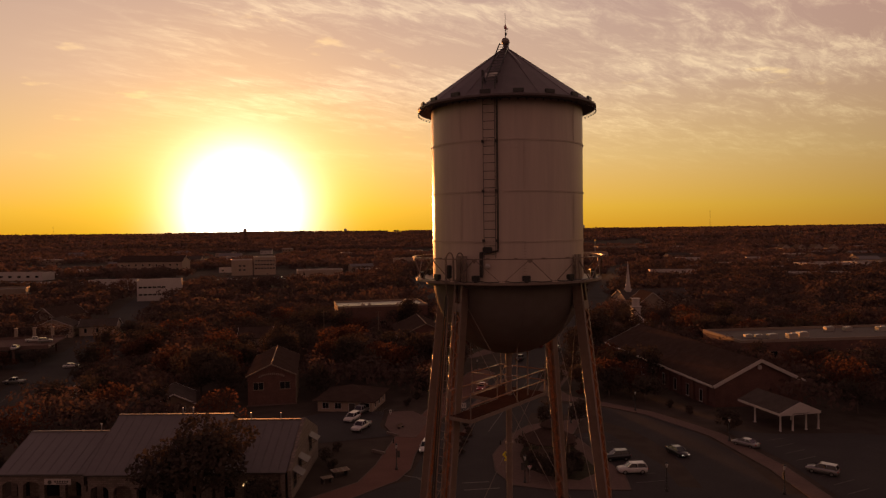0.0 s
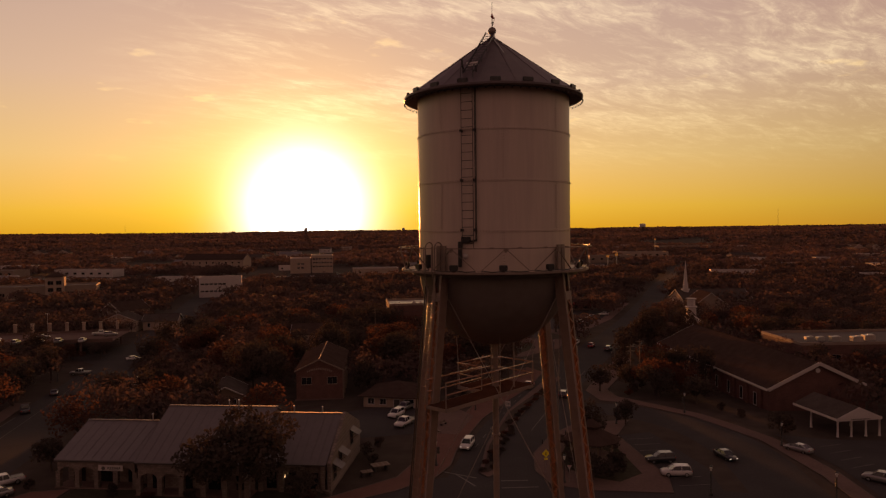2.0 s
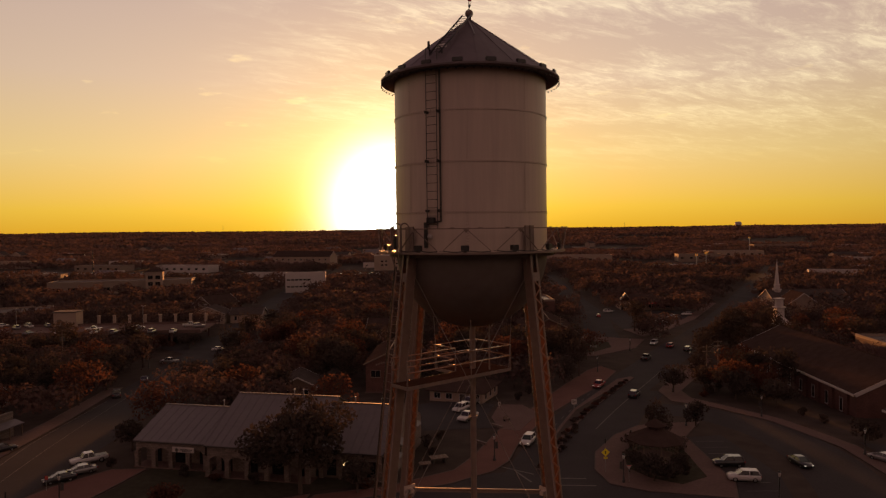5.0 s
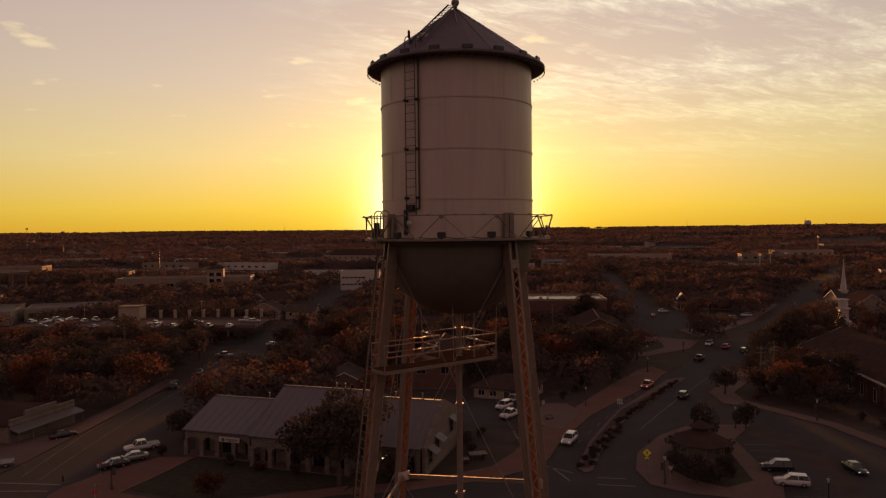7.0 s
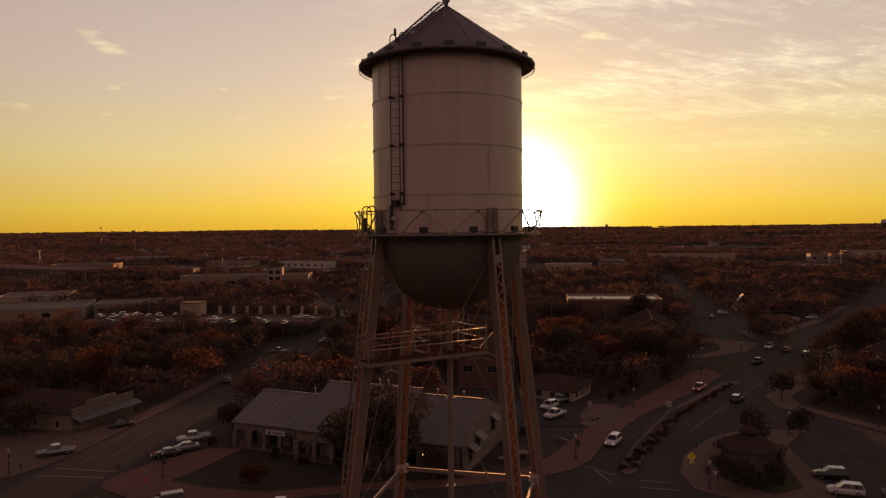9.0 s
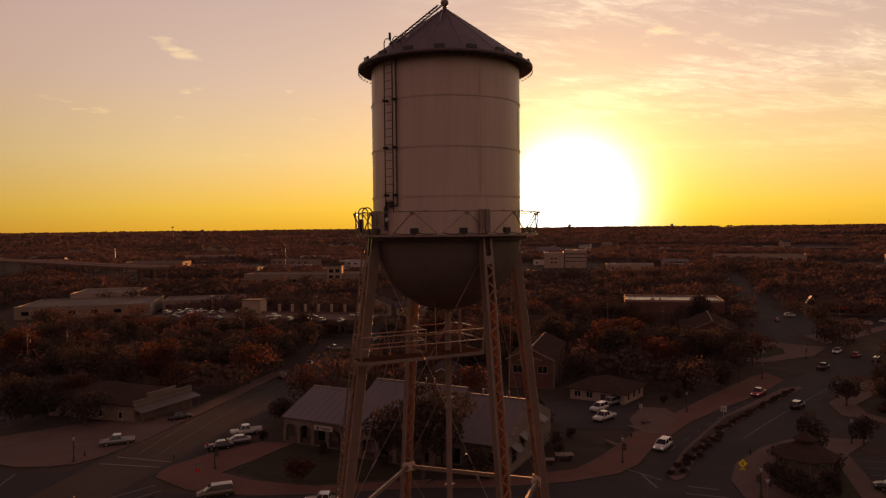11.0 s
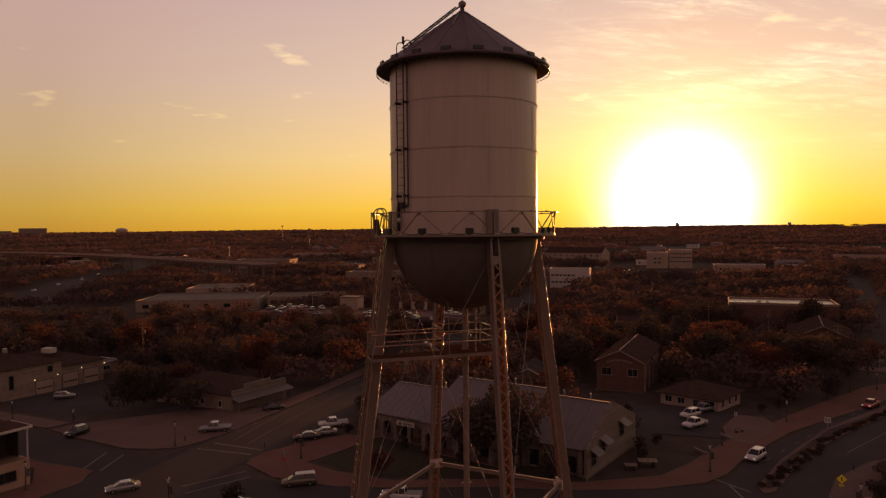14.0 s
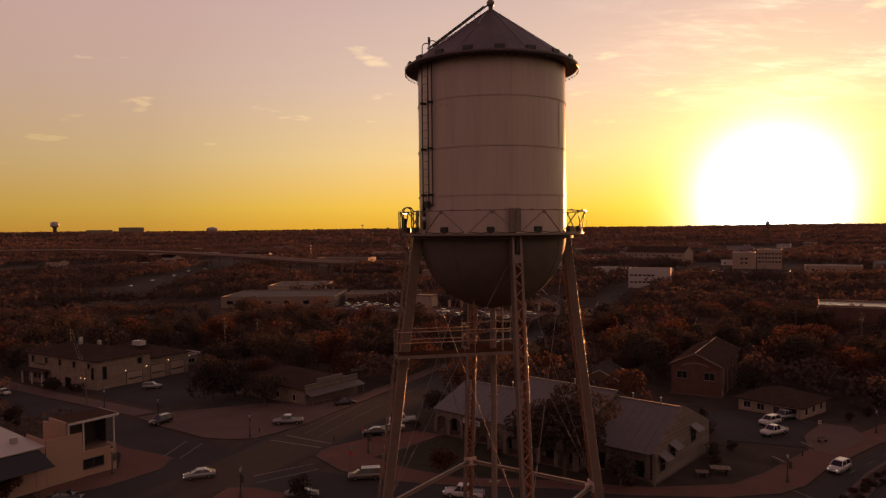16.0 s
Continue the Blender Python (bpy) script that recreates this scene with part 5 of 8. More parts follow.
building("cottage", "small shed with pale roof among trees", "house", -124, 262, 15.0, 14.0, 9.0, 3.0, "gable_x", 2.2, 0.5, STUCCO, GREY_SHINGLE, row("S", 3, 1.6, 1.0, 1.2, -4, 4))

# flat-roofed store with lit parapet, and the gabled hall in front of it
store = building("flat_store", "large dark store with flat pale roof", "store", -34.4, 277.2, 13.7, 37.9, 22.0, 10.5, "flat", 0.8, 0.0, BRICK, MEMBRANE, row("S", 5, 3.0, 3.0, 3.4, -15, 15), trim=TAN)
for u, v, s in ((-8, -5, 1.6), (-5, -4, 1.2), (7, -6, 1.4), (12, 2, 2.0)):
    bm = bmesh.new()
    box(bm, (u, v, 10.2 + s * 0.4 + 0.05), (s, s * 0.8, s * 0.8), 0, 0.05)
    tube(bm, (u, v, 10.2 + s * 0.8), (u, v, 10.2 + s * 0.8 + 0.5), 0.3)
    part("roof_unit", bm, STEEL, store, "metal rooftop air unit")
building("gabled_hall", "dark brick hall with low gabled roof and lit ridge", "hall", -14.2, 227.0, 9.7, 18.0, 27.4, 6.2, "gable_y", 4.0, 0.6, BRICK, SHINGLE, row("S", 3, 3.0, 2.0, 2.0, -6, 6), trim=TAN)

# restaurant across the junction
rest = building("restaurant", "low restaurant with red awning band and gabled entry", "restaurant", 27.0, 345.0, 8.0, 26.0, 16.0, 4.6, "hip", 2.6, 1.0, STUCCO, SHINGLE, row("S", 6, 1.9, 2.2, 1.8, -10, 10), [("S", -12, 1.4, 2.3, GLASS)])
bm = bmesh.new()
slab(bm, (-6, -8, 4.0), (13, -8, 4.0), (13, -10.4, 3.0), (-6, -10.4, 3.0), 0.15)
part("awning", bm, RED_SIGN, rest, "faded red awning")
bm = bmesh.new()
slab(bm, (-13.0, -9.6, 5.0), (-13.0, -5, 5.0), (-10.5, -5, 8.4), (-10.5, -9.6, 8.4), 0.2)
slab(bm, (-8.0, -9.6, 5.0), (-8.0, -5, 5.0), (-10.5, -5, 8.4), (-10.5, -9.6, 8.4), 0.2)
part("entry_gable", bm, METAL_ROOF, rest)

# church with long brown roof, white trim and portico
church = building("church", "long brick church with brown roof and white gable trim", "church", 61.3, 160.6, 9.5, 21.6, 62.1, 6.55, "gable_y", 5.0, 0.7, BRICK, SHINGLE,
                  row("W", 9, 2.8, 1.3, 2.8, -25, 25), [], WHITE)
bm = bmesh.new()
for p, q in (((-11.5, -31.84, 6.15), (0, -31.84, 11.6)), ((11.5, -31.84, 6.15), (0, -31.84, 11.6))):
    bar(bm, p, q, 0.12, 0.75)
part("gable_fascia", bm, WHITE, church, "broad white gable fascia")
bm = bmesh.new()
tube(bm, (0, -31.1, 10.0), (0, -31.25, 10.0), 0.5, seg=20)
part("round_vent", bm, WHITE, church)
for k in range(10):
    bm = bmesh.new()
    box(bm, (-11.0, -28 + 6.2 * k, 2.9), (0.6, 0.7, 6.2))
    part("buttress", bm, BRICK, church)
bm = bmesh.new()
bar(bm, (-11.62, -31.6, 6.12), (-11.62, 31.6, 6.12), 0.22, 0.45)
part("eave_fascia", bm, WHITE, church)
portico = thing("portico", pose(63.8, 112.0, ground_z(63.8, 112.0), 0, 0, 14), "white columned church portico with pediment", "portico")
bm = bmesh.new()
hull(bm, [(s * 4.6, y, 3.62) for s in (-1, 1) for y in (-4.0, 8.5)] + [(0, y, 5.65) for y in (-4.0, 8.5)])
part("roof", bm, GREY_SHINGLE, portico)
bm = bmesh.new()
prof = [(-4.6, 3.62), (4.6, 3.62), (0.0, 5.6)]
hull(bm, [(x, y, z) for x, z in prof for y in (-4.25, -4.02)])
part("pediment", bm, WHITE, portico)
lettering(portico, (0, -4.25, 3.42), radians(-90), 4.0, 0.16, 10, DARK_TRIM)
for s in (-1, 1):
    bm = bmesh.new()
    box(bm, (s * 4.45, 2.2, 3.40), (0.4, 12.8, 0.46))
    part("beam", bm, WHITE, portico)
bm = bmesh.new()
box(bm, (0, -4.05, 3.40), (8.5, 0.4, 0.46))
part("beam", bm, WHITE, portico)
for x, y in ((-4.3, -3.9), (-1.5, -3.9), (1.5, -3.9), (4.3, -3.9), (-4.3, 3.5), (4.3, 3.5)):
    bm = lathe(bmesh.new(), [(0.27, -0.6), (0.27, 0.18), (0.20, 0.24), (0.17, 3.0), (0.24, 3.06), (0.24, 3.18)], 14)
    bmesh.ops.translate(bm, verts=bm.verts, vec=(x, y, 0))
    part("column", bm, WHITE, portico, "", True)
# sanctuary behind, with white lantern; the tall spire stands further back
sanct = building("sanctuary", "brown-roofed sanctuary wing behind the church", "church", 66.0, 236.0, 7.0, 26.0, 24.0, 4.0, "hip", 4.4, 0.8, BRICK, SHINGLE)
bm = bmesh.new()
lathe(bm, [(5.2, 7.0), (2.0, 9.3), (1.9, 9.3), (1.9, 12.6)], 4, 45, 405)
part("lantern_base", bm, WHITE, sanct, "flared white lantern base")
bm = bmesh.new()
lathe(bm, [(1.9, 12.6), (2.3, 12.7), (2.3, 13.0), (1.5, 13.1), (1.5, 15.6), (1.9, 15.7), (1.9, 15.95), (0.0, 16.0)], 8)
part("lantern", bm, WHITE, sanct, "white louvred roof lantern")
spire = building("spire_church", "pale church with tall white spire among trees", "church", 104.0, 352.0, 10.0, 36.0, 18.0, 5.0, "gable_x", 4.4, 0.6, STUCCO, GREY_SHINGLE)
sp = part("spire", lathe(bmesh.new(), [(1.9, -2.0), (1.9, 9.2), (2.3, 9.3), (2.3, 9.8), (1.5, 9.9), (1.5, 12.0), (1.25, 12.2), (0.05, 24.6)], 8), WHITE, spire, "tapering white spire")
sp.location = (-13.5, -1.0, 0)
building("church_annex", "white-gabled church annex roof behind trees", "church", 92.5, 318.0, 5.0, 12.0, 16.0, 6.6, "gable_y", 4.5, 0.5, TAN, SHINGLE)

# school with flat roof and rooftop units
school = building("school", "long low school with pale flat roof and parapet", "school", 119.3, 197.5, 7.0, 76.0, 24.0, 7.7, "flat", 0.8, 0.0, BRICK, FLAT_ROOF, row("S", 12, 4.0, 2.6, 2.0, -34, 34), trim=TAN)
for u, v, s in ((-31, -4, 2.2), (-28, -5, 2.2), (-24.5, -7, 2.8), (-18.5, -8, 3.0), (-14, -6, 3.2), (2, 7, 2.8), (8, 6, 2.6), (18, 3, 3.0), (25, 4, 2.6), (13, -10, 1.6), (-27, -2, 1.6)):
    bm = bmesh.new()
    box(bm, (u, v * 0.8, 7.75 + s * 0.25), (s, s * 0.7, s * 0.5), 0, 0.06)
    tube(bm, (u + s * 0.2, v * 0.8, 7.75 + s * 0.5), (u + s * 0.2, v * 0.8, 7.9 + s * 0.5), s * 0.25)
    part("roof_unit", bm, STEEL, school, "metal rooftop air unit")

# fire station
station = building("fire_station", "cream two-storey fire station with tiled hip roof", "fire station", -181.6, 55.8, 11.0, 30.4, 15.6, 8.0, "hip", 2.3, 0.8, TAN_BRICK, SHINGLE,
                   row("S", 5, 6.3, 1.0, 1.5, -13, 12) + [("S", -12, 2.4, 1.2, 2.2), ("S", -9.5, 2.4, 1.2, 2.2), ("S", -7, 2.4, 1.2, 2.2), ("S", 13.5, 4.6, 1.1, 3.0)] + [("E", -5.6, 4.6, 1.1, 3.2), ("E", 4.6, 6.2, 1.3, 1.5)],
                   [("S", 3.0, 2.2, 2.6, GLASS), ("E", 3.0, 4.6, 3.6, STUCCO)], DARK_TRIM)
lettering(station, (-9.5, -8.0, 5.2), radians(-90), 5.0, 0.4, 10, DARK_TRIM)
bm = bmesh.new()
slab(bm, (-15, -8, 3.9), (-5, -8, 3.9), (-5, -10.2, 3.3), (-15, -10.2, 3.3), 0.15)
part("porch_roof", bm, SHINGLE, station)
for x in (-14.6, -10, -5.4):
    bm = bmesh.new()
    box(bm, (x, -9.9, 1.2), (0.35, 0.35, 4.4))
    part("porch_post", bm, WHITE, station)
bay = building("engine_bay", "cream engine bay wing with white roller doors", "fire station", -182.6, 70.6, 11.0, 24.0, 13.8, 6.0, "hip", 2.4, 0.6, TAN_BRICK, SHINGLE, [], [("E", -3.4, 4.6, 3.9, STUCCO), ("E", 3.0, 4.6, 3.9, STUCCO)], DARK_TRIM)
for ob, us in ((station, (3.0,)), (bay, (-3.4, 3.0))):
    for u in us:
        for k in range(5):
            bm = bmesh.new()
            box(bm, (15.3 if ob is station else 12.1, u - 1.6 + 0.8 * k, 1.75), (0.06, 0.55, 0.36))
            part("door_pane", bm, GLASS, ob)
bm = bmesh.new()
box(bm, (3.5, -3, 9.2), (3.4, 2.2, 1.3), 0, 0.1)
part("roof_unit", bm, WHITE, bay, "pale rooftop air unit")
for ob, spots in ((station, ((15.8, 0.0, 4.2), (15.8, 6.3, 4.4), (9.2, -8.3, 3.2), (11.0, -8.3, 3.2), (-15.3, -8.3, 3.0))), (bay, ((12.3, -0.2, 4.6), (12.3, 7.0, 4.6)))):
    for c in spots:
        bm = bmesh.new()
        bmesh.ops.create_icosphere(bm, subdivisions=2, radius=0.12, matrix=Matrix.Translation(c))
        part("wall_lamp", bm, LAMP_ON, ob, "lit wall lamp")
for u, v in ((-6, 1.5), (-2, -1), (4, 0.5)):
    bm = bmesh.new()
    box(bm, (u, v, 10.6), (0.9, 0.9, 1.4), 0, 0.05)
    part("roof_vent", bm, STEEL, station)
building("outbuilding", "small low outbuilding beside the engine bay", "building", -184.5, 84.5, 12.0, 8.0, 10.0, 3.0, "flat", 0.3, 0.0, TAN_BRICK, FLAT_ROOF, [("E", 0, 1.5, 2.4, 1.2)], trim=WHITE)

# old shop with stepped parapet
shop = building("corner_shop", "old stone shop with stepped parapet and canopy", "shop", -118.2, 77.2, 3.5, 25.0, 15.6, 3.9, "hip", 2.2, 0.4, TAN_BRICK, SHINGLE,
                row("E", 4, 1.7, 1.4, 1.7, -6, 6) + row("S", 3, 1.8, 1.0, 1.4, -2, 9), [("E", 2.2, 1.2, 2.2, DARK_TRIM)])
for y0, y1, h in ((-7.9, -4.4, 4.9), (-4.4, 3.2, 5.8), (3.2, 7.9, 5.0)):
    bm = bmesh.new()
    box(bm, (12.7, (y0 + y1) / 2, (h - 1) / 2 + 0.0), (0.45, y1 - y0 - 0.01, h + 1))
    part("parapet", bm, LIMESTONE, shop, "stepped limestone parapet front")
bm = bmesh.new()
slab(bm, (12.9, -8.2, 3.5), (12.9, 8.2, 3.5), (15.1, 8.2, 2.85), (15.1, -8.2, 2.85), 0.12)
part("canopy", bm, METAL_ROOF, shop, "sloping metal pavement canopy")
for k in range(6):
    bm = bmesh.new()
    box(bm, (14.9, -7.8 + 3.12 * k, 1.1), (0.14, 0.14, 3.4))
    part("canopy_post", bm, WOOD, shop)

# white corner building with roofed terrace
corner = thing("corner_building", pose(-94.6, 25.0, 0, 0, 0, 5), "cream stucco corner building with roofed rooftop terrace", "building")
KEEP_CLEAR.append((-101, 14, radians(5), 9, 14))
bm = bmesh.new()
box(bm, (-6.0, -6.0, 1.5), (12.0, 12.0, 5.0))
part("wall", bm, SALMON, corner)
bm = bmesh.new()
box(bm, (-8.55, -17.45, 2.5), (17.0, 13.5, 7.4))
part("rear_wall", bm, SALMON, corner)
bm = bmesh.new()
slab(bm, (-17.2, -24.3, 6.7), (0.25, -24.3, 6.3), (0.25, -10.75, 6.4), (-17.2, -10.75, 6.9), 0.15)
part("rear_roof", bm, WHITE, corner, "pale patched sheet roof")
for c, size, nm in (((-0.12, -7.95, 3.6), (0.34, 5.3, 6.9), "parapet"), ((-3.2, -10.58, 5.5), (5.8, 0.3, 3.1), "parapet"), ((-2.9, -7.5, 6.5), (5.2, 0.3, 5.0), "terrace_side_wall"), ((-6.5, -7.5, 6.1), (2.0, 0.3, 4.2), "terrace_side_wall")):
    bm = bmesh.new()
    box(bm, c, size, 0, 0.02)
    part(nm, bm, SALMON, corner)
bm = bmesh.new()
box(bm, (-2.9, -3.55, 8.75), (6.0, 7.8, 0.24))
part("terrace_roof", bm, SHINGLE, corner, "flat dark terrace roof")
bm = bmesh.new()
for p, q in (((0.16, -7.5, 8.7), (0.16, 0.3, 8.7)), ((-5.9, 0.42, 8.7), (0.16, 0.42, 8.7))):
    bar(bm, p, q, 0.14, 0.36)
part("roof_fascia", bm, WHITE, corner)
# dark panels and floor added so the terrace recess reads as shaded
bm = bmesh.new()
box(bm, (-5.4, -3.6, 6.3), (0.25, 7.2, 4.6))
part("terrace_shade_panel", bm, DARK_TRIM, corner, "dark panel added to shade the terrace recess")
# unseen panel added to keep northern light out of the terrace
bm = bmesh.new()
box(bm, (-3.6, -0.5, 6.3), (3.2, 0.12, 4.6))
part("added_side_panel", bm, DARK_TRIM, corner)
bm = bmesh.new()
box(bm, (-2.8, -3.5, 4.03), (5.0, 6.2, 0.05))
part("terrace_floor", bm, WOOD, corner)
for x, y in ((-0.2, -0.2), (-0.2, -5.0), (-0.2, -7.2)):
    bm = bmesh.new()
    box(bm, (x, y, 6.3), (0.22, 0.22, 4.7))
    part("terrace_post", bm, WHITE, corner)
for p, q in (((-5.0, -0.2, 4.9), (-0.2, -0.2, 4.9)), ((-0.2, -6.7, 4.9), (-0.2, -0.2, 4.9))):
    bm = bmesh.new()
    bar(bm, p, q, 0.06, 0.06)
    part("terrace_rail", bm, DARK_TRIM, corner)
window(corner, (0.0, -3.65, 2.05), 3.2, 1.45, 0.0, DARK_TRIM)
window(corner, (-3.5, 0.0, 1.8), 3.0, 2.0, radians(90), DARK_TRIM)
bm = bmesh.new()
slab(bm, (0.1, -24.0, 6.1), (0.1, -11.7, 6.1), (2.6, -10.5, 3.8), (2.6, -23.4, 3.8), 0.08)
part("awning", bm, BLACK, corner, "broad black canvas awning")
for s in (-23.0, -19.0, -14.2):
    bm = bmesh.new()
    bar(bm, (2.5, s, 3.78), (0.0, s, 3.7), 0.05, 0.05)
    part("awning_arm", bm, STEEL, corner)
for k in range(4):
    bm = bmesh.new()
    box(bm, (3.4, -17 + 1.3 * k, 0.5), (0.06, 0.06, 1.1))
    part("ramp_post", bm, BLACK, corner)
bm = bmesh.new()
for z in (0.6, 1.02):
    bar(bm, (3.4, -17, z), (3.4, -13.1, z), 0.05, 0.05)
part("ramp_rail", bm, BLACK, corner)
bm = bmesh.new()
box(bm, (-4.8, -13.0, 6.95), (1.0, 0.9, 0.9), 0, 0.15)
part("roof_unit", bm, STEEL, corner)

# parking deck, houses and low blocks to the west
deck = thing("parking_deck", pose(-187, 201, -3.0, 0, 0, 17), "concrete parking deck with pale piers and parked cars", "parking deck")
KEEP_CLEAR.append((-187, 203, radians(17), 54, 17))
bm = bmesh.new()
box(bm, (0, 0, 4.75), (96, 24, 0.5))
part("deck_slab", bm, CONCRETE, deck)
for y in (-11.9, 11.9):
    bm = bmesh.new()
    box(bm, (0, y, 5.3), (96, 0.25, 0.9))
    part("parapet", bm, CONCRETE, deck)
for k in range(13):
    for y in (-11.5, 11.5):
        bm = bmesh.new()
        box(bm, (-46 + 7.6 * k, y, 2.0), (0.7, 0.7, 5.4))
        part("deck_column", bm, CONCRETE, deck)
for k in range(8):
    bm = bmesh.new()
    box(bm, (2.5 + 5.9 * k, 12.6, 5.0), (0.95, 0.95, 7.2), 0, 0.05)
    box(bm, (2.5 + 5.9 * k, 12.6, 8.7), (1.25, 1.25, 0.25), 0, 0.04)
    part("deck_pier", bm, STUCCO, deck, "tall pale stucco pier")
bm = bmesh.new()
box(bm, (-9.5, 13.5, 4.8), (8.5, 6.5, 11.4))
part("stair_tower", bm, STUCCO, deck, "pale stucco stair tower")
bm = bmesh.new()
box(bm, (-9.5, 13.5, 10.6), (9.0, 7.0, 0.4))
part("stair_roof", bm, FLAT_ROOF, deck)
bm = bmesh.new()
box(bm, (-11.5, 10.2, 6.4), (1.6, 0.12, 2.6))
part("stair_door", bm, DARK_TRIM, deck)
for x in (20, 44, -28):
    bm = bmesh.new()
    tube(bm, (x, 11, 4.9), (x, 11, 12.6), 0.07)
    bar(bm, (x - 0.8, 11, 12.5), (x + 0.8, 11, 12.5), 0.3, 0.12)
    part("deck_lamp", bm, STEEL, deck)

building("gabled_house", "white gabled house with two roof ridges", "house", -167.5, 262.0, 14.0, 14.0, 12.0, 4.8, "gable_y", 3.0, 0.6, STUCCO, GREY_SHINGLE, row("S", 3, 2.4, 1.0, 2.6, -5, 5))
building("gabled_house", "pale house wing with low roof", "house", -152.5, 268.0, 14.0, 14.0, 10.0, 4.0, "gable_x", 2.4, 0.6, STUCCO, GREY_SHINGLE, row("S", 3, 2.2, 1.1, 1.8, -4.6, 4.6))
building("gabled_house", "large house with pale metal roof behind", "house", -183.0, 292.0, -20.0, 12.0, 17.0, 6.0, "gable_y", 3.6, 0.6, TAN, SHINGLE, row("S", 2, 4.4, 1.3, 1.8, -3, 3))
building("old_house", "small white house behind trees", "house", -137.0, 108.0, 9.0, 10.0, 9.0, 3.0, "gable_x", 2.2, 0.5, TAN, GREY_SHINGLE, row("E", 2, 1.6, 1.0, 1.2, -2, 2))
building("white_office", "white three-storey office with long window bands", "office", -190.5, 421.0, 20.0, 26.5, 15.0, 12.2, "flat", 0.9, 0.0, WHITE, FLAT_ROOF,
         row("S", 6, 8.6, 2.1, 1.1, -11.2, 2.4) + row("S", 6, 4.0, 2.1, 1.1, -11.2, 2.4) + row("E", 2, 7.6, 3.0, 2.4, -4, 4) + row("E", 2, 3.6, 3.0, 2.4, -4, 4), trim=WHITE)
building("glass_office", "tall office block with rows of windows", "office", -213.0, 672.0, 17.0, 20.0, 18.0, 15.0, "flat", 0.8, 0.0, STUCCO, FLAT_ROOF, row("S", 2, 9.5, 2.4, 1.6, -2, 2) + row("S", 2, 5.5, 2.4, 1.6, -2, 2), trim=WHITE)
building("glass_office", "office wing with window grid and flat roof", "office", -192.5, 680.0, 17.0, 21.0, 18.0, 17.5, "flat", 0.8, 0.0, STUCCO, FLAT_ROOF,
         row("S", 7, 14.2, 2.0, 1.4, -8.6, 8.6) + row("S", 7, 10.4, 2.0, 1.4, -8.6, 8.6) + row("S", 7, 6.6, 2.0, 1.4, -8.6, 8.6), trim=WHITE)
building("apartment_block", "large pale block with pitched roofs", "building", -330.0, 740.0, 0.0, 70.0, 24.0, 12.0, "gable_x", 6.0, 0.6, STUCCO, SHINGLE, row("S", 9, 8.5, 2.0, 1.8, -30, 30) + row("S", 9, 4.5, 2.0, 1.8, -30, 30))
mall = building("shopping_centre", "long tan shopping centre with flat roofs", "shops", -322.0, 408.0, 26.0, 92.0, 26.0, 7.6, "flat", 0.9, 0.0, TAN, FLAT_ROOF, row("S", 9, 3.2, 6.0, 2.4, -40, 40), trim=TAN)
bm = bmesh.new()
box(bm, (22, -11.5, 6.5), (11, 8, 16))
part("tower_block", bm, STUCCO, mall, "cream corner tower")
for u in (-2.4, 2.4):
    for zc in (10.5, 6.0):
        window(mall, (22 + u, -15.5, zc), 3.2, 2.6, radians(-90), STUCCO)
bm = bmesh.new()
hull(bm, [(22 + sx * 6.4, -11.5 + sy * 4.9, 14.5) for sx in (-1, 1) for sy in (-1, 1)] + [(22 + sx * 2, -11.5, 16.6) for sx in (-1, 1)])
part("tower_roof", bm, SHINGLE, mall)
for x, y, rot, w, d, h, mat, lab in (
        (-306, 212, 40, 60, 42, 5.2, TAN, "low tan school building with flat roof"),
        (-345, 252, 40, 34, 36, 6.4, STUCCO, "low cream school wing with flat roof"),
        (-268, 250, 40, 40, 26, 5.0, TAN, "low tan annex with flat roof"),
        (-415, 632, -5, 64, 18, 6.5, WHITE, "long white flat-roofed warehouse"),
        (-520, 640, -5, 60, 22, 6.0, TAN, "long tan flat-roofed warehouse"),
        (-590, 500, 30, 60, 30, 9.0, TAN, "tan office block with pilasters"),
        (-700, 690, 20, 70, 24, 8.0, STUCCO, "pale flat-roofed commercial block"),
        (-28, 815, 5, 92, 30, 9.0, STUCCO, "long pale store front lit by the sun"),
        (345, 640, 10, 44, 22, 7.0, WHITE, "white low commercial building"),
        (378, 632, 10, 26, 18, 8.0, WHITE, "white low commercial building"),
        (180, 980, 5, 70, 30, 8.0, STUCCO, "pale flat-roofed store far off"),
        (300, 1250, 5, 90, 30, 9.0, TAN, "tan flat-roofed store far off"),
        (120, 860, 5, 50, 26, 8.0, TAN, "tan flat-roofed store far off"),
        (-260, 505, 5, 34, 14, 7.0, WHITE, "white low building with flat roof"),
        (-450, 470, 25, 40, 20, 7.0, TAN, "tan low flat-roofed building")):
    building("far_block", lab, "building", x, y, rot, w, d, h, "flat", 0.8, 0.0, mat, FLAT_ROOF, row("S", max(3, int(w / 9)), h * 0.55, 3.2, 1.8, -w * 0.42, w * 0.42), trim=mat, far=True)
for x, y, w in ((505, 1062, 20), (525, 1056, 20), (548, 1050, 20), (568, 1046, 20), (-860, 1190, 26), (-815, 1195, 26), (-930, 920, 30), (-880, 905, 26)):
    building("far_house", "tall pale gabled house on the far slope", "house", x, y, 5, w * 0.7, 16, 9.0, "gable_y", 5.0, 0.5, STUCCO, GREY_SHINGLE, row("S", 3, 6.5, 1.8, 2.0, -w * 0.22, w * 0.22) + row("S", 3, 2.6, 1.8, 2.0, -w * 0.22, w * 0.22), group="far houses")
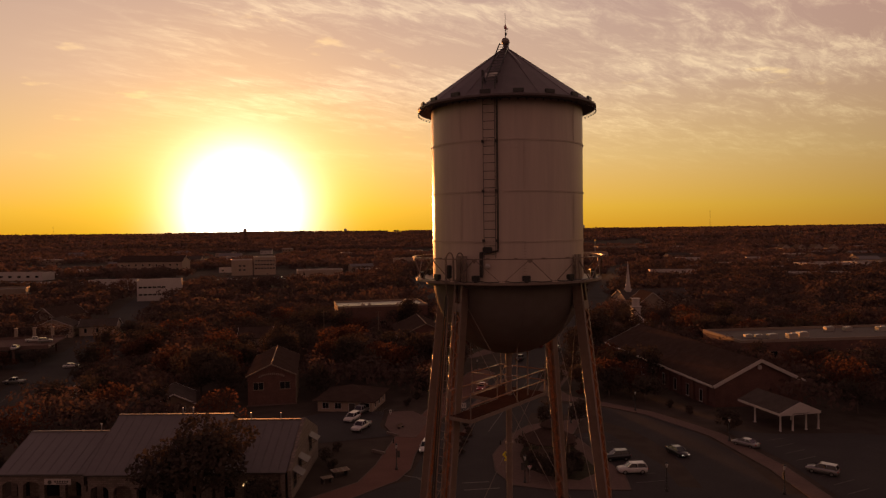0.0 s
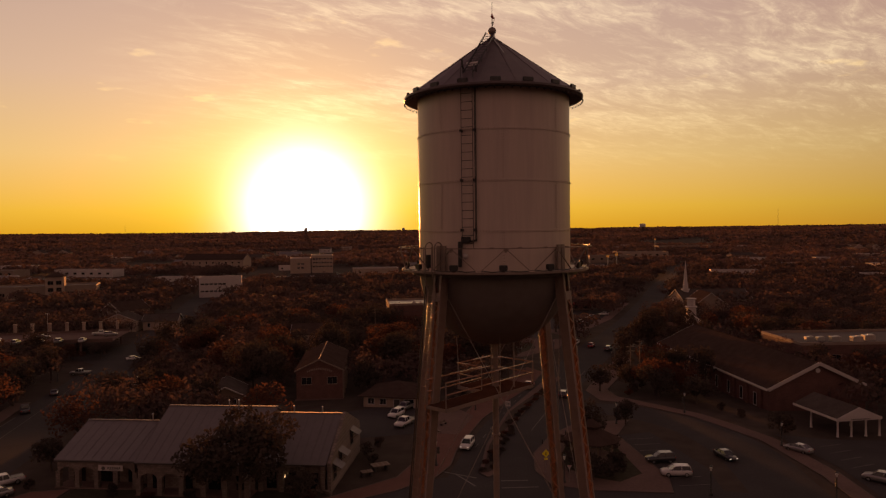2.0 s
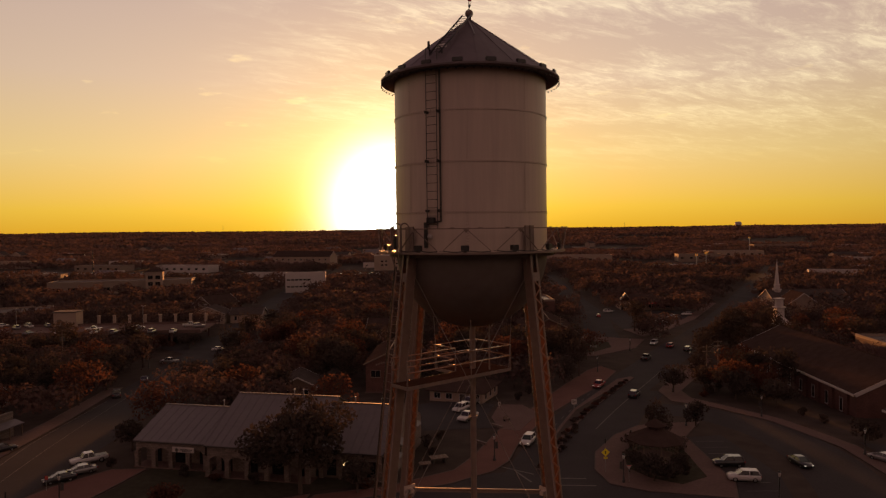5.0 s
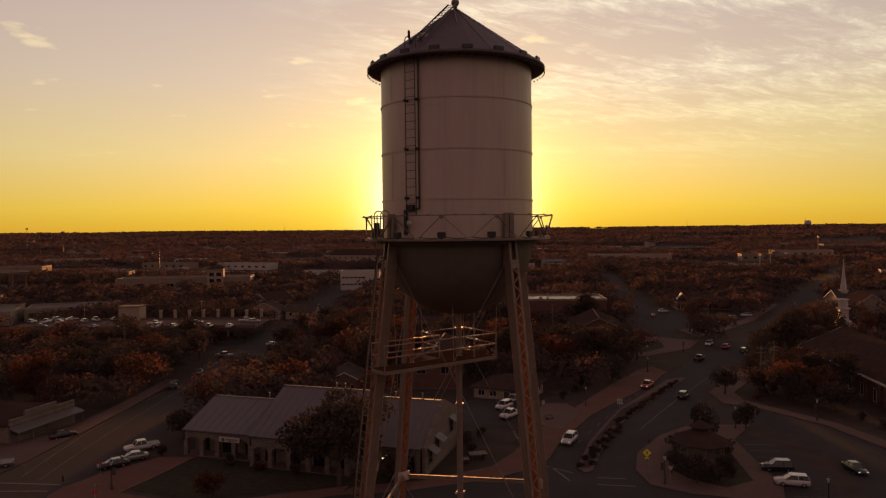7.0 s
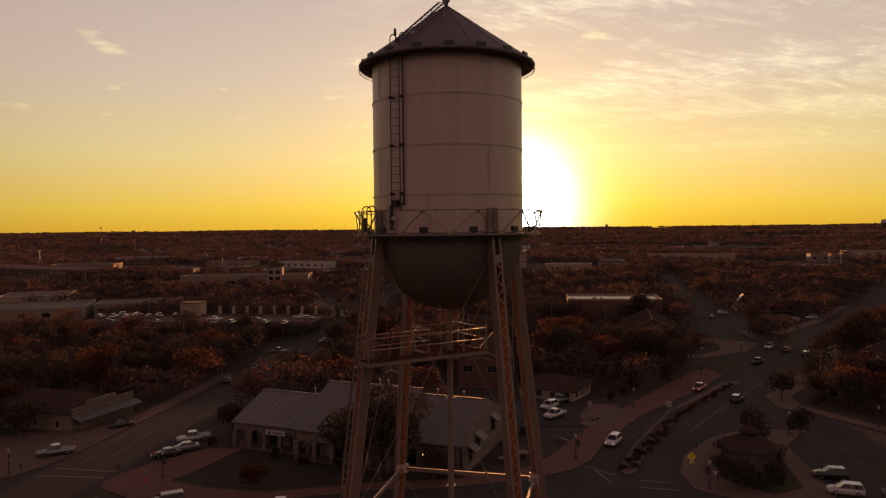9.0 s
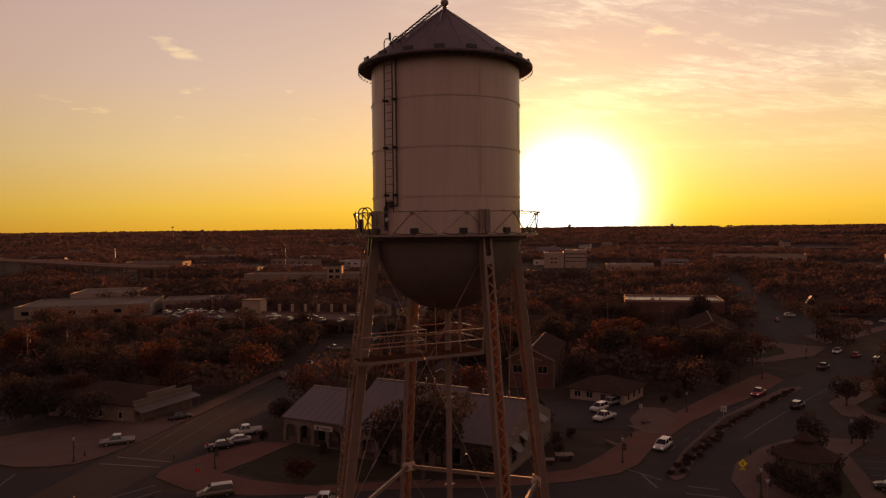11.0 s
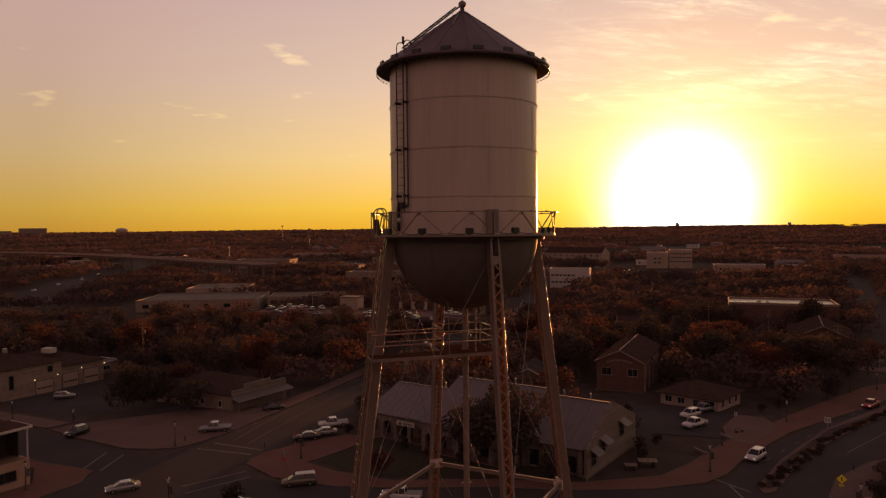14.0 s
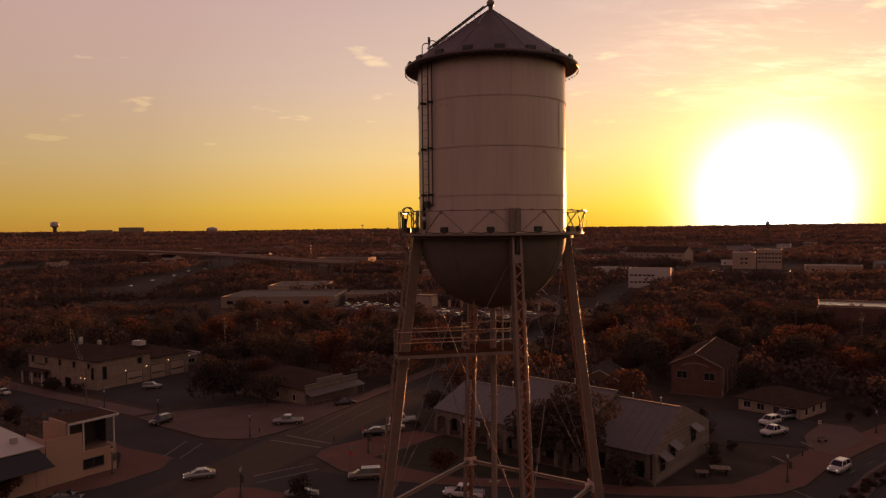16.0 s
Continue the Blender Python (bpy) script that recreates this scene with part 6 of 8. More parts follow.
def near_road(x, y, margin):
    for line, half in ROADS:
        for a, b in zip(line, line[1:]):
            d = b - a
            t = max(0.0, min(1.0, (Vector((x, y)) - a).dot(d) / d.length_squared)) if d.length_squared else 0.0
            if (a + d * t - Vector((x, y))).length < half + margin:
                return True
    return False


rnd = random.Random(11)
for k in range(125):
    for _ in range(30):
        a, r = radians(rnd.uniform(42, 165)), rnd.uniform(330, 1500)
        x, y = r * math.cos(a), r * math.sin(a)
        if all(math.hypot(x - c[0], y - c[1]) > c[3] + c[4] + 22 for c in KEEP_CLEAR) and not near_road(x, y, 30):
            break
    w, d, h = rnd.uniform(14, 44), rnd.uniform(10, 20), rnd.uniform(4, 7.5)
    flat_top = rnd.random() < 0.5
    if r < 560:
        continue
    building("far_house", "low %s building far off among trees" % ("flat-roofed" if flat_top else "pitched-roof"), "building", x, y, rnd.uniform(-30, 30), w, d, h, "flat" if flat_top else "gable_x", 0.6 if flat_top else d * 0.2, 0.3,
             rnd.choice((STUCCO, TAN, WHITE, TAN_BRICK)), FLAT_ROOF if flat_top else rnd.choice((GREY_SHINGLE, METAL_ROOF, SHINGLE)), row("S", 3, h * 0.5, 1.8, 1.5, -w * 0.36, w * 0.36), group="far buildings", far=True)

# raised highway on columns
fly = [(-1500, 90), (-1330, 220), (-1210, 338), (-1080, 424), (-863, 430), (-640, 394), (-478, 358), (-415, 350)]
bridge = thing("overpass", pose(0, 0, 0), "long concrete highway overpass on columns", "overpass")
ribbon("deck", fly, 16.0, 11.2, CONCRETE, "", "", 1.6, bridge, lift=lambda x, y: 0.0)
for s in (-7.8, 7.8):
    line = smooth_line(fly)
    for a, b in zip(line, line[1:]):
        d = (b - a).normalized()
        n = Vector((-d.y, d.x)) * s
        bm = bmesh.new()
        bar(bm, (a.x + n.x, a.y + n.y, 11.7), (b.x + n.x, b.y + n.y, 11.7), 0.4, 1.0)
        part("barrier", bm, STUCCO, bridge)
line = smooth_line(fly)
for k in range(4, len(line), 2):
    p, q = line[k], line[max(k - 1, 0)]
    d = (p - q).normalized()
    for s in (-5, 5):
        bm = bmesh.new()
        tube(bm, (p.x - d.y * s, p.y + d.x * s, -6), (p.x - d.y * s, p.y + d.x * s, 9.8), 0.7)
        part("pier", bm, CONCRETE, bridge)

# far landmarks on the skyline
def far_mast(x, y, h, head):
    z = ground_z(x, y)
    ob = thing("radio_mast", pose(x, y, z), "slender steel mast on the far skyline", "mast", "far masts")
    part("pole", tube(bmesh.new(), (0, 0, -2), (0, 0, h), 0.6, 0.35), DARK_TRIM, ob)
    if head:
        bm = bmesh.new()
        for k in range(3):
            box(bm, polar(1.8, 120 * k, h - 1.5), (0.8, 2.6, 3.0), radians(120 * k))
        part("antenna_array", bm, DARK_TRIM, ob)


for x, y, h, head in ((-872, 838, 44, True), (-1318, 1180, 50, True), (-1400, 1290, 36, False), (-1460, 1330, 30, False), (1048, 2870, 92, False), (-470, 560, 26, False), (120, 3400, 46, False), (-1900, 3300, 50, False), (700, 3900, 46, False)):
    far_mast(x, y, h, head)


def far_tank(x, y, h, r):
    ob = thing("far_water_tower", pose(x, y, ground_z(x, y)), "pale mushroom water tower on the far skyline", "water tower", "far water towers")
    part("stem", lathe(bmesh.new(), [(r * 0.55, -3), (r * 0.42, h * 0.55), (r, h * 0.68)], 16), CONCRETE, ob, "", True)
    part("bowl", lathe(bmesh.new(), [(r, h * 0.68), (r * 1.05, h * 0.8), (r * 0.9, h), (0, h * 1.05)], 20), WHITE, ob, "", True)


far_tank(573, 3132, 42, 13)
far_tank(-3370, 1192, 58, 18)
far_tank(-1000, 3350, 34, 8)
far_tank(-540, 3500, 30, 7)
dome = thing("far_dome", pose(-3700, 2160, ground_z(-3700, 2160)), "wide flat-domed hall on the far skyline", "hall")
part("drum", lathe(bmesh.new(), [(32, -4), (32, 22)], 32), STUCCO, dome)
part("dome_roof", lathe(bmesh.new(), [(33, 22), (28, 28), (16, 32), (0, 34)], 32), WHITE, dome, "", True)
for x, y, w, h in ((-3342, 1525, 110, 32), (-3305, 1359, 105, 21)):
    building("far_block", "broad low building on the far skyline", "building", x, y, 60, w, 40, h, "flat", 1.0, 0.0, TAN, FLAT_ROOF, trim=TAN)


# ---------------------------------------------------------------- vehicles
def paint(name, colour, rough=0.28, metal=0.0):
    m = material(name, colour, rough, metal, vary=0.10, grain=3, stain=0.8, bump=0.0)
    m.node_tree.nodes["Principled BSDF"].inputs["Coat Weight"].default_value = 0.6
    m.node_tree.nodes["Principled BSDF"].inputs["Coat Roughness"].default_value = 0.08
    return m


PAINTS = {"white": paint("car_white", (0.46, 0.44, 0.42)), "silver": paint("car_silver", (0.25, 0.245, 0.24), 0.3, 0.6), "black": paint("car_black", (0.012, 0.012, 0.013)),
          "red": paint("car_red", (0.28, 0.02, 0.015)), "grey": paint("car_grey", (0.10, 0.10, 0.105), 0.3, 0.4), "tan": paint("car_tan", (0.13, 0.105, 0.08), 0.3, 0.4)}

# stations along the body: x, underside, belt height, half width; then the cabin: base x0..x3, roof x1..x2, height
SHAPES = {
    "sedan": ([(-2.35, 0.45, 0.72, 0.72), (-2.25, 0.24, 0.92, 0.84), (-1.5, 0.20, 0.98, 0.90), (0.7, 0.20, 0.95, 0.90), (1.7, 0.22, 0.86, 0.88), (2.2, 0.26, 0.74, 0.80), (2.36, 0.38, 0.60, 0.66)], (-1.75, -0.95, 0.35, 1.25, 1.44), 1.35, 0.33),
    "suv": ([(-2.30, 0.50, 0.90, 0.78), (-2.24, 0.30, 1.06, 0.90), (-1.5, 0.26, 1.10, 0.94), (0.8, 0.26, 1.08, 0.94), (1.7, 0.28, 1.02, 0.92), (2.2, 0.32, 0.90, 0.84), (2.36, 0.45, 0.74, 0.70)], (-2.2, -1.9, 0.30, 1.10, 1.74), 1.40, 0.37),
    "van": ([(-2.50, 0.45, 0.90, 0.84), (-2.44, 0.26, 1.05, 0.94), (-1.5, 0.22, 1.08, 0.98), (1.0, 0.22, 1.05, 0.98), (1.9, 0.24, 0.95, 0.94), (2.4, 0.28, 0.80, 0.84), (2.55, 0.40, 0.66, 0.70)], (-2.42, -2.2, 0.55, 1.6, 1.76), 1.50, 0.35),
    "pickup": ([(-2.85, 0.55, 0.98, 0.88), (-2.82, 0.42, 1.08, 0.95), (-0.75, 0.40, 1.08, 0.97), (-0.7, 0.40, 1.12, 0.97), (1.2, 0.40, 1.12, 0.97), (2.2, 0.42, 1.10, 0.95), (2.70, 0.46, 1.02, 0.90), (2.85, 0.55, 0.80, 0.80)], (-0.72, -0.55, 0.75, 1.35, 1.86), 1.75, 0.41),
}


def make_car(kind, colour, label, m=Matrix(), simple=False, group="parked cars", lit=False):
    stations, (c0, c1, c2, c3, roof), axle, wheel_r = SHAPES[kind]
    ob = thing("pickup_truck" if kind == "pickup" else "car", m, label, "truck" if kind == "pickup" else "car", group)
    mat = PAINTS[colour]
    bm = bmesh.new()
    rings = []
    for x, zb, zt, hw in stations:
        half = [(hw * 0.90, zb), (hw, zb + (zt - zb) * 0.35), (hw * 0.99, zb + (zt - zb) * 0.72), (hw * 0.90, zt)]
        rings.append([bm.verts.new((x, y, z)) for y, z in half] + [bm.verts.new((x, -y, z)) for y, z in half[::-1]])
    for a, b in zip(rings, rings[1:]):
        for i in range(8):
            bm.faces.new((a[i], a[(i + 1) % 8], b[(i + 1) % 8], b[i]))
    bm.faces.new(rings[0])
    bm.faces.new(rings[-1][::-1])
    belt = stations[2][2] - 0.03
    hw = stations[2][3]
    for x0, x1 in ((c0, c1), (c3, c2), ((c0 + c3) / 2 - 0.1, (c0 + c3) / 2 - 0.1)):
        for s in (-1, 1):
            bar(bm, (x0, s * hw * 0.90, belt), (x1, s * hw * 0.72, roof - 0.02), 0.09, 0.07)
    body = part("body", bm, mat, ob, "", True)
    body.data.shade_flat() if simple else None
    bm = bmesh.new()
    low, high = [(c0, hw * 0.88), (c3, hw * 0.88)], [(c1, hw * 0.70), (c2, hw * 0.70)]
    zl, zh = belt - 0.02, roof - 0.05
    if simple:
        hull(bm, [(x, s * y, zl) for x, y in low for s in (-1, 1)] + [(x, s * y, zh) for x, y in high for s in (-1, 1)])
        part("cabin_glass", bm, GLASS, ob)
    else:
        bm.free()
        for nm, i in (("rear_window", 0), ("windscreen", 1)):
            (xa, ya), (xb, yb) = low[i], high[i]
            k = 0.05 if i == 0 else -0.05
            part(nm, hull(bmesh.new(), [(xa + d, s * ya, zl) for s in (-1, 1) for d in (0, k)] + [(xb + d, s * yb, zh) for s in (-1, 1) for d in (0, k)]), GLASS, ob)
        for s in (-1, 1):
            part("side_window", hull(bmesh.new(), [(x, s * y * q, zl) for x, y in low for q in (1.0, 0.92)] + [(x, s * y * q, zh) for x, y in high for q in (1.0, 0.92)]), GLASS, ob)
    bm = bmesh.new()
    hull(bm, [(x, s * hw * 0.735, roof - 0.06) for x in (c1 - 0.05, c2 + 0.05) for s in (-1, 1)] + [(x, s * hw * 0.66, roof) for x in (c1 + 0.1, c2 - 0.15) for s in (-1, 1)])
    part("roof", bm, mat, ob)
    if kind == "pickup":
        bm = bmesh.new()
        box(bm, (-1.78, 0, 1.095), (1.95, 1.62, 0.04))
        part("load_bed", bm, BLACK, ob, "dark open load bed")
    tyre = None
    for sx in (1, -1):
        for sy in (1, -1):
            if tyre is None:
                bm = lathe(bmesh.new(), [(wheel_r * 0.62, -0.11), (wheel_r * 0.94, -0.11), (wheel_r, -0.07), (wheel_r, 0.07), (wheel_r * 0.94, 0.11), (wheel_r * 0.62, 0.11)], 10 if simple else 18)
                bmesh.ops.rotate(bm, verts=bm.verts, matrix=Matrix.Rotation(math.pi / 2, 3, "X"))
                tyre = part("wheel", bm, RUBBER, ob)
                wh = tyre
                bm = lathe(bmesh.new(), [(0.0, 0.05), (wheel_r * 0.2, 0.07), (wheel_r * 0.6, 0.05), (wheel_r * 0.64, 0.0), (wheel_r * 0.64, -0.08), (0, -0.08)], 8 if simple else 14)
                bmesh.ops.rotate(bm, verts=bm.verts, matrix=Matrix.Rotation(-math.pi / 2, 3, "X"))
                rim_ob = part("rim", bm, RIM, wh)
                rim_mesh = rim_ob.data
            else:
                wh = new("wheel", tyre.data)
                wh.parent = ob
                rim_ob = new("rim", rim_mesh)
                rim_ob.parent = wh
            wh.location = (sx * axle, sy * (hw - 0.10), wheel_r)
            if sy < 0:
                rim_ob.rotation_euler = (0, 0, math.pi)
    if not simple:
        for s in (-1, 1):
            bm = bmesh.new()
            x, zb, zt, w_ = stations[-2]
            box(bm, (x + 0.05, s * w_ * 0.74, zt - 0.14), (0.22, 0.34, 0.15), 0, 0.03)
            part("headlight", bm, HEAD_ON if lit else LAMP_OFF, ob)
            bm = bmesh.new()
            x, zb, zt, w_ = stations[1]
            box(bm, (x - 0.03, s * w_ * 0.84, zt - 0.14), (0.14, 0.26, 0.20), 0, 0.03)
            part("tail_light", bm, RED_LIGHT, ob)
            bm = bmesh.new()
            box(bm, (c3 - 0.35, s * (hw + 0.08), belt + 0.05), (0.12, 0.18, 0.13), 0, 0.03)
            part("wing_mirror", bm, mat, ob)
        bm = bmesh.new()
        box(bm, (stations[-1][0] - 0.06, 0, 0.44), (0.16, stations[-1][3] * 1.7, 0.20), 0, 0.04)
        part("front_bumper", bm, BLACK if kind != "sedan" else mat, ob)
        bm = bmesh.new()
        box(bm, (stations[0][0] + 0.04, 0, 0.48), (0.16, stations[0][3] * 1.8, 0.20), 0, 0.04)
        part("rear_bumper", bm, BLACK if kind != "sedan" else mat, ob)
        bm = bmesh.new()
        box(bm, (stations[0][0] - 0.045, 0, 0.72), (0.02, 0.34, 0.15))
        part("number_plate", bm, WHITE, ob, "blank pale number plate")
    return ob


def on_ground(x, y, heading, z=None):
    return pose(x, y, (ground_z(x, y) + 0.07) if z is None else z, 0, 0, heading)


CARS = [
    ("pickup", "silver", -94.6, 58.0, 228, "silver pickup truck parked at an angled bay"),
    ("sedan", "black", -98.4, 75.6, 62, "black sedan parked at the kerb"),
    ("sedan", "black", -76.2, 63.8, 230, "black sedan parked at an angle"),
    ("sedan", "silver", -75.6, 67.6, 229, "silver sedan parked at an angle"),
    ("pickup", "white", -78.0, 72.4, 232, "white pickup truck parked at an angle"),
    ("van", "tan", -60.6, 47.2, 229, "tan minivan parked on the corner strip"),
    ("pickup", "white", -44.4, 51.0, 207, "white pickup truck on the cross street"),
    ("sedan", "grey", -61.9, 36.4, 50, "dark grey sedan by the corner island"),
    ("sedan", "black", -86.3, 14.2, 50, "dark sedan by the kerb"),
    ("suv", "black", -115.0, 42.6, 285, "black sport utility car beside the pavement"),
    ("suv", "silver", -154.9, 60.3, 53, "silver wagon in the station yard"),
    ("sedan", "white", -181.0, 34.9, 5, "white sedan on the station street"),
    ("sedan", "silver", -80.2, 31.2, 242, "silver sedan crossing the junction"),
    ("pickup", "white", -20.8, 109.6, 250, "white pickup truck with blue door marks"),
    ("suv", "white", -23.6, 116.6, 250, "white sport utility car with dark flanks"),
    ("pickup", "silver", -22.6, 123.0, 246, "silver pickup truck beside the low building"),
    ("suv", "white", 26.1, 83.5, 183, "white sport utility car with a door ajar"),
    ("suv", "black", 25.0, 89.9, 190, "black sport utility car in a bay"),
    ("sedan", "silver", 49.7, 97.0, 128, "silver sedan outside the church"),
    ("suv", "silver", 55.9, 82.5, 140, "silver hatchback in the church lot"),
    ("sedan", "black", 36.2, 92.5, 288, "dark sedan driving past the plaza"),
    ("suv", "white", -7.4, 95.8, 260, "white sport utility car on the main road"),
    ("pickup", "red", 4.8, 149.5, 255, "dark red pickup truck on the main road"),
    ("suv", "black", 12.8, 138.6, 74, "black sport utility car on the main road"),
    ("pickup", "black", 19.0, 198.0, 72, "black pickup truck on the main road"),
    ("suv", "white", 23.6, 228.0, 252, "white sport utility car at the junction"),
    ("suv", "red", 28.5, 222.5, 72, "red sport utility car at the junction"),
    ("van", "black", 33.5, 216.0, 72, "black van at the junction"),
    ("pickup", "white", 31.3, 286.6, 190, "white pickup truck in the restaurant lot"),
    ("suv", "silver", 37.0, 303.0, 200, "silver car in the restaurant lot"),
    ("suv", "white", 44.5, 314.5, 190, "white car in the restaurant lot"),
    ("sedan", "red", 4.5, 304.0, 95, "red sedan on the side street"),
    ("suv", "white", 9.0, 322.0, 20, "white car beside the side street"),
    ("pickup", "silver", -127.4, 169.0, 190, "silver pickup truck on the west street"),
    ("sedan", "white", -124.2, 193.0, 30, "white sedan turning into the west street"),
    ("pickup", "grey", -111.4, 123.0, 128, "dark pickup truck parked along the street"),
    ("sedan", "grey", -118.0, 143.2, 120, "dark sedan parked along the street"),
    ("van", "white", -103.6, 158.0, 112, "white van parked along the street"),
    ("suv", "white", -99.0, 148.0, 112, "white car parked along the street"),
]
DRIVEN = {(-7.4, 95.8), (4.8, 149.5), (12.8, 138.6), (19.0, 198.0), (23.6, 228.0), (28.5, 222.5), (33.5, 216.0), (36.2, 92.5), (-80.2, 31.2), (-44.4, 51.0)}
for kind, colour, x, y, heading, label in CARS:
    make_car(kind, colour, label, on_ground(x, y, heading), group="cars in traffic" if (x, y) in DRIVEN else "parked cars", lit=(x, y) in DRIVEN)

# plain copies for the deck and the far lots
PROTO = [make_car(k, c, "%s parked car, small in the distance" % c, on_ground(x, y, h), True, "far parked cars") for k, c, x, y, h in (("sedan", "white", -560, 598, 80), ("suv", "silver", -556, 598, 80), ("sedan", "grey", -552, 598, 80), ("pickup", "white", -548, 598, 80))]
rnd = random.Random(5)
for x, y, h in ((-218, 183, 20), (-196, 186.5, 100), (-187, 190, 100), (-173, 192.5, 105), (-166, 193.5, 105), (-159, 196, 105), (-153, 197, 105), (-146, 199.5, 105), (-165, 206, 20), (-179, 199, 20), (-232, 192, 110), (-227, 194, 110), (-222, 196, 110), (-228, 201, 60), (-223, 203, 60), (-212, 198, 150), (-211, 203, 150), (-205, 206, 150), (-200, 207, 150), (-149, 215, 30), (-144, 213, 30)):
    copy_thing(rnd.choice(PROTO), pose(x, y, 2.05, 0, 0, h))
for n, a, b in ((52, (-694, 600), (-310, 572)), (22, (-600, 606), (-330, 582)), (20, (-238, 585), (-150, 602)), (14, (-215, 602), (-150, 612)), (16, (42, 704), (150, 668)), (14, (60, 752), (110, 772))):
    for k in range(n):
        p = Vector(a).lerp(Vector(b), (k + rnd.uniform(-0.25, 0.25)) / n)
        q = Vector((p.x, p.y + rnd.uniform(-3, 3)))
        copy_thing(rnd.choice(PROTO), pose(q.x, q.y, ground_z(q.x, q.y) + 0.1, 0, 0, rnd.choice((80, 85, 260, 170)) + rnd.uniform(-6, 6)))
for x, y in ((-545, 252), (-586, 292), (-604, 301), (-642, 337), (-668, 369), (-502, 214)):
    copy_thing(rnd.choice(PROTO), pose(x, y, ground_z(x, y) + 0.1, 0, 0, 130))
for x, y in ((-676, 618), (-470, 596), (-250, 578)):
    ob = thing("lorry", on_ground(x, y, 175), "long white box lorry far off", "truck", "far lorries")
    bm = bmesh.new()
    box(bm, (-1.5, 0, 2.4), (12, 2.5, 2.8), 0, 0.05)
    part("box_body", bm, WHITE, ob)
    bm = bmesh.new()
    box(bm, (6.2, 0, 1.7), (2.4, 2.4, 2.6), 0, 0.2)
    part("cab", bm, PAINTS["white"], ob)
    for x2 in (-6, -4.5, 2.5, 6.3):
        for s in (-1, 1):
            bm = bmesh.new()
            tube(bm, (x2, s * 0.9, 0.5), (x2, s * 1.25, 0.5), 0.5, seg=14)
            part("wheel", bm, RUBBER, ob)


# ---------------------------------------------------------------- street furniture
def make_lamp():
    ob = thing("street_lamp", pose(0, 0, 0), "black cast-iron street lamp with lantern head", "street lamp", "street lamps")
    bm = lathe(bmesh.new(), [(0.24, 0.0), (0.24, 0.25), (0.17, 0.35), (0.14, 0.9), (0.09, 1.0), (0.065, 3.4), (0.09, 3.45), (0.06, 3.55)], 12)
    part("post", bm, BLACK, ob, "", True)
    bm = lathe(bmesh.new(), [(0.10, 3.5), (0.20, 3.95), (0.20, 4.0), (0.0, 4.0)], 8)
    part("lantern_glass", bm, LAMP_OFF, ob, "frosted lantern glass")
    bm = bmesh.new()
    bmesh.ops.create_icosphere(bm, subdivisions=1, radius=0.09, matrix=Matrix.Translation((0, 0, 4.06)))
    part("bulb", bm, LAMP_OFF, ob)
    bm = lathe(bmesh.new(), [(0.24, 4.12), (0.27, 4.15), (0.10, 4.34), (0.03, 4.36), (0.02, 4.55)], 8)
    for k in range(4):
        tube(bm, polar(0.20, 90 * k, 3.98), polar(0.23, 90 * k, 4.14), 0.014, seg=4)
    part("lantern_cap", bm, BLACK, ob)
    for z in (3.1, 2.0):
        bm = bmesh.new()
        bar(bm, (0, 0, z), (0.62, 0, z), 0.03, 0.03)
        part("banner_arm", bm, BLACK, ob)
    bm = bmesh.new()
    box(bm, (0.36, 0, 2.55), (0.45, 0.02, 1.05))
    part("banner", bm, DARK_TRIM, ob, "dark cloth banner")
    return ob


LAMP_SPOTS = [(-69.2, 55.7, 40), (-11.9, 85.7, 10), (8.5, 79.3, 180), (22.1, 147.0, 70), (21.2, 112.9, 160), (14.8, 213.0, 60), (4.4, 174.2, 75), (-7.3, 123.1, 75), (-92.2, 23.3, 90), (-139.9, 42.2, 0), (-119.0, 44.0, 0),
              (-92.8, 48.3, 120), (-68.6, 30.9, 30), (29.2, 75.5, 90), (45.9, 74.0, 90), (48.0, 100.0, 90), (37.0, 124.0, 150), (-12.0, 205.0, 0), (-128.5, 160, 110), (31.0, 190.0, 70)]
first = None
for x, y, h in LAMP_SPOTS:
    m = pose(x, y, ground_z(x, y) + 0.12, 0, 0, h)
    if first is None:
        first = make_lamp()
        first.matrix_basis = m
    else:
        copy_thing(first, m)


def post_sign(name, x, y, heading, h, board, mat, label, category, extra=None):
    """A sign on a thin steel post. board: outline points in the sign's own plane."""
    ob = thing(name, pose(x, y, ground_z(x, y) + 0.12, 0, 0, heading), label, category)
    bm = bmesh.new()
    tube(bm, (0, 0, -0.2), (0, 0, h + 0.3), 0.035)
    part("post", bm, STEEL, ob)
    bm = bmesh.new()
    hull(bm, [(u, s, h + v) for u, v in board for s in (-0.045, -0.075)])
    face = part("sign_face", bm, mat, ob)
    for u, v, w_, h_, m_ in extra or ():
        bm = bmesh.new()
        box(bm, (u, -0.082, h + v), (w_, 0.012, h_))
        part("sign_bar", bm, m_, face)
    return ob


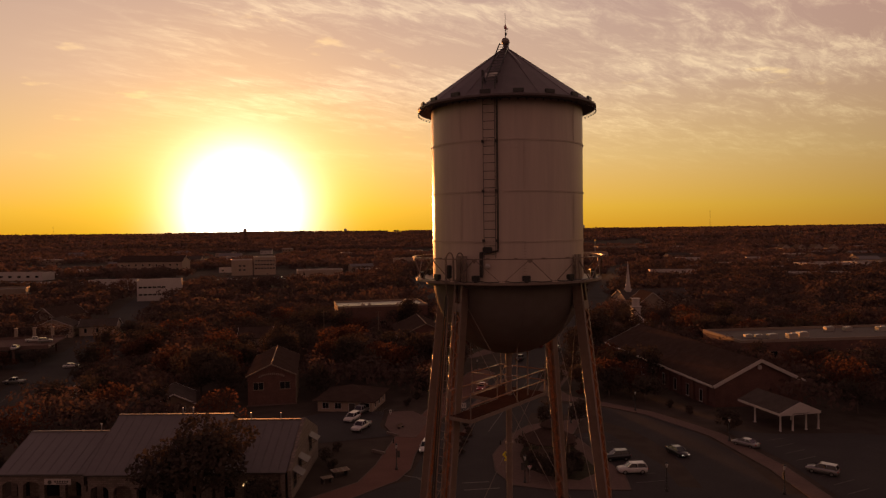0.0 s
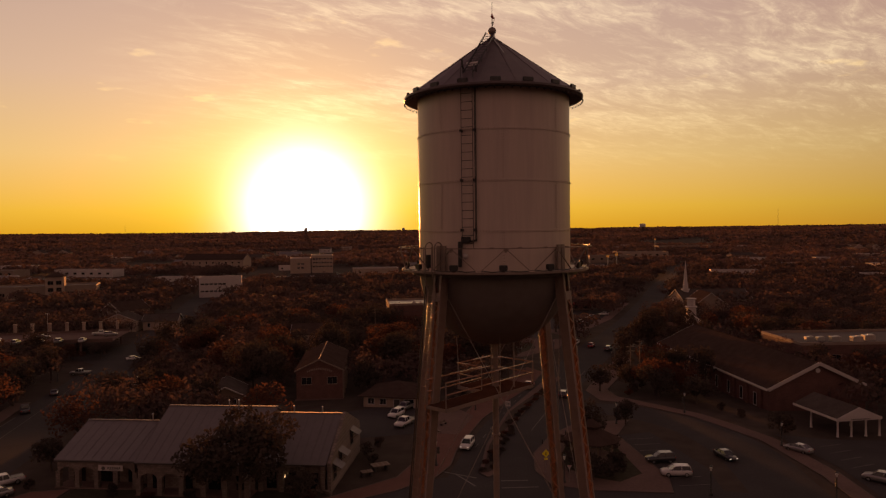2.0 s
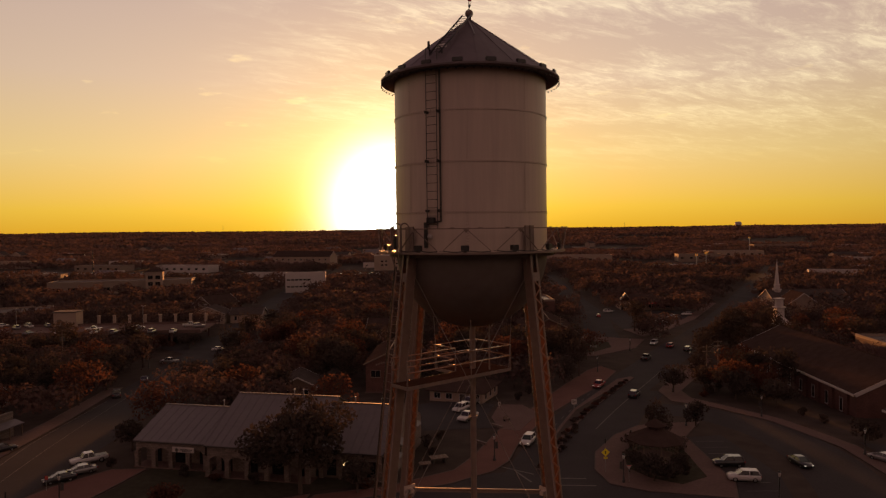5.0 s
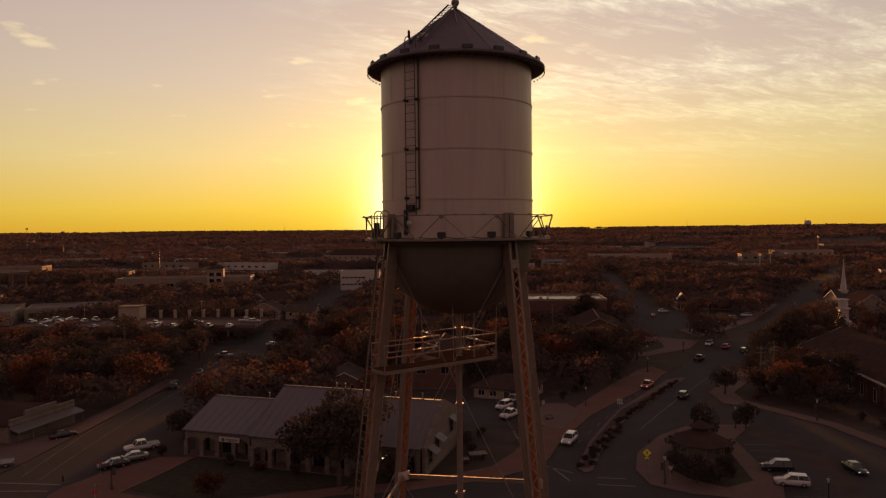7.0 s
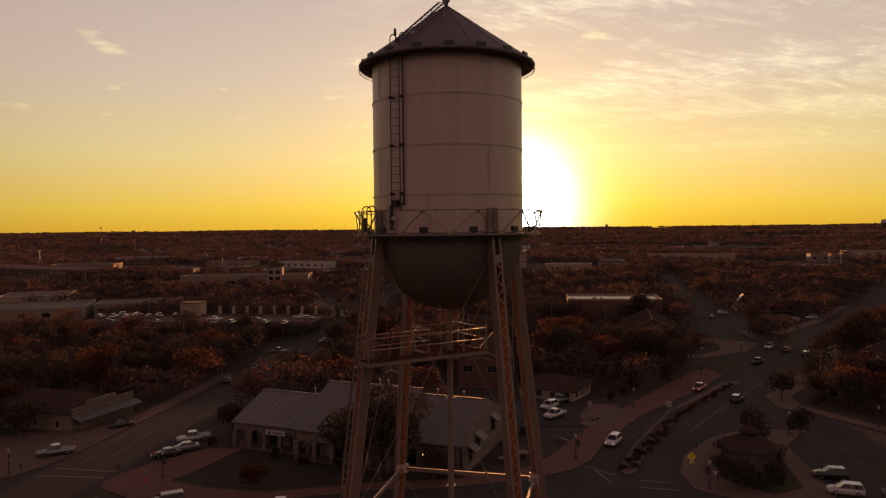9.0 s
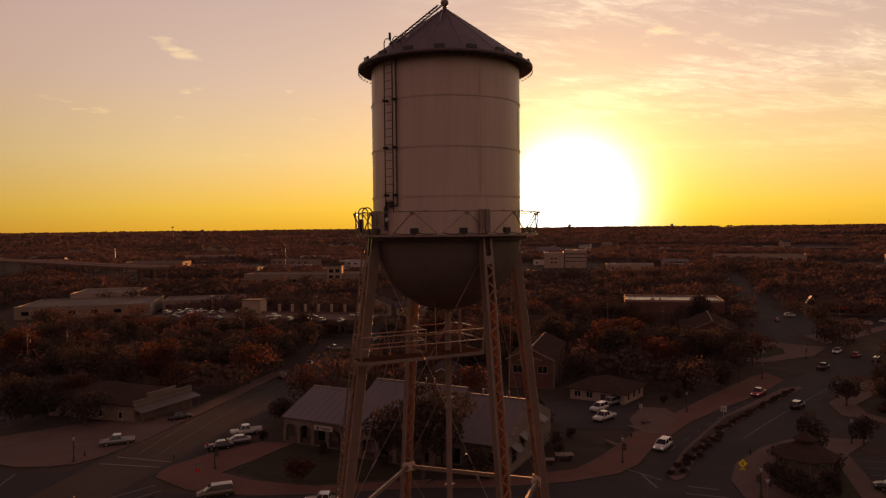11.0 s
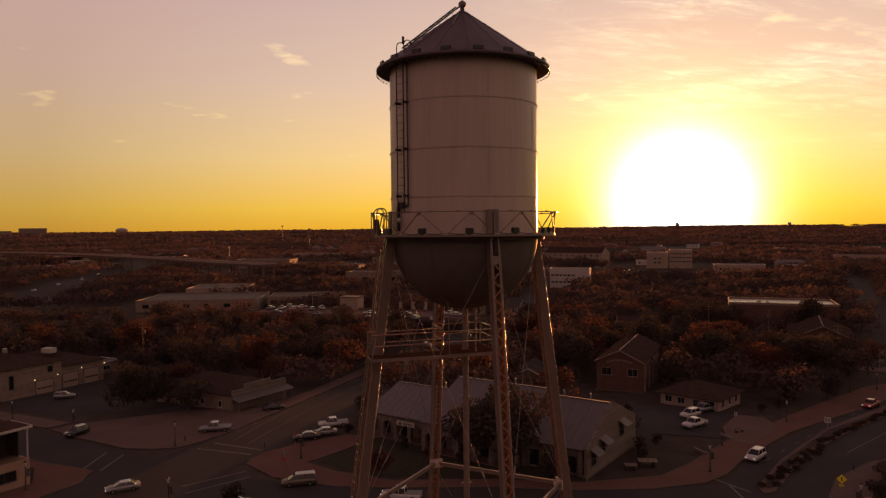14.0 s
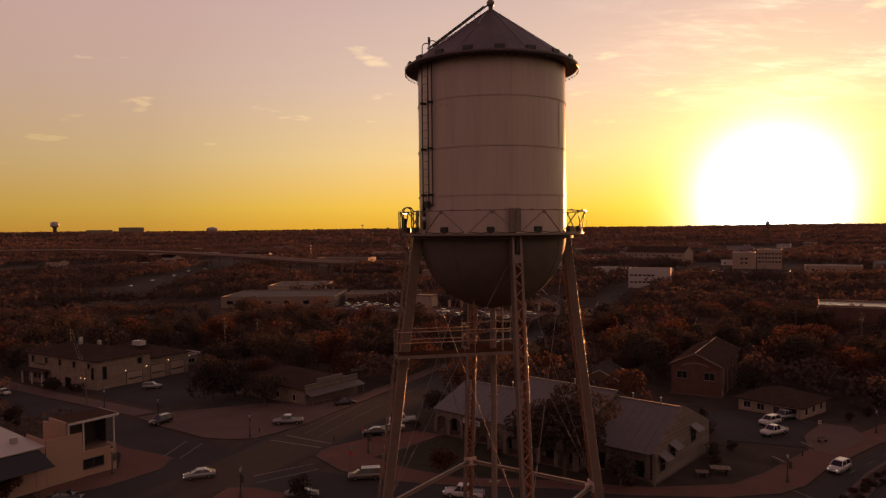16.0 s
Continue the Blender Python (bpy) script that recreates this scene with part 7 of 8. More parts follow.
diamond = [(0.65, 0), (0, 0.65), (-0.65, 0), (0, -0.65)]
square = [(sx * 0.55, sy * 0.55) for sx in (-1, 1) for sy in (-1, 1)]
octagon = [(0.38 * math.cos(radians(22.5 + 45 * k)), 0.38 * math.sin(radians(22.5 + 45 * k))) for k in range(8)]
post_sign("warning_sign", 5.9, 83.4, 15, 3.1, diamond, YELLOW, "yellow diamond warning sign on a post", "traffic sign", [(0.0, 0.0, 0.16, 0.5, BLACK), (0.0, -0.85, 0.6, 0.30, YELLOW), (0.0, -0.85, 0.3, 0.08, BLACK)])
post_sign("lane_sign", -0.3, 122.9, 12, 1.5, square, WHITE, "white square lane sign with dark marks", "traffic sign", [(-0.22, 0.0, 0.14, 0.6, BLACK), (0.2, 0.1, 0.3, 0.12, BLACK), (0.2, -0.12, 0.14, 0.4, BLACK)])
post_sign("stop_sign", -65.6, 48.7, 200, 2.4, octagon, RED_SIGN, "octagonal red stop sign", "traffic sign", [(0.0, 0.0, 0.5, 0.14, WHITE)])
post_sign("yield_sign", 9.3, 79.8, 10, 2.2, [(-0.4, 0.3), (0.4, 0.3), (0.0, -0.42)], WHITE, "triangular white give-way sign on a post", "traffic sign", [(0.0, 0.22, 0.6, 0.08, RED_SIGN)])
post_sign("street_sign", -66.2, 49.4, 60, 3.0, [(-0.45, -0.1), (0.45, -0.1), (-0.45, 0.1), (0.45, 0.1)], GREEN_SIGN, "green street name sign", "traffic sign", [(0.0, 0.0, 0.6, 0.07, WHITE)])
post_sign("parking_sign", -75.2, 60.0, 200, 1.9, [(-0.2, -0.3), (0.2, -0.3), (-0.2, 0.3), (0.2, 0.3)], RED_SIGN, "small parking sign on a post", "traffic sign")
post_sign("notice_board", -16.0, 120.6, 30, 0.9, [(-0.3, -0.35), (0.3, -0.35), (-0.3, 0.35), (0.3, 0.35)], WHITE, "small white notice board", "sign", [(0.0, 0.0, 0.25, 0.3, DARK_TRIM)])
post_sign("lane_sign", 3.0, 205.5, 10, 2.6, [(-1.0, -0.4), (1.0, -0.4), (-1.0, 0.4), (1.0, 0.4)], STEEL, "pale roadside board on a post", "traffic sign")
post_sign("exit_sign", 29.0, 268.0, 10, 2.4, octagon, RED_SIGN, "red octagonal sign at the lot exit", "traffic sign")
for x, y, h in ((89, 631, 17), (103, 674, 17), (205, 1004, 26), (-770, 590, 20)):
    ob = thing("pylon_sign", pose(x, y, ground_z(x, y)), "tall lit roadside pylon sign", "sign", "pylon signs")
    part("pole", tube(bmesh.new(), (0, 0, -1), (0, 0, h), 0.45), STEEL, ob)
    bm = bmesh.new()
    box(bm, (0, 0, h - 1.0), (2.2, 0.6, 2.0), 0, 0.1)
    part("panel", bm, glowing("sign_amber", (1.0, 0.45, 0.06), 0.18) if x == 89 else bpy.data.materials["sign_amber"], ob, "amber lit panel")

# memorial tables and low wall on the hall's corner lawn
for x, y, w, d, h, rot in ((-20.8, 83.4, 2.9, 1.7, 0.95, 30), (-22.4, 80.4, 1.8, 1.2, 0.80, 30)):
    ob = thing("display_table", pose(x, y, ground_z(x, y), 0, 0, rot), "low outdoor display table with tan top", "table", "display tables")
    bm = bmesh.new()
    box(bm, (0, 0, h), (w, d, 0.12), 0, 0.02)
    part("top", bm, TAN, ob, "tan panelled top")
    for k in (-1, 0, 1):
        bm = bmesh.new()
        box(bm, (k * w * 0.3, 0, h + 0.067), (w * 0.22, d * 0.8, 0.012))
        part("inset", bm, WOOD, ob)
    for sx in (-1, 1):
        bm = bmesh.new()
        box(bm, (sx * w * 0.36, 0, h / 2 - 0.05), (0.28, d * 0.8, h), 0, 0.02)
        part("leg", bm, DARK_TRIM, ob)
for a, b in (((-30, 74.6), (-26, 72.0)), ((-17.0, 95.5), (-14.6, 93.8)), ((-15.4, 106.5), (-13.2, 104.6))):
    ob = thing("garden_wall", pose(0, 0, 0), "low pale stone garden wall", "wall", "garden walls")
    bm = bmesh.new()
    bar(bm, (*a, 0.22), (*b, 0.22), 0.35, 0.55)
    part("stone_course", bm, LIMESTONE, ob)

# gazebo
gz = thing("gazebo", pose(14.0, 91.5, 0.12, 0, 0, 10), "dark timber eight-sided gazebo with shingle roof", "gazebo")
part("floor", lathe(bmesh.new(), [(3.9, -0.2), (3.9, 0.35), (0, 0.35)], 8), CONCRETE, gz)
part("roof", lathe(bmesh.new(), [(4.7, 3.15), (4.75, 3.3), (1.3, 5.0), (1.25, 4.95)], 8), SHINGLE, gz, "broad shingle roof")
part("upper_roof", lathe(bmesh.new(), [(1.15, 4.8), (1.15, 5.5), (1.7, 5.45), (1.75, 5.55), (0.0, 6.7)], 8), SHINGLE, gz)
part("roof_finial", lathe(bmesh.new(), [(0.1, 6.6), (0.16, 6.9), (0.05, 7.1), (0.02, 7.6)], 10), DARK_TRIM, gz)
for k in range(8):
    bm = bmesh.new()
    tube(bm, polar(3.6, 45 * k, 0.3), polar(3.6, 45 * k, 3.3), 0.11)
    part("post", bm, WOOD, gz)
    if k != 5:
        a, b = polar(3.6, 45 * k, 0), polar(3.6, 45 * k + 45, 0)
        bm = bmesh.new()
        for z in (0.55, 1.2):
            bar(bm, a + Vector((0, 0, z)), b + Vector((0, 0, z)), 0.06, 0.06)
        for i in range(1, 9):
            p = a.lerp(b, i / 9)
            bar(bm, p + Vector((0, 0, 0.55)), p + Vector((0, 0, 1.2)), 0.03, 0.03)
        part("balustrade", bm, WOOD, gz)
for x, y in ((10.6, 104.5), (6.0, 98.5), (9.5, 84.2), (-13.6, 100.0), (-79.0, 56.5), (-93.8, 51.0)):
    ob = thing("bollard", pose(x, y, ground_z(x, y) + 0.12), "short dark pavement bollard", "bollard", "bollards")
    part("post", lathe(bmesh.new(), [(0.12, -0.1), (0.12, 0.75), (0.08, 0.9), (0.0, 0.92)], 10), BLACK, ob, "", True)
for x, y, rot in ((11.8, 84.6, 20), (-13.0, 110, 60)):
    ob = thing("bench", pose(x, y, ground_z(x, y) + 0.13, 0, 0, rot), "dark slatted park bench on the pavement", "bench", "benches")
    for k in range(4):
        bm = bmesh.new()
        box(bm, (0, -0.18 + 0.13 * k, 0.45), (1.7, 0.10, 0.04))
        part("seat_slat", bm, WOOD, ob)
    for k in range(3):
        bm = bmesh.new()
        box(bm, (0, 0.28, 0.58 + 0.13 * k), (1.7, 0.04, 0.09))
        part("back_slat", bm, WOOD, ob)
    for s in (-0.7, 0.7):
        bm = bmesh.new()
        box(bm, (s, 0.0, 0.21), (0.07, 0.5, 0.46))
        box(bm, (s, 0.29, 0.60), (0.07, 0.05, 0.5))
        part("leg", bm, BLACK, ob)


# utility poles and wires
def pole(x, y, h, rot, boxy):
    ob = thing("utility_pole", pose(x, y, ground_z(x, y), 0, 0, rot), "weathered timber utility pole with crossarm", "utility pole", "utility poles")
    part("shaft", tube(bmesh.new(), (0, 0, -0.5), (0, 0, h), 0.19, 0.12), WOOD, ob)
    for z in (h - 0.5, h - 1.6):
        bm = bmesh.new()
        box(bm, (0, 0, z), (2.4, 0.12, 0.14))
        for k in (-1.05, -0.4, 0.4, 1.05):
            tube(bm, (k, 0, z + 0.06), (k, 0, z + 0.24), 0.05, seg=6)
        part("crossarm", bm, WOOD, ob)
    if boxy:
        bm = bmesh.new()
        for s in (-0.45, 0.45):
            tube(bm, (s, 0.2, h - 3.4), (s, 0.2, h - 2.3), 0.28, seg=12)
        part("transformer", bm, DARK_TRIM, ob, "round transformer cans")


POLES = [(-176.0, 94.0, 14.0, 20, True), (-172, 103, 13.0, 20, False), (-145, 40.5, 9.0, 90, False), (30.5, 152.5, 11.0, 20, False), (35, 165, 11.0, 20, True), (-30, 230, 13, 40, True), (-52, 240, 12, 40, False), (-8, 214, 11, 0, True), (27, 290, 10, 10, False), (-150, 150, 13, 30, True), (-205, 60, 12, 20, False)]
for p_ in POLES:
    pole(*p_)
for (x0, y0, h0, *_), (x1, y1, h1, *_) in ((POLES[0], POLES[10]), (POLES[3], POLES[4]), (POLES[5], POLES[6]), (POLES[2], POLES[10])):
    bm = bmesh.new()
    for s in (-0.9, 0.9):
        a, b = Vector((x0 + s, y0, ground_z(x0, y0) + h0 - 0.3)), Vector((x1 + s, y1, ground_z(x1, y1) + h1 - 0.3))
        last = a
        for k in range(1, 11):
            t = k / 10
            q = a.lerp(b, t) - Vector((0, 0, 4 * t * (1 - t) * 0.9))
            tube(bm, last, q, 0.02, seg=4)
            last = q
    ob = thing("overhead_wire", pose(0, 0, 0), "sagging overhead wires between poles", "wire", "overhead wires")
    part("strand", bm, BLACK, ob)


# ---------------------------------------------------------------- trees
def crown_mesh(name, mat, seed, radius, height, leaves, size, lobes=9, low=0.25, drop=0.35):
    """A crown: small leaf sprays scattered through uneven lobes, with gaps. height: of the crown; its foot is at z = 0."""
    r = np.random.default_rng(seed)
    ang = r.uniform(0, 2 * np.pi, lobes)
    rad = radius * 0.58 * np.sqrt(r.uniform(0, 1, lobes))
    zc = height * r.uniform(low, 0.80, lobes)
    cen = np.stack([rad * np.cos(ang), rad * np.sin(ang), zc], 1)
    ext = np.stack([radius * r.uniform(0.34, 0.56, lobes)] * 2 + [height * r.uniform(0.18, 0.30, lobes)], 1)
    which = r.integers(0, lobes, leaves)
    d = r.normal(size=(leaves, 3))
    d /= np.linalg.norm(d, axis=1, keepdims=True)
    shell = (1 - drop * r.uniform(0, 1, (leaves, 1)) ** 2) * r.uniform(0.85, 1.10, (leaves, 1))
    pos = cen[which] + d * ext[which] * shell
    pos[:, 2] = np.maximum(pos[:, 2], 0.02 * height)
    u = r.normal(size=(leaves, 3))
    u /= np.linalg.norm(u, axis=1, keepdims=True)
    v = np.cross(u, r.normal(size=(leaves, 3)))
    v /= np.linalg.norm(v, axis=1, keepdims=True)
    s = size * r.uniform(0.55, 1.45, (leaves, 1))
    quad = np.stack([pos - u * s * 0.5, pos + v * s * 0.32, pos + u * s * 0.5, pos - v * s * 0.32], 1).reshape(-1, 3)
    me = bpy.data.meshes.new(name)
    me.from_pydata(quad.tolist(), [], np.arange(leaves * 4).reshape(-1, 4).tolist())
    me.materials.append(mat)
    return me, cen


def tree(mat, seed, width, height, label, leaves=1500, size=0.55, group=""):
    """One tree: tapered trunk with limbs, and its crown."""
    ob = thing("tree", pose(0, 0, 0), label, "tree", group)
    foot = height * 0.16
    me, cen = crown_mesh("crown", mat, seed, width / 2, height - foot, leaves, size)
    crown = new("crown", me)
    crown.parent, crown.location = ob, (0, 0, foot)
    bm = bmesh.new()
    k = height * 0.022 + 0.08
    tube(bm, (0, 0, -0.6), (0, 0, foot + height * 0.12), k, k * 0.72, 8)
    tube(bm, (0, 0, foot + height * 0.11), (0.15, 0.1, height * 0.6), k * 0.72, k * 0.25, 7)
    for c in cen[:6]:
        tip = Vector(c) + Vector((0, 0, foot))
        a = Vector((0, 0, foot + height * 0.10))
        mid = a.lerp(tip, 0.5) + Vector((0, 0, -0.04 * height))
        tube(bm, a, mid, k * 0.45, k * 0.28, 6)
        tube(bm, mid, tip, k * 0.28, k * 0.08, 5)
    part("trunk", bm, BARK, ob)
    return ob


def shrub(mat, seed, width, height, label, leaves=500, size=0.28):
    ob = thing("shrub", pose(0, 0, 0), label, "shrub", "shrubs")
    me, cen = crown_mesh("foliage", mat, seed, width / 2, height, leaves, size, 6, 0.2)
    f = new("foliage", me)
    f.parent = ob
    bm = bmesh.new()
    for c in cen[:5]:
        tube(bm, (0, 0, -0.2), Vector(c), 0.05, 0.02, 5)
    part("stem", bm, BARK, ob)
    return ob


NEAR = [
    (LEAF, -37.6, 66.4, 17.5, 13.4, "broad dark evergreen oak in front of the hall"),
    (LEAF, -29.4, 68.0, 6.0, 5.6, "dark rounded tree on the hall lawn"),
    (LEAF, -75.0, 79.5, 6.2, 6.2, "dark rounded tree beside the hall"),
    (LEAF, -84.8, 118.0, 5.0, 5.8, "small dark evergreen street tree"),
    (LEAF, -87.0, 139.0, 9.5, 7.7, "dark broad street tree"),
    (LEAF_RED, -52.6, 55.8, 5.4, 4.3, "small tree with rust-red autumn leaves"),
    (LEAF_RED, -19.4, 166.5, 14.5, 10.8, "broad tree with rust-brown leaves"),
    (LEAF, -10.0, 171.5, 16.0, 12.6, "large dark tree beside the road"),
    (LEAF, -5.5, 184.0, 12.5, 12.4, "dark tree at the street corner"),
    (LEAF_RED, -27.0, 174.0, 13.0, 10.0, "tree with dull red leaves"),
    (LEAF_RED, 35.5, 147.5, 13.0, 8.6, "low spreading tree with red autumn leaves"),
    (LEAF, 41.5, 158.0, 13.0, 10.0, "dark tree beside the church"),
    (LEAF_RED, 40.5, 172.0, 11.0, 9.0, "tree with brown leaves by the church wall"),
    # oak added, and the next two raised, to shade the church roof
    (LEAF, 57.0, 213.0, 13.0, 14.5, "tall dark oak added to shade the church roof"),
    (LEAF, 45.0, 206.0, 17.0, 15.6, "large dark tree by the church"),
    (LEAF, 50.0, 223.0, 14.0, 15.0, "dark tree behind the church"),
    (LEAF, 23.0, 113.0, 4.4, 5.4, "small dark conical street tree"),
    (LEAF, 15.2, 98.6, 5.6, 8.4, "dark pointed evergreen beside the gazebo"),
    (LEAF, 13.0, 80.6, 6.6, 3.6, "broad dark shrubby tree before the gazebo"),
    (LEAF, 10.2, 86.0, 4.4, 3.0, "dark shrubby tree at the gazebo steps"),
    (LEAF, 17.4, 85.8, 4.2, 3.0, "dark shrubby tree at the gazebo side"),
    (LEAF, 31.0, 151.0, 9.0, 6.4, "dark spreading tree on the church lawn"),
    (LEAF, 35.0, 140.5, 11.0, 7.4, "broad dark tree on the church lawn"),
    (LEAF, 42.0, 134.0, 10.0, 7.0, "broad dark tree before the church"),
    (LEAF_RED, 41.0, 145.0, 11.0, 8.0, "tree with red autumn leaves before the church"),
    (LEAF, -50.5, 171.0, 15.0, 14.6, "tall dark oak behind the brick building"),
    # made-up oak that keeps the low sun off the hall roof
    (LEAF, -22.0, 251.0, 15.0, 15.0, "tall dark oak added to shade the gabled hall"),
    (LEAF, -112.0, 64.5, 10.0, 6.8, "dark spreading tree beside the shop"),
    (LEAF, -126.0, 66.0, 11.0, 8.0, "dark spreading tree by the painted bays"),
    (LEAF, 50.2, 106.5, 5.6, 4.6, "small dark tree by the church lawn"),
    (LEAF, -121.0, 57.5, 14.0, 11.0, "broad dark tree by the station yard"),
    (LEAF_RED, -128.5, 74.5, 10.0, 8.4, "tree with rust leaves behind the shop"),
    (LEAF, -146.0, 90.0, 14.0, 11.8, "large dark tree behind the station"),
    (LEAF, -158.0, 93.0, 13.0, 12.0, "large dark tree behind the station"),
    (LEAF_RED, -131.0, 99.5, 13.0, 13.4, "tall tree with rust-red leaves behind the shop"),
    (LEAF, -136.5, 118.0, 12.0, 11.6, "dark tree behind old houses"),
    (LEAF_RED, -188.0, 98.0, 15.0, 13.0, "broad tree with rust-red leaves"),
    (LEAF, -58.4, 33.6, 3.6, 4.8, "small street tree on the corner island"),
    (LEAF_RED, -93.0, 9.0, 5.4, 3.6, "small rusty shrub-like tree by the ramp"),
    (LEAF, -134.0, 22.5, 5.0, 5.2, "small dark tree by the station street"),
    (LEAF, -172.0, 43.5, 5.0, 4.0, "clipped dark tree before the station"),
    (LEAF, -93.5, 152.0, 9.6, 8.0, "dark rounded street tree"),
    (LEAF, -67.0, 149.5, 17.0, 12.4, "broad dark tree behind the hall"),
    (LEAF_RED, -78.0, 163.0, 14.0, 11.0, "tree with dull red leaves"),
    (LEAF, -31.5, 164.5, 15.0, 14.0, "large dark tree beside the brick building"),
    (LEAF, -58.5, 141.5, 11.0, 11.6, "dark tree beside the brick building"),
    (LEAF_RED, -37.0, 190.0, 18.0, 13.4, "broad tree with rusty leaves"),
    (LEAF, -56.0, 188.0, 15.0, 14.0, "large dark tree among others"),
    (LEAF, -35.0, 143.0, 9.0, 8.0, "dark tree behind the truck yard"),
    (LEAF_RED, -100.0, 190.0, 14.0, 11.4, "tree with rust leaves by the street"),
    (LEAF, -104.0, 206.0, 13.0, 11.0, "dark tree by the street"),
]
# low trees screening the parking deck
for k in range(11):
    NEAR.append((LEAF if k % 3 else LEAF_RED, -187 + (-44 + 9 * k) * 0.956 + 5.6 + k % 2, 201 + (-44 + 9 * k) * 0.292 - 18.5 - 2 * (k % 2), 9.0 + k % 3, 5.0 + 0.4 * (k % 2), "low trees screening the parking deck wall"))
for n, (mat, x, y, w, h, label) in enumerate(NEAR):
    ob = tree(mat, 100 + n, w, h, label, int(600 + 21 * w * h), 0.32 + 0.017 * w)
    ob.matrix_basis = pose(x, y, ground_z(x, y))
NEAR_SPOTS = [(x, y, w) for _, x, y, w, _, _ in NEAR]

bush = [shrub(LEAF, 301, 2.6, 1.7, "dark clipped evergreen shrub beside the pavement"), shrub(LEAF_RED, 302, 2.2, 1.4, "low shrub with rusty autumn leaves"), shrub(LEAF, 303, 3.6, 2.6, "large dark evergreen garden shrub")]
bush += [shrub(LEAF, 304, 2.2, 0.65, "low dark ground cover in the median bed", 340, 0.22), shrub(LEAF_RED, 305, 2.0, 0.6, "low rusty ground cover in the median bed", 300, 0.22)]
bush_spots = [(10.2, 96.5, 2), (12.5, 83.6, 2), (15.5, 81.8, 2), (17.8, 84.5, 0), (18.3, 96.5, 2), (11.2, 88.4, 0), (16.5, 100.5, 0), (-76.5, 88, 2), (-72.5, 70.5, 0), (-170.5, 46.2, 0), (-176, 45.5, 0), (-181, 44.6, 0), (-166.0, 47.2, 2), (-35, 113, 0), (-30, 101.5, 2), (-12.5, 130, 0), (-11.0, 137, 0),
              (30, 146.5, 2), (33, 152, 2), (28.5, 144, 1), (46, 128, 0), (48, 121, 0), (-66, 117, 2), (-58.5, 69.6, 0), (-52.5, 68.2, 1), (-46.5, 68.4, 0), (-31, 71.0, 0), (-28.5, 69.8, 1), (-22.0, 86.0, 0), (-24.6, 90.0, 2), (-23, 96.0, 0), (-97.5, 11.0, 1)]
bush_spots += [(-3.6 + 0.20 * k + 0.004 * k * k + (0.5 if k % 2 else -0.5), 84 + 1.5 * k, 3 + (k % 4 == 2)) for k in range(17)] + [(0.2 + 0.47 * k, 111 + 2.0 * k, 3 + (k % 3 == 2)) for k in range(25)]
used = set()
for x, y, k in bush_spots:
    m = pose(x + 0.3 * math.sin(7 * y), y + 0.5 * math.sin(5 * x), ground_z(x, y) + (0.2 if -5 < x < 14 and 83 < y < 170 and k > 2 else 0.05), 0, 0, (x * 37) % 360)
    if k not in used:
        used.add(k)
        bush[k].matrix_basis = m
    else:
        copy_thing(bush[k], m)


# woods between the buildings: copies of a few trees near by, one joined wood further off
def road_clear(x, y, margin):
    p = Vector((x, y))
    for line, half in ROADS:
        for q in line:
            if (q - p).length_squared < (half + margin) ** 2:
                return False
    return True


ROADS_FINE = []
for line, half in ROADS:
    fine = []
    for a, b in zip(line, line[1:]):
        n = max(1, int((b - a).length / 5))
        fine += [a.lerp(b, i / n) for i in range(n)]
    ROADS_FINE.append((fine, half))
ROADS[:] = ROADS_FINE
OPEN = [(-330, 380, 34), (-290, 392, 30), (-372, 366, 32), (-450, 545, 55), (-350, 530, 45), (-560, 555, 55), (-645, 560, 50), (-270, 545, 40), (-1029, 420, 45), (-883, 436, 45), (-759, 443, 45), (-680, 440, 40), (-600, 425, 40), (-530, 400, 40), (-590, 465, 40), (-300, 178, 30), (-335, 205, 26), (-265, 190, 20), (-103, 84, 10), (-100, 93, 9), (-131, 50, 9), (-141, 48, 9), (-123, 53, 6), (-115, 46, 8), (50, 128, 17), (-152, 58, 17), (-152, 40, 14), (-135, 60, 12), (-160, 46, 13), (-54, 124, 10), (-37, 120, 12), (15, 92, 22), (25, 92, 16), (70, 85, 32), (-12, 118, 16), (-26, 110, 15), (3, 222, 22), (26, 295, 26), (-117, 60, 14), (-140, 62, 17), (-98, 60, 14), (-48, 62, 24), (-98, 28, 16), (-500, 590, 60), (-400, 585, 50), (-620, 606, 60), (-330, 575, 40), (-192, 596, 58), (90, 715, 70), (-130, 190, 16), (-90, 100, 8), (-22, 92, 16), (-70, 60, 14), (-160, 40, 12), (-190, 38, 12), (60, 112, 14), (0, 240, 16)]


OPEN += [(x + 0.9 * k, y - 0.45 * k, 24) for x, y in ((-490, 206), (-540, 250), (-590, 291), (-640, 338), (-690, 390)) for k in (0, 35, 70, 105)]
OPEN += [(x, y, 30) for x, y in fly] + [(-172, 548, 36), (-215, 545, 36), (-135, 560, 30), (-105, 585, 30)]


def free(x, y, margin):
    for cx, cy, cr in OPEN:
        if (x - cx) ** 2 + (y - cy) ** 2 < (cr + margin * 0.3) ** 2:
            return False
    for bx, by, br, hw, hd in KEEP_CLEAR:
        dx, dy = x - bx, y - by
        u, v = dx * math.cos(br) + dy * math.sin(br), -dx * math.sin(br) + dy * math.cos(br)
        if abs(u) < hw + margin and abs(v) < hd + margin:
            return False
    return road_clear(x, y, margin)


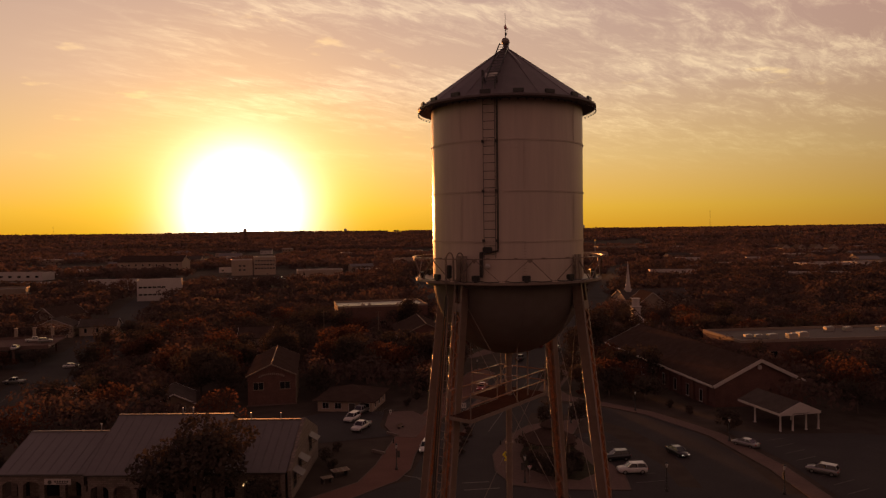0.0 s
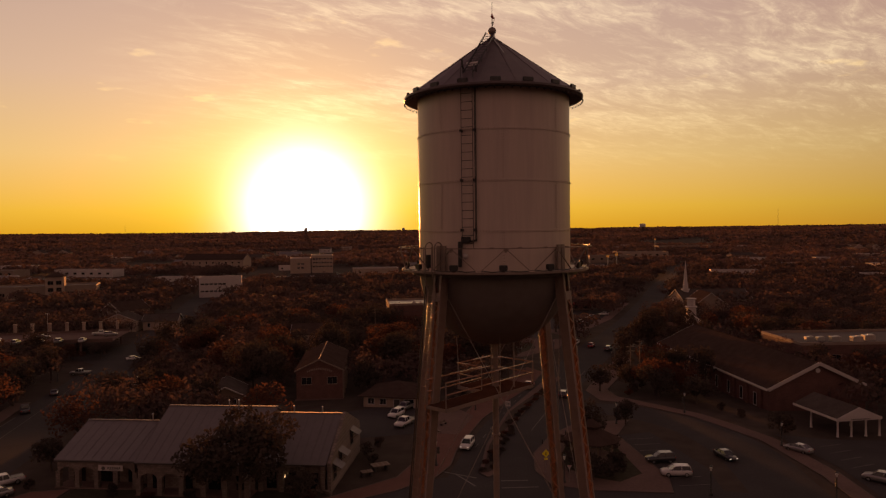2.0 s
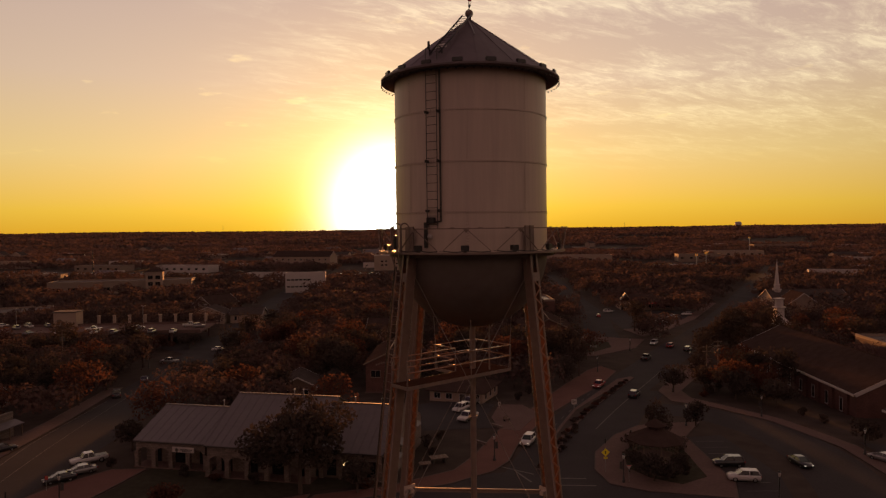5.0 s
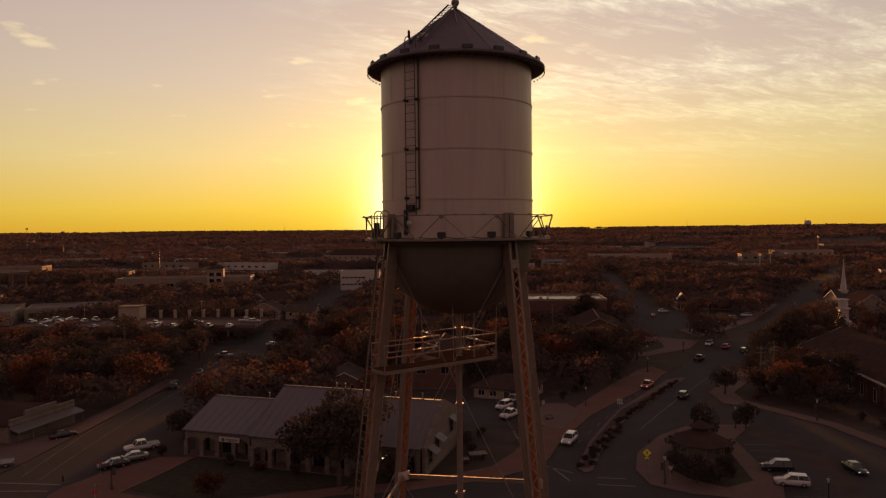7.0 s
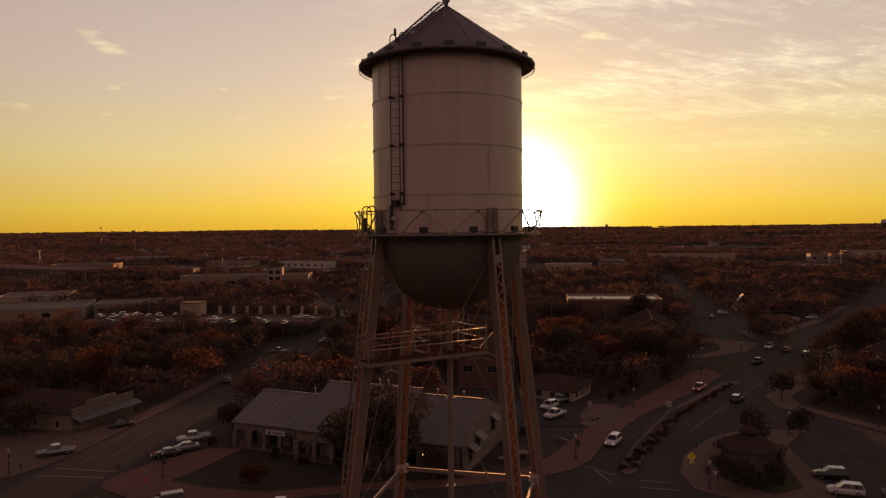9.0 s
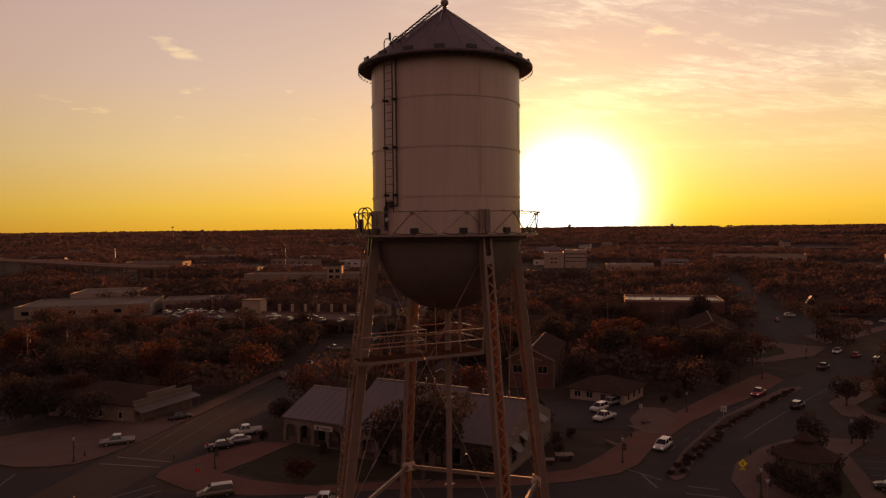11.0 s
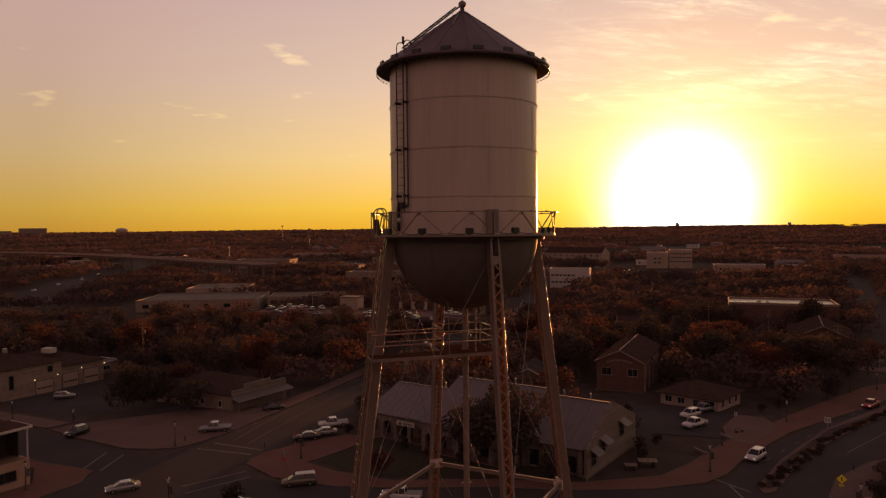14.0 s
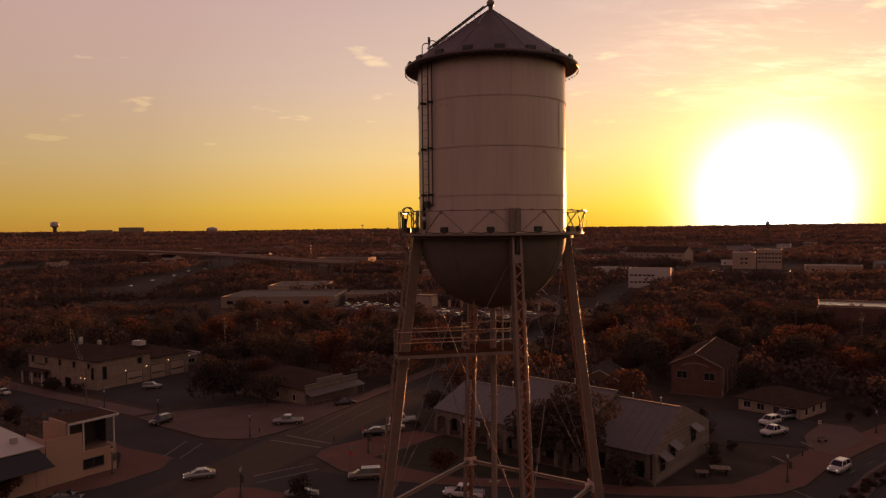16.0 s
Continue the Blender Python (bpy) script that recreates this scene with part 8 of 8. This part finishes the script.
rnd = random.Random(21)
MODELS = [tree(LEAF_RED if k in (2, 5) else LEAF, 400 + k, 9.5 + k % 3 * 1.8, 8.6 + k % 4 * 1.3, ("tree with rust-brown autumn leaves" if k in (2, 5) else "dark evergreen oak among other trees"), 1050, 0.62, "town trees") for k in range(7)]
placed, model_used = list(NEAR_SPOTS), set()
count = 0
for _ in range(9000):
    a, r = radians(rnd.uniform(44, 172)), math.sqrt(rnd.uniform(100 ** 2, 285 ** 2))
    x, y = r * math.cos(a), r * math.sin(a)
    k, s = rnd.randrange(7), rnd.uniform(0.75, 1.15)
    w = (9.5 + k % 3 * 1.8) * s
    if r < 130 and rnd.random() < 0.5:
        continue
    if not free(x, y, w * 0.36) or any((x - p) ** 2 + (y - q) ** 2 < ((w + v) * 0.36) ** 2 for p, q, v in placed):
        continue
    placed.append((x, y, w))
    m = pose(x, y, ground_z(x, y) - 0.1, 0, 0, rnd.uniform(0, 360))
    if k not in model_used:
        model_used.add(k)
        MODELS[k].matrix_basis = m
    else:
        c = copy_thing(MODELS[k], m)
        c.scale = (s, s, s)
    count += 1
    if count >= 240:
        break
for k in range(7):
    if k not in model_used:
        MODELS[k].matrix_basis = pose(-260 - 12 * k, 120, -3)


def wood(name, r0, r1, spacing, width, height, cards, size, seed, lobes, label, a0=38, a1=176, leaf=LEAF_FAR):
    """A far wood as one mesh: many crowns of a few leaf masses each, leaving roads and buildings free."""
    g = np.random.default_rng(seed)
    want = int(radians(a1 - a0) / 2 * (r1 ** 2 - r0 ** 2) / spacing ** 2)
    xs, ys, zs, ws = [], [], [], []
    cells = {}
    for _ in range(want * 4):
        a, r = radians(g.uniform(a0, a1)), math.sqrt(g.uniform(r0 ** 2, r1 ** 2))
        x, y = r * math.cos(a), r * math.sin(a)
        if noise.noise(Vector((x / 260, y / 260, 1.7))) < (-0.28 if r0 > 300 else -0.6):
            continue
        key = (int(x // spacing), int(y // spacing))
        if key in cells:
            continue
        w = width * g.uniform(0.7, 1.3)
        if r < 1300 and not free(x, y, w * 0.4):
            continue
        if r < 330 and any((x - p) ** 2 + (y - q) ** 2 < ((w + v) * 0.30) ** 2 for p, q, v in placed):
            continue
        cells[key] = 1
        xs.append(x), ys.append(y), zs.append(ground_z(x, y)), ws.append(w)
    n = len(xs)
    base = np.stack([xs, ys, zs], 1)
    w = np.array(ws)
    hh = height * g.uniform(0.7, 1.25, n)
    lob = g.normal(size=(n, lobes, 3)) * np.array([0.22, 0.22, 0.10])
    which = g.integers(0, lobes, (n, cards))
    d = g.normal(size=(n, cards, 3))
    d[..., 2] = np.abs(d[..., 2]) * 0.9 - 0.15
    d /= np.linalg.norm(d, axis=2, keepdims=True)
    c = np.take_along_axis(lob, which[..., None].repeat(3, 2), 1)
    pos = c * np.stack([w, w, hh], 1)[:, None] + d * (np.stack([w * 0.34, w * 0.34, hh * 0.40], 1)[:, None]) * g.uniform(0.8, 1.08, (n, cards, 1))
    pos[..., 2] += hh[:, None] * 0.52
    pos += base[:, None]
    u = np.cross(d, g.normal(size=(n, cards, 3)))
    u /= np.linalg.norm(u, axis=2, keepdims=True)
    v = np.cross(d, u) + 0.5 * g.normal(size=(n, cards, 3))
    v /= np.linalg.norm(v, axis=2, keepdims=True)
    s = (size * w / width)[:, None, None] * g.uniform(0.6, 1.4, (n, cards, 1))
    quad = np.stack([pos - u * s * 0.5, pos + v * s * 0.42, pos + u * s * 0.5, pos - v * s * 0.42], 2).reshape(-1, 3)
    me = bpy.data.meshes.new(name)
    me.from_pydata(quad.tolist(), [], np.arange(n * cards * 4).reshape(-1, 4).tolist())
    me.materials.append(leaf)
    return tagged(new(name, me), label, "wood", kind="stuff")


wood("near_wood", 105, 330, 9.0, 11.5, 8.2, 300, 0.85, 6, 5, "dark trees and thickets between the houses")
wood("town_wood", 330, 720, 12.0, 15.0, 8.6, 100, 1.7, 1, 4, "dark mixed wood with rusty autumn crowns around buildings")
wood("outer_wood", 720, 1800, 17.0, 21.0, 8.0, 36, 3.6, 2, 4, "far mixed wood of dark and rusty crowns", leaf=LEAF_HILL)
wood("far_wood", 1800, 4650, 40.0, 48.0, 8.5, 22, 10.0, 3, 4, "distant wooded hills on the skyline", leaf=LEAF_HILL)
wood("back_wood", 120, 700, 26.0, 13.0, 9.5, 40, 2.8, 4, 4, "dark trees on the far side of the tower", 180, 396)
